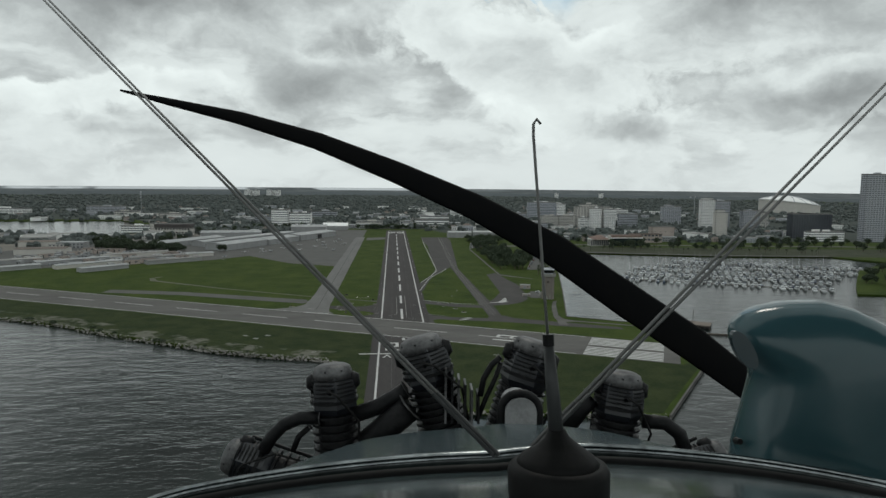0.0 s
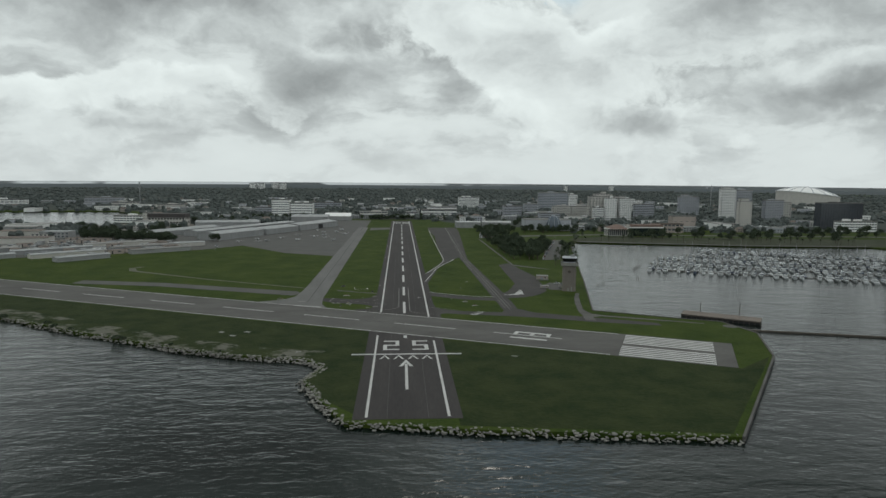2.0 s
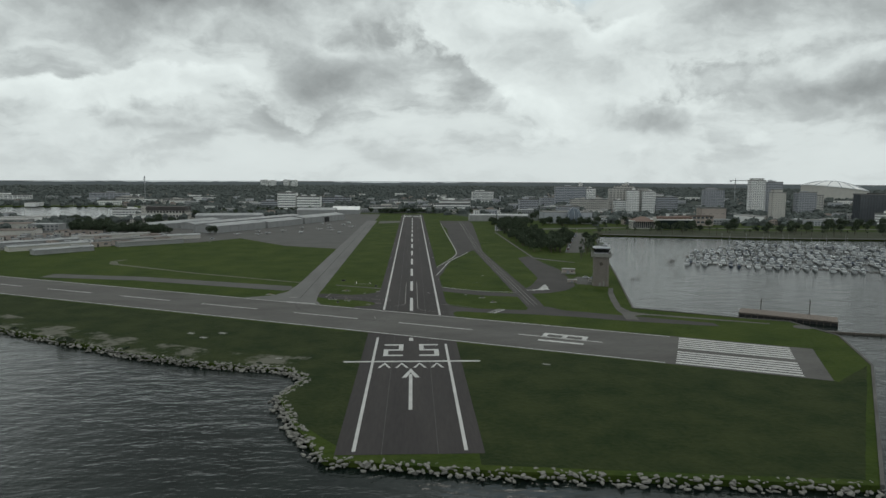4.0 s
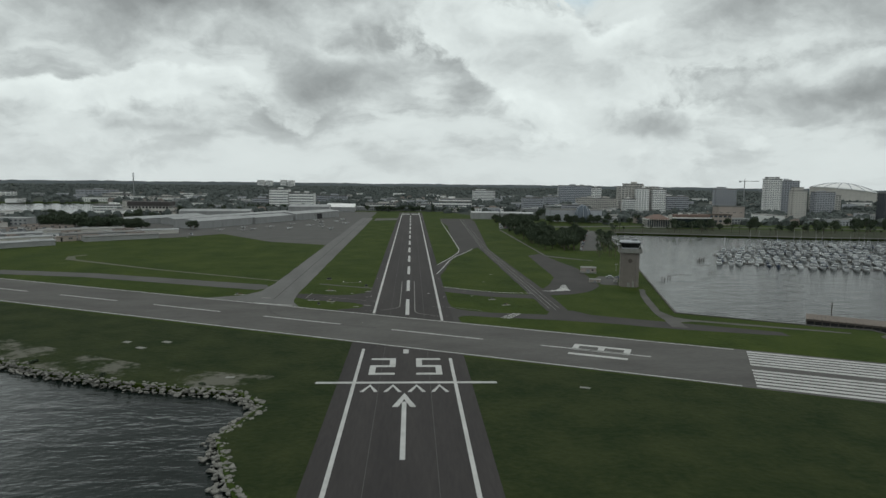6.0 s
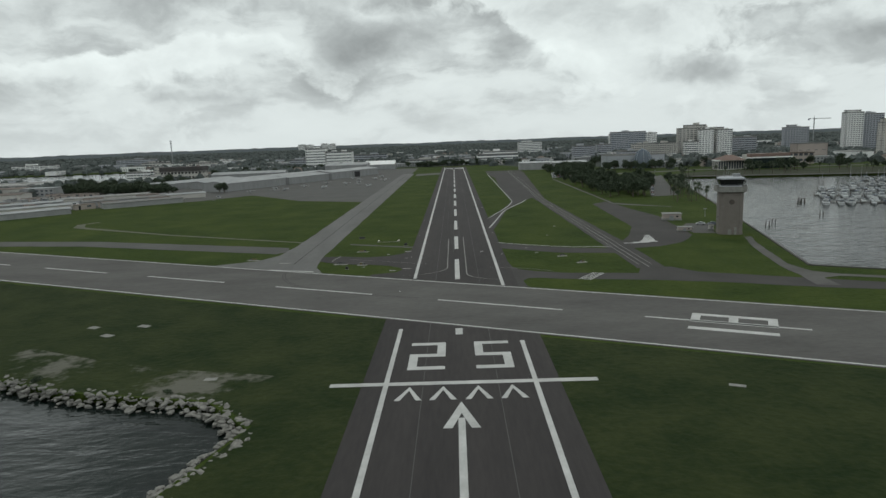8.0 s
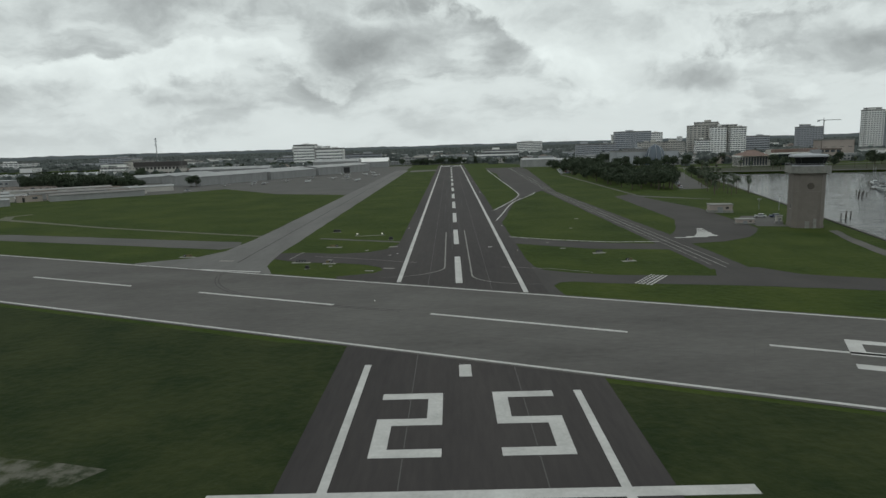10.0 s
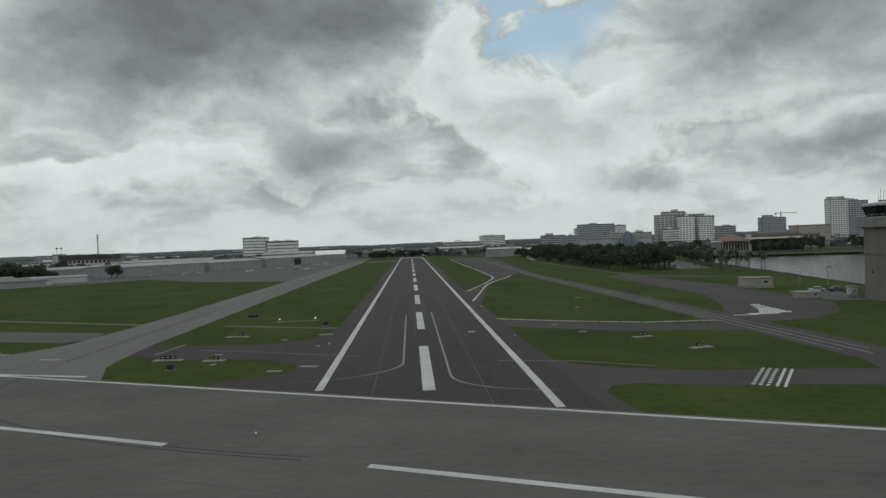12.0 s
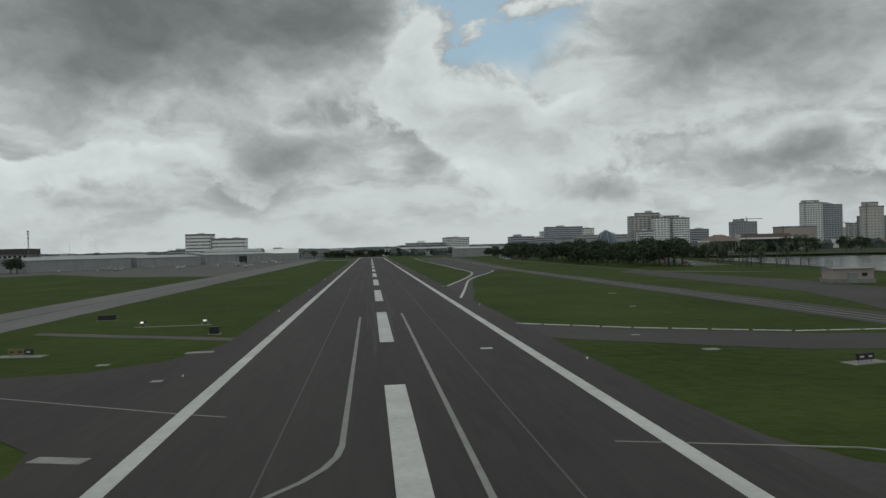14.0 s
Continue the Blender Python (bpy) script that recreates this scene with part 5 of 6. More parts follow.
# houses and stores among the trees
HOUSES = []
for k, (w, d, h, wall, roof) in enumerate(((14, 10, 4, HANGARW, TILEROOF), (18, 12, 6, WALLB, FLATROOF), (30, 18, 7, HANGARW, METALROOF), (24, 14, 9, WALLG, FLATROOF), (46, 24, 8, WALLW, FLATROOF), (12, 9, 6, WALLP, TILEROOF))):
    b = root("house", 0, 0, 0, 0, "low pale building among trees", "house", "far houses")
    part("wall", Shape().box(-w / 2, -d / 2, 0, w / 2, d / 2, h), wall, b)
    if roof is TILEROOF:
        part("roof", Shape().add([(-w / 2 - .5, -d / 2 - .5, h), (w / 2 + .5, -d / 2 - .5, h), (w / 2 + .5, d / 2 + .5, h), (-w / 2 - .5, d / 2 + .5, h), (-w / 4, 0, h + 2.4), (w / 4, 0, h + 2.4)],
                                 [(0, 1, 5, 4), (1, 2, 5), (2, 3, 4, 5), (3, 0, 4), (3, 2, 1, 0)]), roof, b)
    else:
        part("roof", Shape().box(-w / 2 - .2, -d / 2 - .2, h, w / 2 + .2, d / 2 + .2, h + .5), roof, b)
    s = Shape()
    for i in range(int(w / 4)):
        c = -w / 2 + (i + 0.5) * w / int(w / 4)
        for z in ([1.0] if h < 6 else [1.0, 4.2]):
            s.box(c - 1.1, -d / 2 - 0.06, z, c + 1.1, -d / 2 + 0.04, z + 1.6)
    part("window", s, GLASS, b, kind="stuff")
    HOUSES.append(b)
made = 0
while made < 290:
    dist, az = 640 + 1500 * rng.random() ** 1.25, radians(rng.uniform(-46, 47))
    x, y = dist * math.sin(az), dist * math.cos(az)
    if not free(x, y):
        continue
    src = HOUSES[made % 6]
    if made < 6:
        src.matrix_basis = pose(x, y, 2.5, 0, 0, rng.choice((0, 0, 90)))
        b = src
    else:
        b = copy_thing(src, pose(x, y, 2.5, 0, 0, rng.choice((0, 0, 90, 8))))
    b.location.z = 0
    b.scale = (rng.uniform(0.8, 1.3), 1, rng.uniform(0.8, 1.35))
    made += 1

# ---- marina ----
def motor_boat(length, hull, flybridge):
    b = root("motor_boat", 0, 0, SEA, 0, "white moored motor cruiser with a raised cabin", "boat", "moored boats")
    w = length * 0.15
    ring = lambda k, z: [(w * k, -length / 2, z), (w * k * 1.05, length * 0.15, z), (w * k * 0.6, length * 0.38, z + 0.2), (0, length / 2 * (0.9 + 0.1 * k), z + 0.45),
                         (-w * k * 0.6, length * 0.38, z + 0.2), (-w * k * 1.05, length * 0.15, z), (-w * k, -length / 2, z)]
    part("hull", Shape().rings([ring(0.6, -0.3), ring(0.92, 0.6), ring(1.0, 1.5)]), hull, b)
    part("cabin", Shape().rings([[(sx * w * k, y, z) for sx, y in ((1, -length * 0.25), (1, length * 0.12), (-1, length * 0.12), (-1, -length * 0.25))] for k, z in ((0.8, 1.45), (0.68, 3.2))]), HULL, b)
    part("windscreen", Shape().box(-w * 0.62, length * 0.06, 2.2, w * 0.62, length * 0.125, 2.9), GLASS, b)
    for s in (-1, 1):
        part("side_window", Shape().box(min(s * w * 0.7, s * w * 0.78), -length * 0.2, 2.1, max(s * w * 0.7, s * w * 0.78), length * 0.04, 2.7), GLASS, b)
    if flybridge:
        part("bimini", Shape().box(-w * 0.7, -length * 0.2, 4.6, w * 0.7, length * 0.02, 4.72), CANVAS, b)
        for sx in (-1, 1):
            part("post", Shape().tube([(sx * w * 0.6, -length * 0.1, 3.1), (sx * w * 0.6, -length * 0.1, 4.6)], 0.05, 4), ALU, b)
    else:
        part("canvas", Shape().box(-w * 0.75, -length * 0.46, 2.6, w * 0.75, -length * 0.22, 2.75), CANVAS, b)
    return b


def sail_boat(length, hull):
    b = root("sailing_boat", 0, 0, SEA, 0, "moored sailing boat with a bare mast", "boat", "moored boats")
    w = length * 0.14
    ring = lambda k, z: [(w * k * 0.7, -length / 2, z), (w * k, 0, z), (w * k * 0.55, length * 0.33, z + 0.15), (0, length / 2, z + 0.3),
                         (-w * k * 0.55, length * 0.33, z + 0.15), (-w * k, 0, z), (-w * k * 0.7, -length / 2, z)]
    part("hull", Shape().rings([ring(0.5, -0.3), ring(0.95, 0.5), ring(1.0, 1.1)]), hull, b)
    part("coachroof", Shape().rings([[(sx * w * k, y, z) for sx, y in ((1, -length * 0.1), (0.7, length * 0.25), (-0.7, length * 0.25), (-1, -length * 0.1))] for k, z in ((0.62, 1.05), (0.5, 1.6))]), HULL, b)
    part("mast", Shape().tube([(0, length * 0.08, 1.0), (0, length * 0.08, length * 1.25)], [0.11, 0.07], 5), ALU, b)
    part("boom", Shape().tube([(0, length * 0.08, 2.4), (0, -length * 0.36, 2.4)], 0.2, 6), CANVAS, b, "sail cover on the boom")
    part("stay", Shape().tube([(0, length / 2, 1.4), (0, length * 0.08, length * 1.22)], 0.03, 3), ALU, b)
    return b


BOATS = [motor_boat(13, HULL, True), motor_boat(11, HULL, False), motor_boat(15, HULL, True), sail_boat(10.5, HULL), sail_boat(12, DARKHULL), motor_boat(9, DARKHULL, False), sail_boat(13, HULL)]
rng = random.Random(21)
made = 0
for row in range(5):
    ox, oy = 236 + 0.408 * row * 46 + (0, 0, 6, 30, 48)[row] * UX, 200 + 0.913 * row * 46 + (0, 0, 6, 30, 48)[row] * UY
    reach = (196, 206, 216, 220, 226)[row]
    dock = root("dock", ox + UX * reach / 2, oy + UY * reach / 2 + 0.0, SEA, -24.1, "narrow grey floating dock between moored boats", "dock", "marina docks")
    part("deck", Shape().box(-reach / 2, -0.9, 0.3, reach / 2, 0.9, 0.7), TIMBER, dock)
    for i in range(0, int(reach), 11):
        part("pile", Shape().tube([(-reach / 2 + i, 1.1, -2), (-reach / 2 + i, 1.1, 2.6)], 0.16, 6), TIMBER, dock)
    for side in (-1, 1):
        u = rng.uniform(1.5, 5.0)
        while u < reach:
            src = rng.choice(BOATS[:3] if side < 0 else BOATS)
            off = side * rng.uniform(7.6, 8.6)
            m = pose(ox + UX * u + 0.408 * off, oy + UY * u + 0.913 * off, SEA, 0, 0, -24.1 + rng.uniform(-2, 2) + (180 if rng.random() < 0.5 else 0))
            if made < 7:
                src = BOATS[made]
                src.matrix_basis = m
            else:
                copy_thing(src, m)
            made += 1
            u += rng.uniform(5.6, 8.2) + (6.0 if rng.random() < 0.12 else 0.0)


def pile_group(x, y, n, h):
    ob = root("mooring_pile", x, y, SEA, 0, "cluster of dark timber mooring piles in the water", "pile", "mooring piles")
    for i in range(n):
        a = 2.4 * i
        part("pile", Shape().tube([(1.6 * i * math.cos(a), 1.6 * i * math.sin(a), -3), (1.6 * i * math.cos(a) + 0.1, 1.6 * i * math.sin(a), h)], 0.22, 7), TIMBER, ob)


for x, y, n in ((159, 108, 2), (166, 116, 2), (226, 204, 3), (232, 216, 3), (222, 198, 2), (204, 140, 2)):
    pile_group(x, y, n, 2.2)

wharf = root("timber_wharf", 197, -19, SEA, -33, "weathered timber wharf standing in front of the sea wall", "wharf")
# Near-black box: the shade under the deck is in its colour.
part("core", Shape().box(-22.5, -6.2, -3, 22.5, 6.2, 2.05), DARK, wharf, "near-black core, shade under the deck in its colour")
for i in range(30):
    part("plank", Shape().box(-22.8 + i * 1.52, -6.7, 2.1, -21.36 + i * 1.52, 6.7, 2.28 + 0.02 * (i % 3)), WHARFDECK, wharf)
for i in range(16):
    part("fender_pile", Shape().tube([(-22.4 + i * 3.0, -6.8, -3), (-22.4 + i * 3.0, -6.8, 2.5)], 0.2, 7), TIMBER, wharf)
for x, y, h in ((-13, 5.8, 8.5), (10, 5.4, 10.0)):
    part("mooring_post", Shape().tube([(x, y, -3), (x, y, h)], 0.22, 7), TIMBER, wharf)
part("beam", Shape().box(-22.6, -6.95, 1.5, 22.6, -6.7, 1.95), TIMBER, wharf)

jetty = root("breakwater", 262, -67.5, SEA, -15.5, "long low dark breakwater lying across the bay", "breakwater")
part("wall", Shape().box(-68, -0.8, -3, 68, 0.8, 0.9), TIMBER, jetty)
for i in range(24):
    part("pile", Shape().tube([(-66 + i * 5.7, -1.0, -3), (-66 + i * 5.7, -1.0, 1.3)], 0.25, 6), TIMBER, jetty)

# ---- apron: aircraft and vehicles ----
def light_plane(material, label):
    p = root("light_aircraft", 0, 0, 0, 0, label, "aircraft", "parked aircraft")
    prof = ((-4.2, 0.10, 1.45), (-2.5, 0.30, 1.35), (-0.8, 0.58, 1.25), (0.6, 0.62, 1.2), (2.0, 0.48, 1.1), (2.9, 0.28, 1.05))
    part("fuselage", Shape().rings([[(r * math.cos(a), y, z + r * 1.15 * math.sin(a)) for a in [math.pi * 2 * i / 10 for i in range(10)]] for y, r, z in prof]), material, p)
    part("wing", Shape().prism([(-5.4, -0.1), (-5.2, -0.75), (0, -0.95), (5.2, -0.75), (5.4, -0.1), (0, 0.75)], 2.0, 2.16), material, p)
    part("tailplane", Shape().prism([(-1.7, -4.1), (0, -4.3), (1.7, -4.1), (1.5, -3.5), (0, -3.2), (-1.5, -3.5)], 1.5, 1.58), material, p)
    part("fin", Shape().add([(0.06, -4.4, 1.5), (0.06, -3.2, 1.5), (0.06, -3.9, 2.8), (0.06, -4.5, 2.8), (-0.06, -4.4, 1.5), (-0.06, -3.2, 1.5), (-0.06, -3.9, 2.8), (-0.06, -4.5, 2.8)],
                            [(0, 1, 2, 3), (7, 6, 5, 4), (0, 4, 5, 1), (1, 5, 6, 2), (2, 6, 7, 3), (3, 7, 4, 0)]), material, p)
    part("windscreen", Shape().rings([[(0.5 * math.cos(a), y, 1.55 + r * math.sin(a)) for a in [math.pi * i / 6 for i in range(7)]] for y, r in ((0.9, 0.2), (0.4, 0.62), (-0.7, 0.6))]), GLASS, p)
    for x, y in ((-1.1, 0.1), (1.1, 0.1), (0, 2.2)):
        part("wheel", Shape().tube([(x - 0.09, y, 0.24), (x + 0.09, y, 0.24)], 0.24, 10), DARK, p)
        part("strut", Shape().tube([(x, y, 0.24), (x * 0.4, y, 1.0)], 0.05, 5), STEEL, p)
    return p


PLANES = [light_plane(HULL, "parked white high-wing light aircraft"), light_plane(ALU, "parked bare-metal light aircraft")]
rng = random.Random(8)
for k, (x, y) in enumerate(((-123, 514), (-112, 540), (-106, 500), (-140, 470), (-194, 478), (-178, 456), (-166, 492), (-120, 590), (-100, 600), (-150, 540), (-92, 470), (-210, 440), (-96, 640), (-132, 620), (-84, 560), (-185, 440))):
    m = pose(x, y, 0.04, 0, 0, rng.choice((25, 205, 60, 240, 140)) + rng.uniform(-8, 8))
    if k < 2:
        PLANES[k].matrix_basis = m
    else:
        copy_thing(PLANES[0 if rng.random() < 0.8 else 1], m)


def car(material, label, tall=0.0):
    c = root("car", 0, 0, 0, 0, label, "car", "parked cars")
    part("body", Shape().rings([[(x * 0.9, y * 2.2, z) for x, y in ((-1, -1), (1, -1), (1, 1), (-1, 1))] for z in (0.3, 0.95)]), material, c)
    part("cabin", Shape().rings([[(x * k * 0.85, y * 1.2 * k - 0.2, z) for x, y in ((-1, -1), (1, -1), (1, 1), (-1, 1))] for k, z in ((1.0, 0.95), (0.86, 1.5 + tall))]), GLASS, c)
    part("roof", Shape().box(-0.7, -1.2, 1.5 + tall, 0.7, 0.8, 1.55 + tall), material, c)
    for x in (-0.85, 0.85):
        for y in (-1.35, 1.35):
            part("wheel", Shape().tube([(x - 0.1, y, 0.32), (x + 0.1, y, 0.32)], 0.32, 10), DARK, c)
    return c


CARS = [car(HULL, "white car parked on asphalt"), car(DARKHULL, "dark blue car parked on asphalt"), car(ALU, "silver car parked on asphalt"), car(REDP, "red car parked on asphalt"), car(HULL, "white van parked on asphalt", 0.5)]
k = 0
for i in range(34):
    if i < 20:
        x, y, a = 112 + (i % 2) * 7 + (i // 2) * 1.2, 508 + (i // 2) * 9, 80
    else:
        u = (i - 20) / 13
        x, y, a = 150 + 60 * u, 272 + 200 * u, -15
    m = pose(x, y, 0.04, 0, 0, a)
    if k < 4:
        CARS[k].matrix_basis = m
    else:
        copy_thing(CARS[(k * 7) % 4], m)
    k += 1
CARS[4].matrix_basis = pose(-224, 388, 0.04, 0, 0, 70)
copy_thing(CARS[0], pose(124, 107, 0.04, 0, 0, 70))
copy_thing(CARS[1], pose(129.5, 106, 0.04, 0, 0, 75))


# ---- small things on the airfield ----
def pad(x, y, w, d, turn=0.0, label="small pale concrete pad in the grass"):
    ob = tagged(solid("concrete_pad", Shape().box(-w / 2, -d / 2, -0.1, w / 2, d / 2, 0.07), PADC), label, "pad", "airfield pads")
    ob.matrix_basis = pose(x, y, 0, 0, 0, turn)
    return ob


LAMP = bpy.data.materials.new("lit_lamp")
LAMP.use_nodes = True
LAMP.node_tree.nodes["Principled BSDF"].inputs["Emission Color"].default_value = (1.0, 0.95, 0.82, 1)
LAMP.node_tree.nodes["Principled BSDF"].inputs["Emission Strength"].default_value = 1.1

for x in (-37.0, -27.6):
    p = root("approach_light", x, 85.4, 0, 0, "low box-shaped approach light shining white", "runway light", "approach lights")
    part("housing", Shape().box(-0.36, -0.3, 0.5, 0.36, 0.5, 0.85), DARK, p)
    part("lens", Shape().box(-0.24, -0.34, 0.58, 0.24, -0.29, 0.80), LAMP, p, "bright white lens")
    for dx in (-0.45, 0.45):
        for dy in (-0.25, 0.45):
            part("leg", Shape().tube([(dx, dy, 0), (dx, dy, 0.5)], 0.04, 5), STEEL, p)
pad(-32.2, 84.6, 11.5, 0.45, label="long narrow concrete pad under the approach lights")


def sign(x, y, turn, panels, label):
    pad(x, y, 0.9 + 1.5 * len(panels), 1.6, turn)
    s = root("taxiway_sign", x, y, 0.07, turn, label, "airfield sign", "taxiway signs")
    for i, m in enumerate(panels):
        c = (i - (len(panels) - 1) / 2) * 0.95
        q = part("panel", Shape().box(c - 0.46, -0.12, 0.2, c + 0.46, 0.12, 0.8), m, s)
        part("bar", Shape().box(c - 0.22, -0.135, 0.42, c + 0.22, -0.118, 0.58), PAINT if m is not YELLOW else DARK, q)
    for dx in (-0.38, 0.38):
        part("leg", Shape().box(dx * len(panels) - 0.04, -0.04, 0, dx * len(panels) + 0.04, 0.04, 0.3), STEEL, s)


sign(-85.5, 46, -10, (DARK, YELLOW, YELLOW), "low black and yellow taxiway sign on a pad")
sign(-41, 58.3, -8, (YELLOW, YELLOW, DARK), "low yellow and black taxiway sign on a pad")
sign(-45.9, 30.7, -6, (DARK, DARK, DARK), "low dark holding sign on a pad")
sign(-37.1, 28.1, -6, (YELLOW, DARK), "small worn yellow and black taxiway sign")
sign(42, 34, 10, (DARK, DARK), "low dark taxiway sign on a pale pad")
sign(47, 20, 14, (DARK, YELLOW), "low black and yellow taxiway sign")


def cabinet(x, y, w, h, label):
    c = root("equipment_cabinet", x, y, 0, 0, label, "cabinet", "airfield cabinets")
    part("plinth", Shape().box(-w / 2 - 0.2, -0.6, -0.05, w / 2 + 0.2, 0.6, 0.12), PADC, c)
    part("body", Shape().box(-w / 2, -0.4, 0.12, w / 2, 0.4, h), DARK, c)
    part("lid", Shape().box(-w / 2 - 0.06, -0.46, h, w / 2 + 0.06, 0.46, h + 0.06), DARK, c)


cabinet(-41.9, 20.8, 0.9, 0.9, "small dark equipment cabinet in the grass")
cabinet(-46.7, 97, 2.6, 0.9, "dark low equipment cabinet in the grass")
cabinet(-23.2, 72.4, 1.2, 1.0, "small dark equipment cabinet by the runway")
for x, y, w, d, a in ((-21, 56, 3.0, 1.2, 0), (-18.9, 18.3, 3.2, 1.0, -15), (-24, 15.6, 2.4, 0.9, -10), (-29, 50, 1.2, 0.8, 0), (-20.6, 40, 1.0, 0.8, 0),
                      (-92, -58, 3.5, 2.0, -24), (-86, -50, 3.5, 2.0, -24), (-100, -50, 3.0, 2.0, -24), (-70, 37, 4.5, 1.4, -10), (-38, 34, 1.4, 1.0, 0), (-36, 24, 1.0, 1.0, 0),
                      (-52, -92, 2.6, 1.6, 0), (52, -103, 3, 1.2, -24), (88, -96, 2.4, 1.2, -24), (-218, 360, 3.0, 2.0, 30), (30, 56, 1.0, 0.7, 0), (44, 90, 1.0, 0.8, 0), (33, 44, 1.6, 1.0, 0), (52, 120, 1.6, 1.0, 0)):
    pad(x, y, w, d, a)
tagged(solid("marker_plate", Shape().box(10.0, 50.0, 0.04, 11.3, 50.9, 0.075), PAINT), "small white plate set in the runway", "marker")
edge = root("edge_light", 0, 0, 0, 0, "small runway edge light on a short stem", "runway light", "edge lights")
part("stem", Shape().tube([(0, 0, 0), (0, 0, 0.32)], 0.04, 6), YELLOW, edge)
part("globe", Shape().tube([(0, 0, 0.3), (0, 0, 0.42), (0, 0, 0.48)], [0.09, 0.09, 0.03], 8), WALLW, edge)
edge.matrix_basis = pose(-18.4, -20, 0.05)
for i in range(1, 15):
    copy_thing(edge, pose(-18.4, -20 + 60 * i, 0.05))
    copy_thing(edge, pose(18.4, -20 + 60 * i, 0.05))


def pole(x, y, h, label, head=True, name="light_pole"):
    p = root(name, x, y, 0, 0, label, "pole", "tall poles")
    part("shaft", Shape().tube([(0, 0, 0), (0, 0, h)], [0.16 + h * 0.003, 0.08], 6), STEEL, p)
    if head:
        part("lamp_head", Shape().box(-0.9, -0.25, h - 0.1, 0.9, 0.25, h + 0.25), STEEL, p)


for x, y, h in ((138, 138, 4.4), (143, 130, 6.2), (-560, 1100, 34), (-500, 1120, 34), (-430, 1050, 32), (-600, 830, 24), (-352, 690, 22), (200, 430, 9), (180, 350, 9)):
    pole(x, y, h, "slim tall grey lamp pole")
mast = root("radio_mast", -720, 1435, 0, 0, "tall thin lattice radio mast on the skyline", "mast")
for a in range(3):
    part("leg", Shape().tube([(1.4 * math.cos(a * 2.1), 1.4 * math.sin(a * 2.1), 0), (0.5 * math.cos(a * 2.1), 0.5 * math.sin(a * 2.1), 68)], 0.35, 5), STEEL, mast)
for k in range(16):
    part("brace", Shape().tube([(1.3 - 0.05 * k, 0, 4.2 * k), (-1.0 + 0.03 * k, 1.0 - 0.03 * k, 4.2 * k + 4)], 0.2, 4), STEEL, mast)
for z in (50, 58, 64):
    part("antenna", Shape().box(-2.2, -1.2, z, 2.2, 1.2, z + 2.4), WALLG, mast)

# ---- sea wall and rock shore ----
for (ax, ay), (bx, by) in zip(SHORE[20:23], SHORE[21:24]):
    ln, ang = math.hypot(bx - ax, by - ay), math.degrees(math.atan2(by - ay, bx - ax))
    w = tagged(solid("sea_wall", Shape().box(-0.3, -0.45, -4.2, ln, 0.45, 0.35), CONCRETE), "straight concrete sea wall along the basin", "wall", kind="structure")
    w.matrix_basis = pose(ax, ay, 0, 0, 0, ang)
for (ax, ay), (bx, by) in zip(SHORE[16:20], SHORE[17:21]):
    ln, ang = math.hypot(bx - ax, by - ay), math.degrees(math.atan2(by - ay, bx - ax))
    w = tagged(solid("sea_wall", Shape().box(-0.3, -0.45, -4.2, ln, 0.45, 0.3), CONCRETE), "straight concrete sea wall along the bay", "wall", kind="structure")
    w.matrix_basis = pose(ax, ay, 0, 0, 0, ang)

rng = random.Random(31)
riprap = root("riprap", 0, 0, 0, 0, "tumbled pale rocks lining the shore", "rocks", kind="structure")


def boulder(seed):
    """A broken slab: an uneven many-sided block with a tilted, smaller top."""
    r = random.Random(seed)
    n = 6
    ang = [2 * math.pi * (i + r.uniform(-0.3, 0.3)) / n for i in range(n)]
    rad = [r.uniform(0.75, 1.2) for _ in range(n)]
    lx, ly, hz = r.uniform(1.0, 1.5), r.uniform(0.6, 0.9), r.uniform(0.28, 0.5)
    tilt = r.uniform(-0.2, 0.2)
    rows = []
    for z, k in ((-0.5, 0.85), (-0.2, 1.0), (0.75, 0.95), (1.0, 0.78)):
        rows.append([(lx * k * q * math.cos(a), ly * k * q * math.sin(a), hz * z + tilt * q * math.cos(a) * (z > 0) + r.uniform(-0.04, 0.04)) for a, q in zip(ang, rad)])
    return Shape().rings(rows).mesh("rock")


ROCKS = [boulder(k) for k in range(6)]
line = SHORE[4:17]
seg, total = [], 0
for (ax, ay), (bx, by) in zip(line, line[1:]):
    ln = math.hypot(bx - ax, by - ay)
    seg.append((ax, ay, bx, by, ln))
    total += ln


def along(s):
    for ax, ay, bx, by, ln in seg:
        if s < ln:
            return ax + (bx - ax) * s / ln, ay + (by - ay) * s / ln, (by - ay) / ln, -(bx - ax) / ln
        s -= ln
    return bx, by, (by - ay) / ln, -(bx - ax) / ln


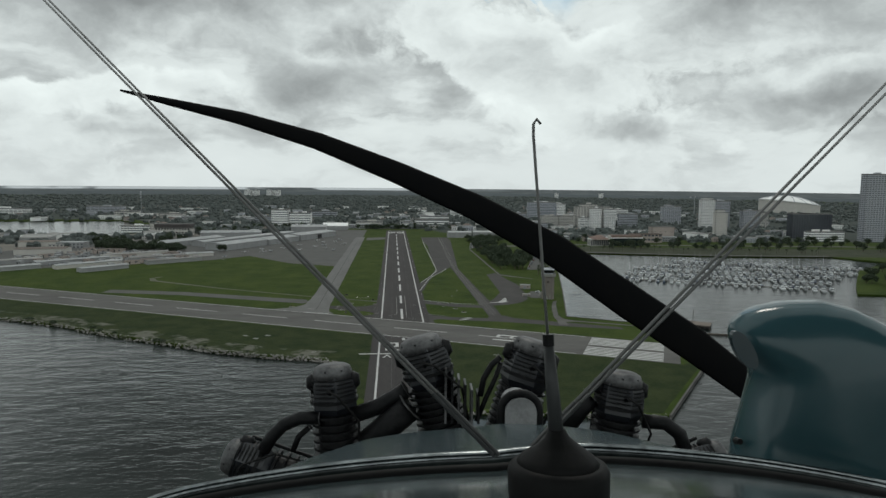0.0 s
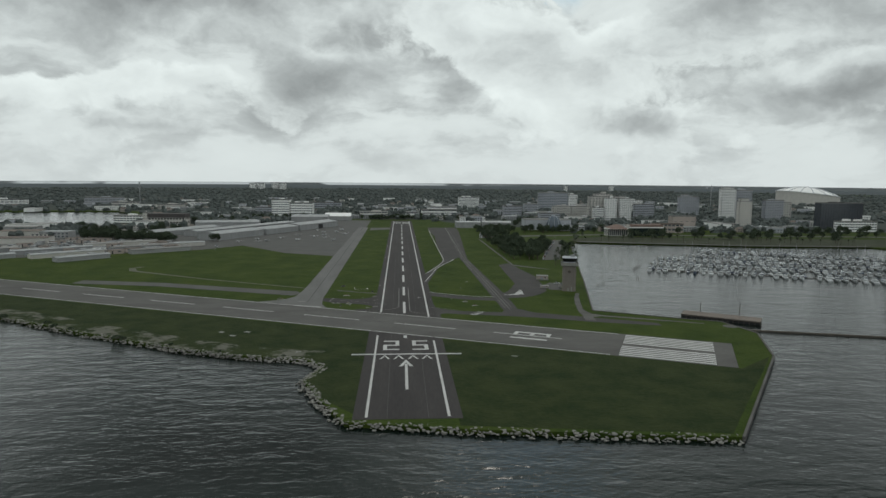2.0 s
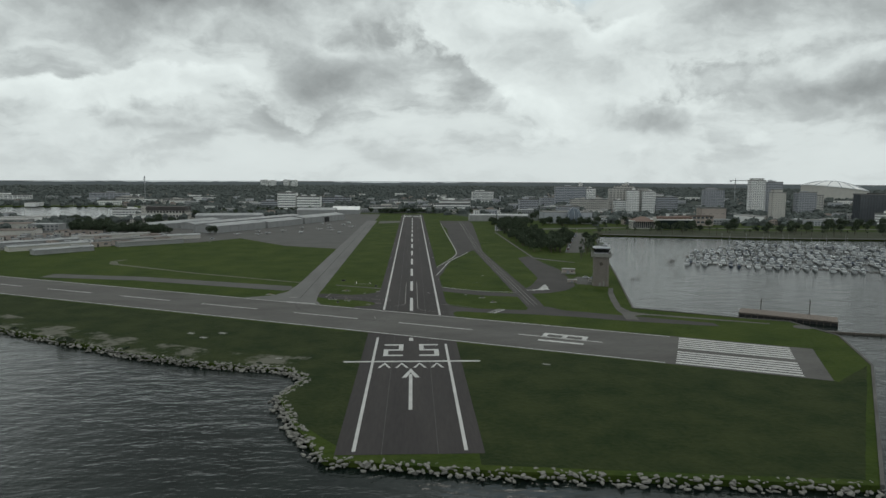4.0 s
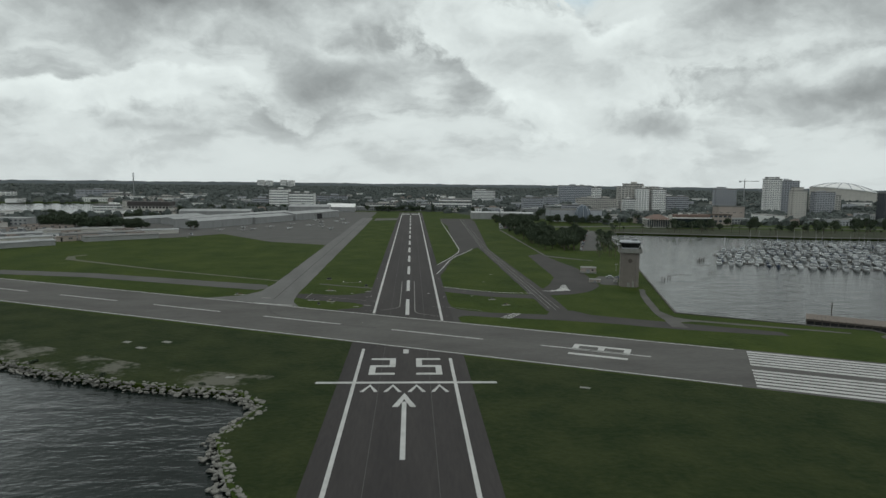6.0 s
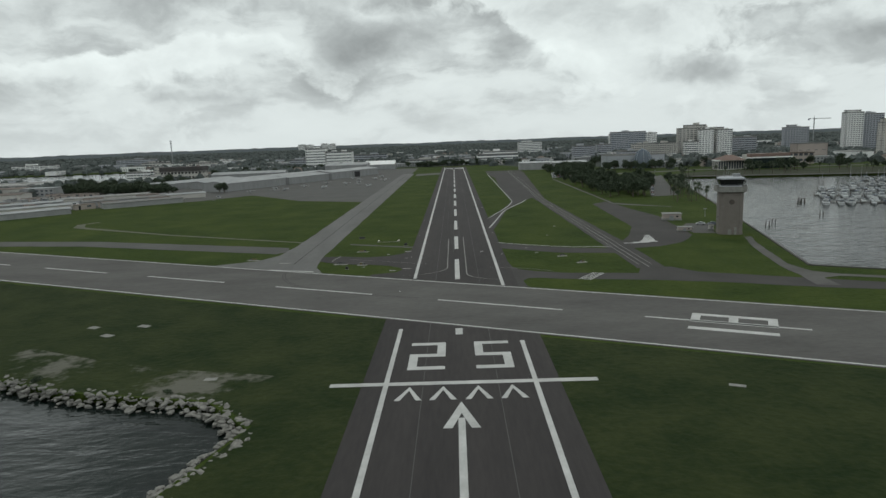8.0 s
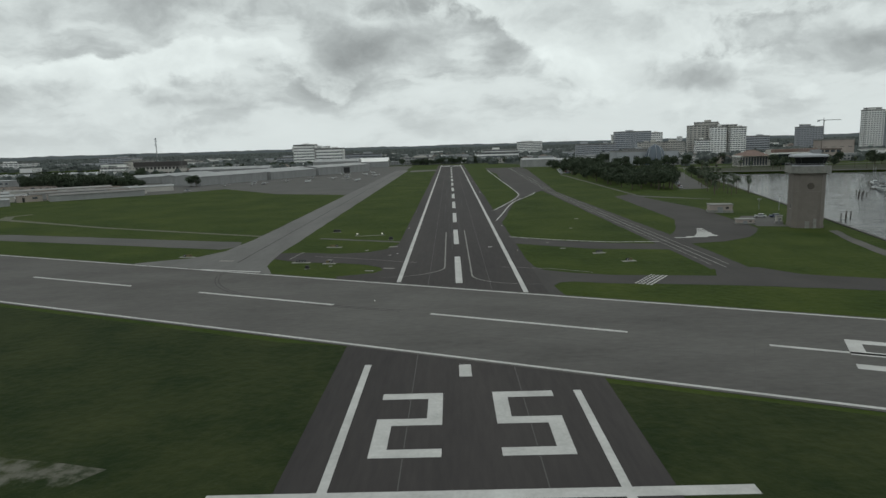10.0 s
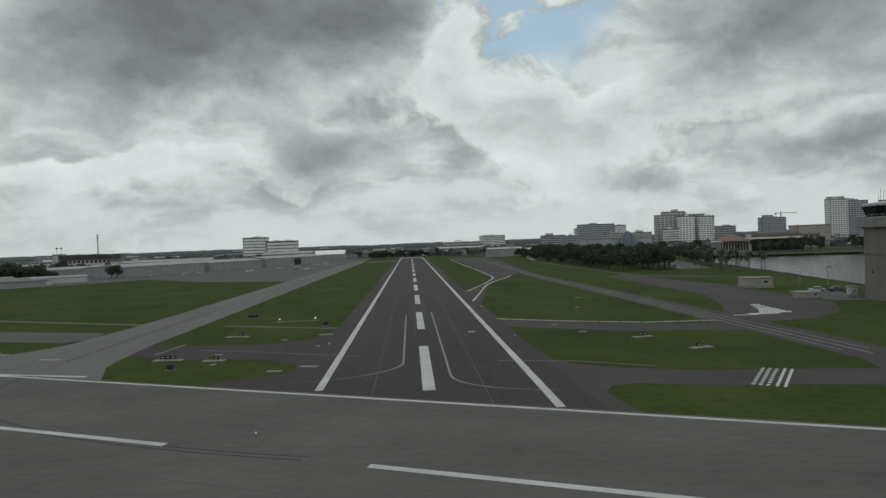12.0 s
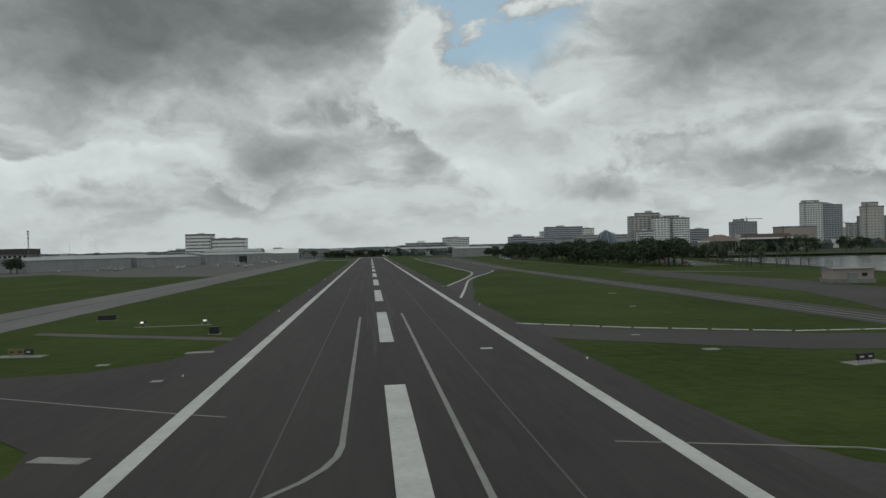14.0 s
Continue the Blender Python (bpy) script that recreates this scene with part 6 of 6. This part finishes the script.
rest = Shape()
n_near = 0
s = 0.0
while s < total:
    x, y, nx, ny = along(s)
    near = -130 < x < -20 and y > -172
    for _ in range(6 if near else 4):
        d = rng.uniform(-1.6, 2.4)
        size = rng.uniform(0.3, 1.0)
        px, py, pz = x + nx * d + rng.uniform(-1, 1), y + ny * d + rng.uniform(-1, 1), -0.35 - max(0, d) * 0.55 + rng.uniform(-0.1, 0.35)
        if near and n_near < 300:
            ob = part("rock", ROCKS[rng.randrange(6)], ROCK, riprap)
            ob.matrix_basis = pose(px, py, pz, rng.uniform(-20, 20), rng.uniform(-20, 20), rng.uniform(0, 360)) @ Matrix.Diagonal((size, size, size * 0.8, 1))
            n_near += 1
        else:
            me = ROCKS[rng.randrange(6)]
            m = pose(px, py, pz, rng.uniform(-20, 20), rng.uniform(-20, 20), rng.uniform(0, 360)) @ Matrix.Diagonal((size, size, size * 0.8, 1))
            rest.add([m @ v.co for v in me.vertices], [tuple(p.vertices) for p in me.polygons])
    s += 1.15 if near else 1.6
part("far_rocks", rest, ROCK, riprap, kind="stuff")

# scrub behind the rocks
bush = root("shrub", 0, 0, 0, 0, "low dark shrub on the rocky shore", "shrub", "shore shrubs")
part("stem", Shape().tube([(0, 0, -0.2), (0, 0, 0.5)], 0.08, 5), BARK, bush)
part("foliage", leaf_cloud(random.Random(3), [(0, 0, 0.7, 1.6, 0.8), (1.2, 0.2, 0.5, 1.2, 0.6), (-1.3, 0, 0.5, 1.1, 0.6)], 220, 0.32), LEAF, bush)
bush.matrix_basis = pose(-205, -24, 0)
for x, y, k in ((-238, -8, 1.5), (-196, -34, 1.2), (-150, -62, 1.3), (-146, -64, 1.0), (-184, -40, 0.9), (-260, 4, 1.4), (-300, 20, 1.4), (-58, -99, 0.6), (-90, -90, 0.7), (-118, -76, 0.8)):
    b = copy_thing(bush, pose(x, y, -0.1, 0, 0, x * 7))
    b.scale = (k, k, k)

# ---- the biplane's nose, where it flies as the view begins ----
# Darkened teal: part of the overhead wing's shade is in this colour.
TEAL = surf("teal_enamel", (0.040, 0.094, 0.108), (0.030, 0.076, 0.090), big=0.5, fine=0.08, rough=0.17, bump=0.01, local=True)
# Worn teal for the cowling; also stands for shade in the scoop's mouth.
TEALDARK = surf("weathered_teal_enamel", (0.040, 0.066, 0.075), (0.026, 0.045, 0.052), big=0.25, fine=0.05, rough=0.2, bump=0.02, local=True)
COVER = surf("glossy_grey_teal_enamel", (0.105, 0.135, 0.140), (0.060, 0.082, 0.088), big=0.12, fine=0.04, rough=0.10, bump=0.02, local=True)
CHROME = surf("polished_trim", (0.36, 0.39, 0.395), (0.08, 0.09, 0.094), big=0.05, fine=0.015, rough=0.2, metal=1.0, bump=0.02, local=True)
RUBBER = surf("black_rubber", (0.008, 0.008, 0.008), (0.014, 0.014, 0.014), big=0.05, fine=0.01, rough=0.6, bump=0.1, spec=0.15, local=True)
# Oily black; the engine's shaded, backlit look is in the tone too.
GRIME = surf("oily_black_metal", (0.004, 0.0045, 0.005), (0.014, 0.014, 0.015), big=0.08, fine=0.02, rough=0.42, metal=0.0, spec=0.16, bump=0.3, local=True)
PALECAST = surf("pale_cast_aluminium", (0.36, 0.365, 0.37), (0.17, 0.172, 0.175), big=0.06, fine=0.012, rough=0.45, metal=0.3, bump=0.15, local=True)
GLOSSBLACK = surf("glossy_black_casting", (0.010, 0.012, 0.016), (0.022, 0.024, 0.028), big=0.06, fine=0.015, rough=0.28, spec=0.5, bump=0.15, local=True)
HEADTOP = surf("grey_cast_metal", (0.15, 0.15, 0.152), (0.022, 0.022, 0.023), big=0.05, fine=0.012, rough=0.5, metal=0.3, bump=0.2, local=True)
WIRE = surf("galvanised_wire", (0.20, 0.20, 0.195), (0.16, 0.16, 0.155), big=0.2, fine=0.05, rough=0.5, metal=0.4, bump=0.0, local=True)
DULL = surf("dull_grey_tube", (0.05, 0.053, 0.054), (0.03, 0.032, 0.033), big=0.03, fine=0.006, rough=0.5, bump=0.1, local=True)
BLADE = surf("dark_varnished_wood", (0.003, 0.0035, 0.004), (0.005, 0.005, 0.005), big=0.3, fine=0.04, rough=0.7, spec=0.04, bump=0.03, local=True)

biplane = tagged(new("biplane"), "teal biplane nose with a black radial engine in flight", "aircraft")
biplane.matrix_basis = pose(-6.91, -459.83, 97.31, -5.805, 0, -4.494)


def cowl_height(x, y):
    """The cowling's skin: highest along its middle, falling away to the sides and forwards."""
    c = 0.125 + (y - 0.75) * 0.05
    return -0.0525 - 0.010 * min(1.0, max(0.0, (0.16 - x) / 0.10)) - 0.258 * y + 0.045 * max(0.0, y - 0.8) - 0.25 * (x - c) ** 2 - 1.1 * max(0.0, abs(x - c) - 0.42) ** 2


def cowl_skin(y0, y1, half, drop, n=36, rows=6):
    s, top = Shape(), []
    for j in range(rows + 1):
        y = y0 + (y1 - y0) * j / rows
        h = half(y)
        top.append([(0.125 + h * (2 * i / n - 1), y, cowl_height(0.125 + h * (2 * i / n - 1), y) - drop) for i in range(n + 1)])
    low = [[(x, y, z - 0.004) for x, y, z in r] for r in top]
    m = n + 1
    p = [q for r in top for q in r] + [q for r in low for q in r]
    k = m * (rows + 1)
    f = [(j * m + i, j * m + i + 1, (j + 1) * m + i + 1, (j + 1) * m + i) for j in range(rows) for i in range(n)]
    f += [tuple(k + v for v in reversed(q)) for q in list(f)]
    f += [(i, i + k, i + 1 + k, i + 1) for i in range(n)] + [(rows * m + i, rows * m + i + 1, rows * m + i + 1 + k, rows * m + i + k) for i in range(n)]
    return s.add(p, f)


part("tank_cover", cowl_skin(0.30, 0.742, lambda y: 0.62, 0.0), COVER, biplane, "glossy grey-teal cover", smooth=True)
part("front_cowling", cowl_skin(0.79, 1.75, lambda y: 0.62 - 0.30 * max(0, y - 0.8) / 0.95, 0.012), TEALDARK, biplane, "weathered teal cowling", smooth=True)
lip = [(0.125 + 0.62 * (2 * i / 40 - 1), 0.785) for i in range(41)]
part("trim_strip", Shape().tube([(x, y, cowl_height(x, y) + 0.013) for x, y in lip], 0.0085, 8), CHROME, biplane, "polished metal edge strip", smooth=True)
# This black tube stands in for the trim's shadow line.
part("rubber_seal", Shape().tube([(x, 0.738, cowl_height(x, 0.738) + 0.001) for x, y in lip], 0.0075, 8), RUBBER, biplane, "black line under the trim, its shadow as a solid strip", smooth=True)
for x in (-0.06, 0.21, 0.36):
    part("fastener", Shape().tube([(x, 0.85, cowl_height(x, 0.85) - 0.014), (x, 0.85, cowl_height(x, 0.85) - 0.009)], 0.006, 8), CHROME, biplane)

# fuel cap with its float wire
cap = part("fuel_cap", Shape().tube([(0.0704, 0.385, -0.1561), (0.0703, 0.385, -0.1443), (0.0702, 0.385, -0.1314), (0.0701, 0.385, -0.1281), (0.0701, 0.385, -0.1267)], [0.0285, 0.0300, 0.0303, 0.0285, 0.026], 28), RUBBER, biplane, "black fuel cap with a rubber boot", smooth=True)
part("boot", Shape().tube([(0.0698, 0.385, -0.1281), (0.0698, 0.385, -0.1227), (0.0697, 0.385, -0.1173), (0.0693, 0.385, -0.1122), (0.0689, 0.385, -0.1071)], [0.0260, 0.0215, 0.0135, 0.0075, 0.0050], 20), RUBBER, cap, smooth=True)
part("gauge_tube", Shape().tube([(0.0690, 0.385, -0.1122), (0.0663, 0.385, -0.0835), (0.0634, 0.385, -0.0538)], [0.0046, 0.0040, 0.0030], 12), DULL, cap, "grey metal tube", smooth=True)
part("tube_collar", Shape().tube([(0.0637, 0.385, -0.0572), (0.0633, 0.385, -0.0504)], 0.0034, 12), GRIME, cap)
part("float_wire", Shape().tube([(0.0633, 0.385, -0.0531), (0.0603, 0.385, -0.0194), (0.0569, 0.385, 0.0245), (0.0534, 0.385, 0.0684), (0.0534, 0.385, 0.0752), (0.0553, 0.385, 0.0782), (0.0577, 0.385, 0.0752)], 0.0009, 8), WIRE, cap, "thin bent float wire", smooth=True)

# bracing wires, a pair a side
for a, b, r in (((0.0578, 0.690, -0.2217), (-1.0650, 1.500, 0.6995), 0.0022), ((0.0620, 0.690, -0.2204), (-1.0532, 1.500, 0.6996), 0.0022), ((0.1021, 0.800, -0.2553), (1.3082, 1.600, 0.6429), 0.0027), ((0.1105, 0.800, -0.2531), (1.3113, 1.600, 0.6176), 0.0027)):
    w = part("bracing_wire", Shape().tube([a, b], r, 8), WIRE, biplane, "taut streamlined bracing wire", smooth=True)
    part("wire_end", Shape().tube([a, Vector(a) * 0.94 + Vector(b) * 0.06], r * 1.25, 8), DULL, w)


# teal scoop standing on the cowling: a hood that bends over to one side; each section runs from its inner to its outer edge
def scoop():
    rows = ((0.422, -0.315, 0.618, -0.337, 0.075), (0.426, -0.278, 0.626, -0.284, 0.076), (0.437, -0.237, 0.638, -0.231, 0.077), (0.444, -0.209, 0.649, -0.195, 0.078),
            (0.450, -0.187, 0.656, -0.163, 0.078), (0.451, -0.173, 0.652, -0.134, 0.077), (0.447, -0.163, 0.636, -0.114, 0.075), (0.440, -0.155, 0.607, -0.093, 0.071),
            (0.431, -0.146, 0.571, -0.076, 0.064), (0.423, -0.137, 0.530, -0.067, 0.055), (0.417, -0.128, 0.486, -0.070, 0.044), (0.414, -0.118, 0.450, -0.078, 0.030),
            (0.412, -0.108, 0.427, -0.089, 0.014))
    rings = []
    for ax, az, bx, bz, deep in rows:
        ring = []
        for i in range(32):
            t = 2 * math.pi * i / 32
            c, q = math.copysign(abs(math.cos(t)) ** 0.78, math.cos(t)), math.copysign(abs(math.sin(t)) ** 0.62, math.sin(t))
            ring.append(((ax + bx) / 2 + (bx - ax) / 2 * c, 0.92 + deep * q, (az + bz) / 2 + (bz - az) / 2 * c))
        rings.append(ring)
    return Shape().rings(rings)


body = part("air_scoop", scoop(), TEAL, biplane, "glossy teal sheet-metal scoop", smooth=True)
# Flat disc for the scoop's opening; the shade inside is its darker teal.
turns = [2 * math.pi * k / 28 for k in range(28)]
lip = [(0.4060 + 0.0146 * math.cos(a) + -0.0102 * math.sin(a), 0.862, -0.1316 + -0.0248 * math.cos(a) + -0.0058 * math.sin(a)) for a in turns]
part("scoop_mouth", Shape().rings([[(x, y + k, z) for x, y, z in lip] for k in (0.0, 0.01)]), TEALDARK, body, "dark teal disc for the scoop's mouth, shade in its colour")
for q in ((0.4270, 0.930, -0.0980), (0.4193, 0.915, -0.2683), (0.5418, 0.895, -0.3106)):
    part("screw", Shape().tube([q, Vector(q) + Vector((0, -0.012, 0.002))], [0.0055, 0.004], 10), GRIME, body)


# radial engine
def cylinder_unit(base, head, width, fins):
    base, head = Vector(base), Vector(head)
    ax = (head - base)
    ln = ax.length
    ax.normalize()
    path, radii = [], []
    for k in range(fins):
        u = 0.62 * k / fins
        for du, r in ((0, 0.40), (0.3, 0.40), (0.32, 0.52), (0.62, 0.52), (0.64, 0.40)):
            path.append(base + ax * ln * (u + 0.62 * du / fins))
            radii.append(width * r)
    c = part("engine_cylinder", Shape().tube(path, radii, 18, True), GRIME, biplane, "black finned engine cylinder")
    q = base + ax * ln * 0.60
    part("cylinder_head", Shape().tube([q, base + ax * ln * 0.66, base + ax * ln * 0.86, base + ax * ln * 0.95, head], [width * 0.44, width * 0.54, width * 0.52, width * 0.44, width * 0.34], 6), GLOSSBLACK, c, "angular glossy cylinder head")
    cap = part("head_cap", Shape().tube([base + ax * ln * 0.90, base + ax * ln * 0.96, head + ax * width * 0.02, head + ax * width * 0.07], [width * 0.46, width * 0.45, width * 0.40, width * 0.30], 16), HEADTOP, c, "worn grey cast head cap", smooth=True)
    side, front = Vector((ax.z, 0, -ax.x)).normalized(), Vector((0, -1, 0))
    for k in range(7):
        a = 2 * math.pi * k / 7
        o = base + ax * ln * 0.95 + (side * math.cos(a) + front * math.sin(a)) * width * 0.39
        part("bolt", Shape().tube([o, o + ax * width * 0.10], width * 0.04, 6), GRIME, cap)
    part("flange", Shape().tube([base + ax * ln * 0.70, base + ax * ln * 0.73], width * 0.54, 18), GRIME, c)
    for k in range(5):
        u = 0.76 + 0.035 * k
        part("head_fin", Shape().tube([base + ax * ln * u, base + ax * ln * (u + 0.012)], width * (0.53 - 0.01 * k), 16), GRIME, c)
    for sg in (-1, 1):
        o = base + ax * ln * 0.88 + side * sg * width * 0.42
        part("rocker_box", Shape().tube([o - ax * width * 0.16, o - ax * width * 0.1 + side * sg * width * 0.03, o + ax * width * 0.10 + side * sg * width * 0.03, o + ax * width * 0.16], [width * 0.10, width * 0.16, width * 0.15, width * 0.07], 10), GRIME, c, smooth=True)
        rod = base + side * sg * width * 0.34 + Vector((0, 0.11, 0))
        part("pushrod_tube", Shape().tube([rod, rod + ax * ln * 0.9], width * 0.05, 7), GRIME, c)
    lead = base + ax * ln * 0.8 + front * width * 0.45
    part("spark_plug", Shape().tube([lead, lead + front * width * 0.22 + ax * width * 0.1], width * 0.045, 8), GRIME, c)
    part("plug_lead", Shape().tube([lead + front * width * 0.2 + ax * width * 0.1, lead + front * width * 0.3 + side * width * 0.2, lead + front * width * 0.1 + side * width * 0.6 - ax * width * 0.6, base + side * width * 0.5], width * 0.028, 6), RUBBER, c)
    return c


cylinder_unit((-0.3772, 2.400, -0.8618), (-0.4088, 2.400, -0.4446), 0.165, 9)
cylinder_unit((0.0337, 2.400, -0.7565), (-0.0843, 2.400, -0.3392), 0.180, 11)
cylinder_unit((0.2345, 2.450, -0.7722), (0.3528, 2.450, -0.3549), 0.180, 11)
cylinder_unit((0.6237, 2.400, -0.8618), (0.6722, 2.400, -0.4615), 0.170, 10)
cylinder_unit((-0.3877, 2.400, -0.9082), (-0.7923, 2.400, -0.7733), 0.150, 8)
cylinder_unit((0.6869, 2.400, -0.9082), (1.0493, 2.400, -0.7565), 0.140, 8)
part("crankcase", Shape().tube([(0.1151, 2.150, -0.8759), (0.1259, 2.350, -0.9573), (0.1419, 2.650, -1.0795)], [0.26, 0.30, 0.26], 24), GRIME, biplane, "black engine crankcase", smooth=True)
for pts, r in (([(-0.6478, 2.350, -0.7407), (-0.6169, 2.350, -0.6891), (-0.5756, 2.350, -0.6478), (-0.5137, 2.350, -0.6210), (-0.4415, 2.350, -0.6210)], 0.024), ([(-0.3176, 2.380, -0.6143), (-0.2382, 2.380, -0.5872), (-0.1755, 2.380, -0.5516), (-0.1296, 2.380, -0.5203)], 0.030),
               ([(0.7439, 2.380, -0.6290), (0.8275, 2.380, -0.6352), (0.8818, 2.380, -0.6770), (0.9027, 2.380, -0.7397)], 0.026), ([(-0.5429, 2.360, -0.7438), (-0.5221, 2.360, -0.6920), (-0.4807, 2.360, -0.6547)], 0.011),
               ([(0.1373, 2.300, -0.5230), (0.1494, 2.300, -0.4624), (0.1777, 2.300, -0.4119), (0.2100, 2.300, -0.3817)], 0.011), ([(0.1263, 2.320, -0.6192), (0.1589, 2.320, -0.5377), (0.1955, 2.320, -0.4563), (0.2118, 2.320, -0.4053)], 0.009),
               ([(-0.2776, 2.360, -0.7231), (-0.1948, 2.360, -0.6506), (-0.1119, 2.360, -0.5781)], 0.05), ([(0.4551, 2.400, -0.6722), (0.5183, 2.400, -0.5879), (0.5605, 2.400, -0.5457)], 0.035)):
    pipe = part("intake_pipe", Shape().tube(pts, r, 12), GRIME, biplane, "black curved engine pipe", smooth=True)
    part("hose_clip", Shape().tube([pts[-1], Vector(pts[-1]) * 0.97 + Vector(pts[-2]) * 0.03], r * 1.25, 12), HEADTOP, pipe)
for k in range(6):
    x, top = 0.0144 + 0.0236 * k, -0.4294 - 0.0185 * k
    part("cooling_fin", Shape().box(x - 0.004, 2.30, -0.6245, x + 0.004, 2.42, top), GRIME if k % 2 else HEADTOP, biplane, "upright grey cooling fin")
can = Shape()
cx, cz = 0.2423, -0.4934
outline = [(0.048 * math.cos(math.pi * i / 12), 0.040 * math.sin(math.pi * i / 12)) for i in range(13)]
outline = [(0.048, -0.13)] + outline + [(-0.048, -0.13)]
can.rings([[(cx + x, y, cz + z) for x, z in outline] for y in (1.96, 2.0, 2.12)])
gen = part("magneto_cover", can, PALECAST, biplane, "pale rounded metal engine cover")
part("cover_band", Shape().tube([(cx + x * 1.2, 1.985, cz + z * 1.25) for x, z in outline], 0.014, 8), GRIME, gen, smooth=True)

# the upper wing the bracing wires imply, unseen, set back to shade the scoop
DOPE = surf("doped_teal_fabric", (0.045, 0.10, 0.115), (0.036, 0.084, 0.098), big=0.6, fine=0.05, rough=0.4, bump=0.02, local=True)
section = [(0.55, 0.80), (0.48, 0.86), (0.2, 0.92), (-0.3, 0.92), (-0.7, 0.86), (-0.95, 0.80), (-0.4, 0.77), (0.2, 0.77)]
part("upper_wing", Shape().rings([[(x, y, z + 0.03 * abs(x)) for y, z in section] for x in (-4.6, -2.3, 0.0, 2.3, 4.6)]), DOPE, biplane, "unseen teal fabric-covered upper wing shading the scoop", smooth=True)

# propeller blade across the view
stations = ((-1.431, 0.688, 0.005), (-1.211, 0.638, 0.018), (-0.911, 0.573, 0.030), (-0.560, 0.473, 0.040), (-0.210, 0.338, 0.050), (0.140, 0.188, 0.060), (0.490, 0.003, 0.073), (0.816, -0.218, 0.080), (1.116, -0.413, 0.080), (1.366, -0.598, 0.068), (1.591, -0.798, 0.050))          # along the blade: across, up, half width
prop = part("propeller", Shape().tube([(0.1425, 2.660, -1.0836), (0.1596, 2.980, -1.2140)], [0.16, 0.09], 20), BLADE, biplane, "dark wooden propeller hub", smooth=True)
rings, d = [], 2.85
for i, (x, z, h) in enumerate(stations):
    a = stations[max(i - 1, 0)]
    b = stations[min(i + 1, len(stations) - 1)]
    t = math.atan2(a[1] - b[1], b[0] - a[0])
    nx, nz = math.sin(t), math.cos(t)
    rings.append([Vector((x + nx * h * math.cos(k), d + 0.012 * math.sin(k) + 0.4 * h * math.cos(k), z + nz * h * math.cos(k))) for k in [2 * math.pi * j / 12 for j in range(12)]])
part("blade", Shape().rings(rings), BLADE, prop, "long dark propeller blade", smooth=True)
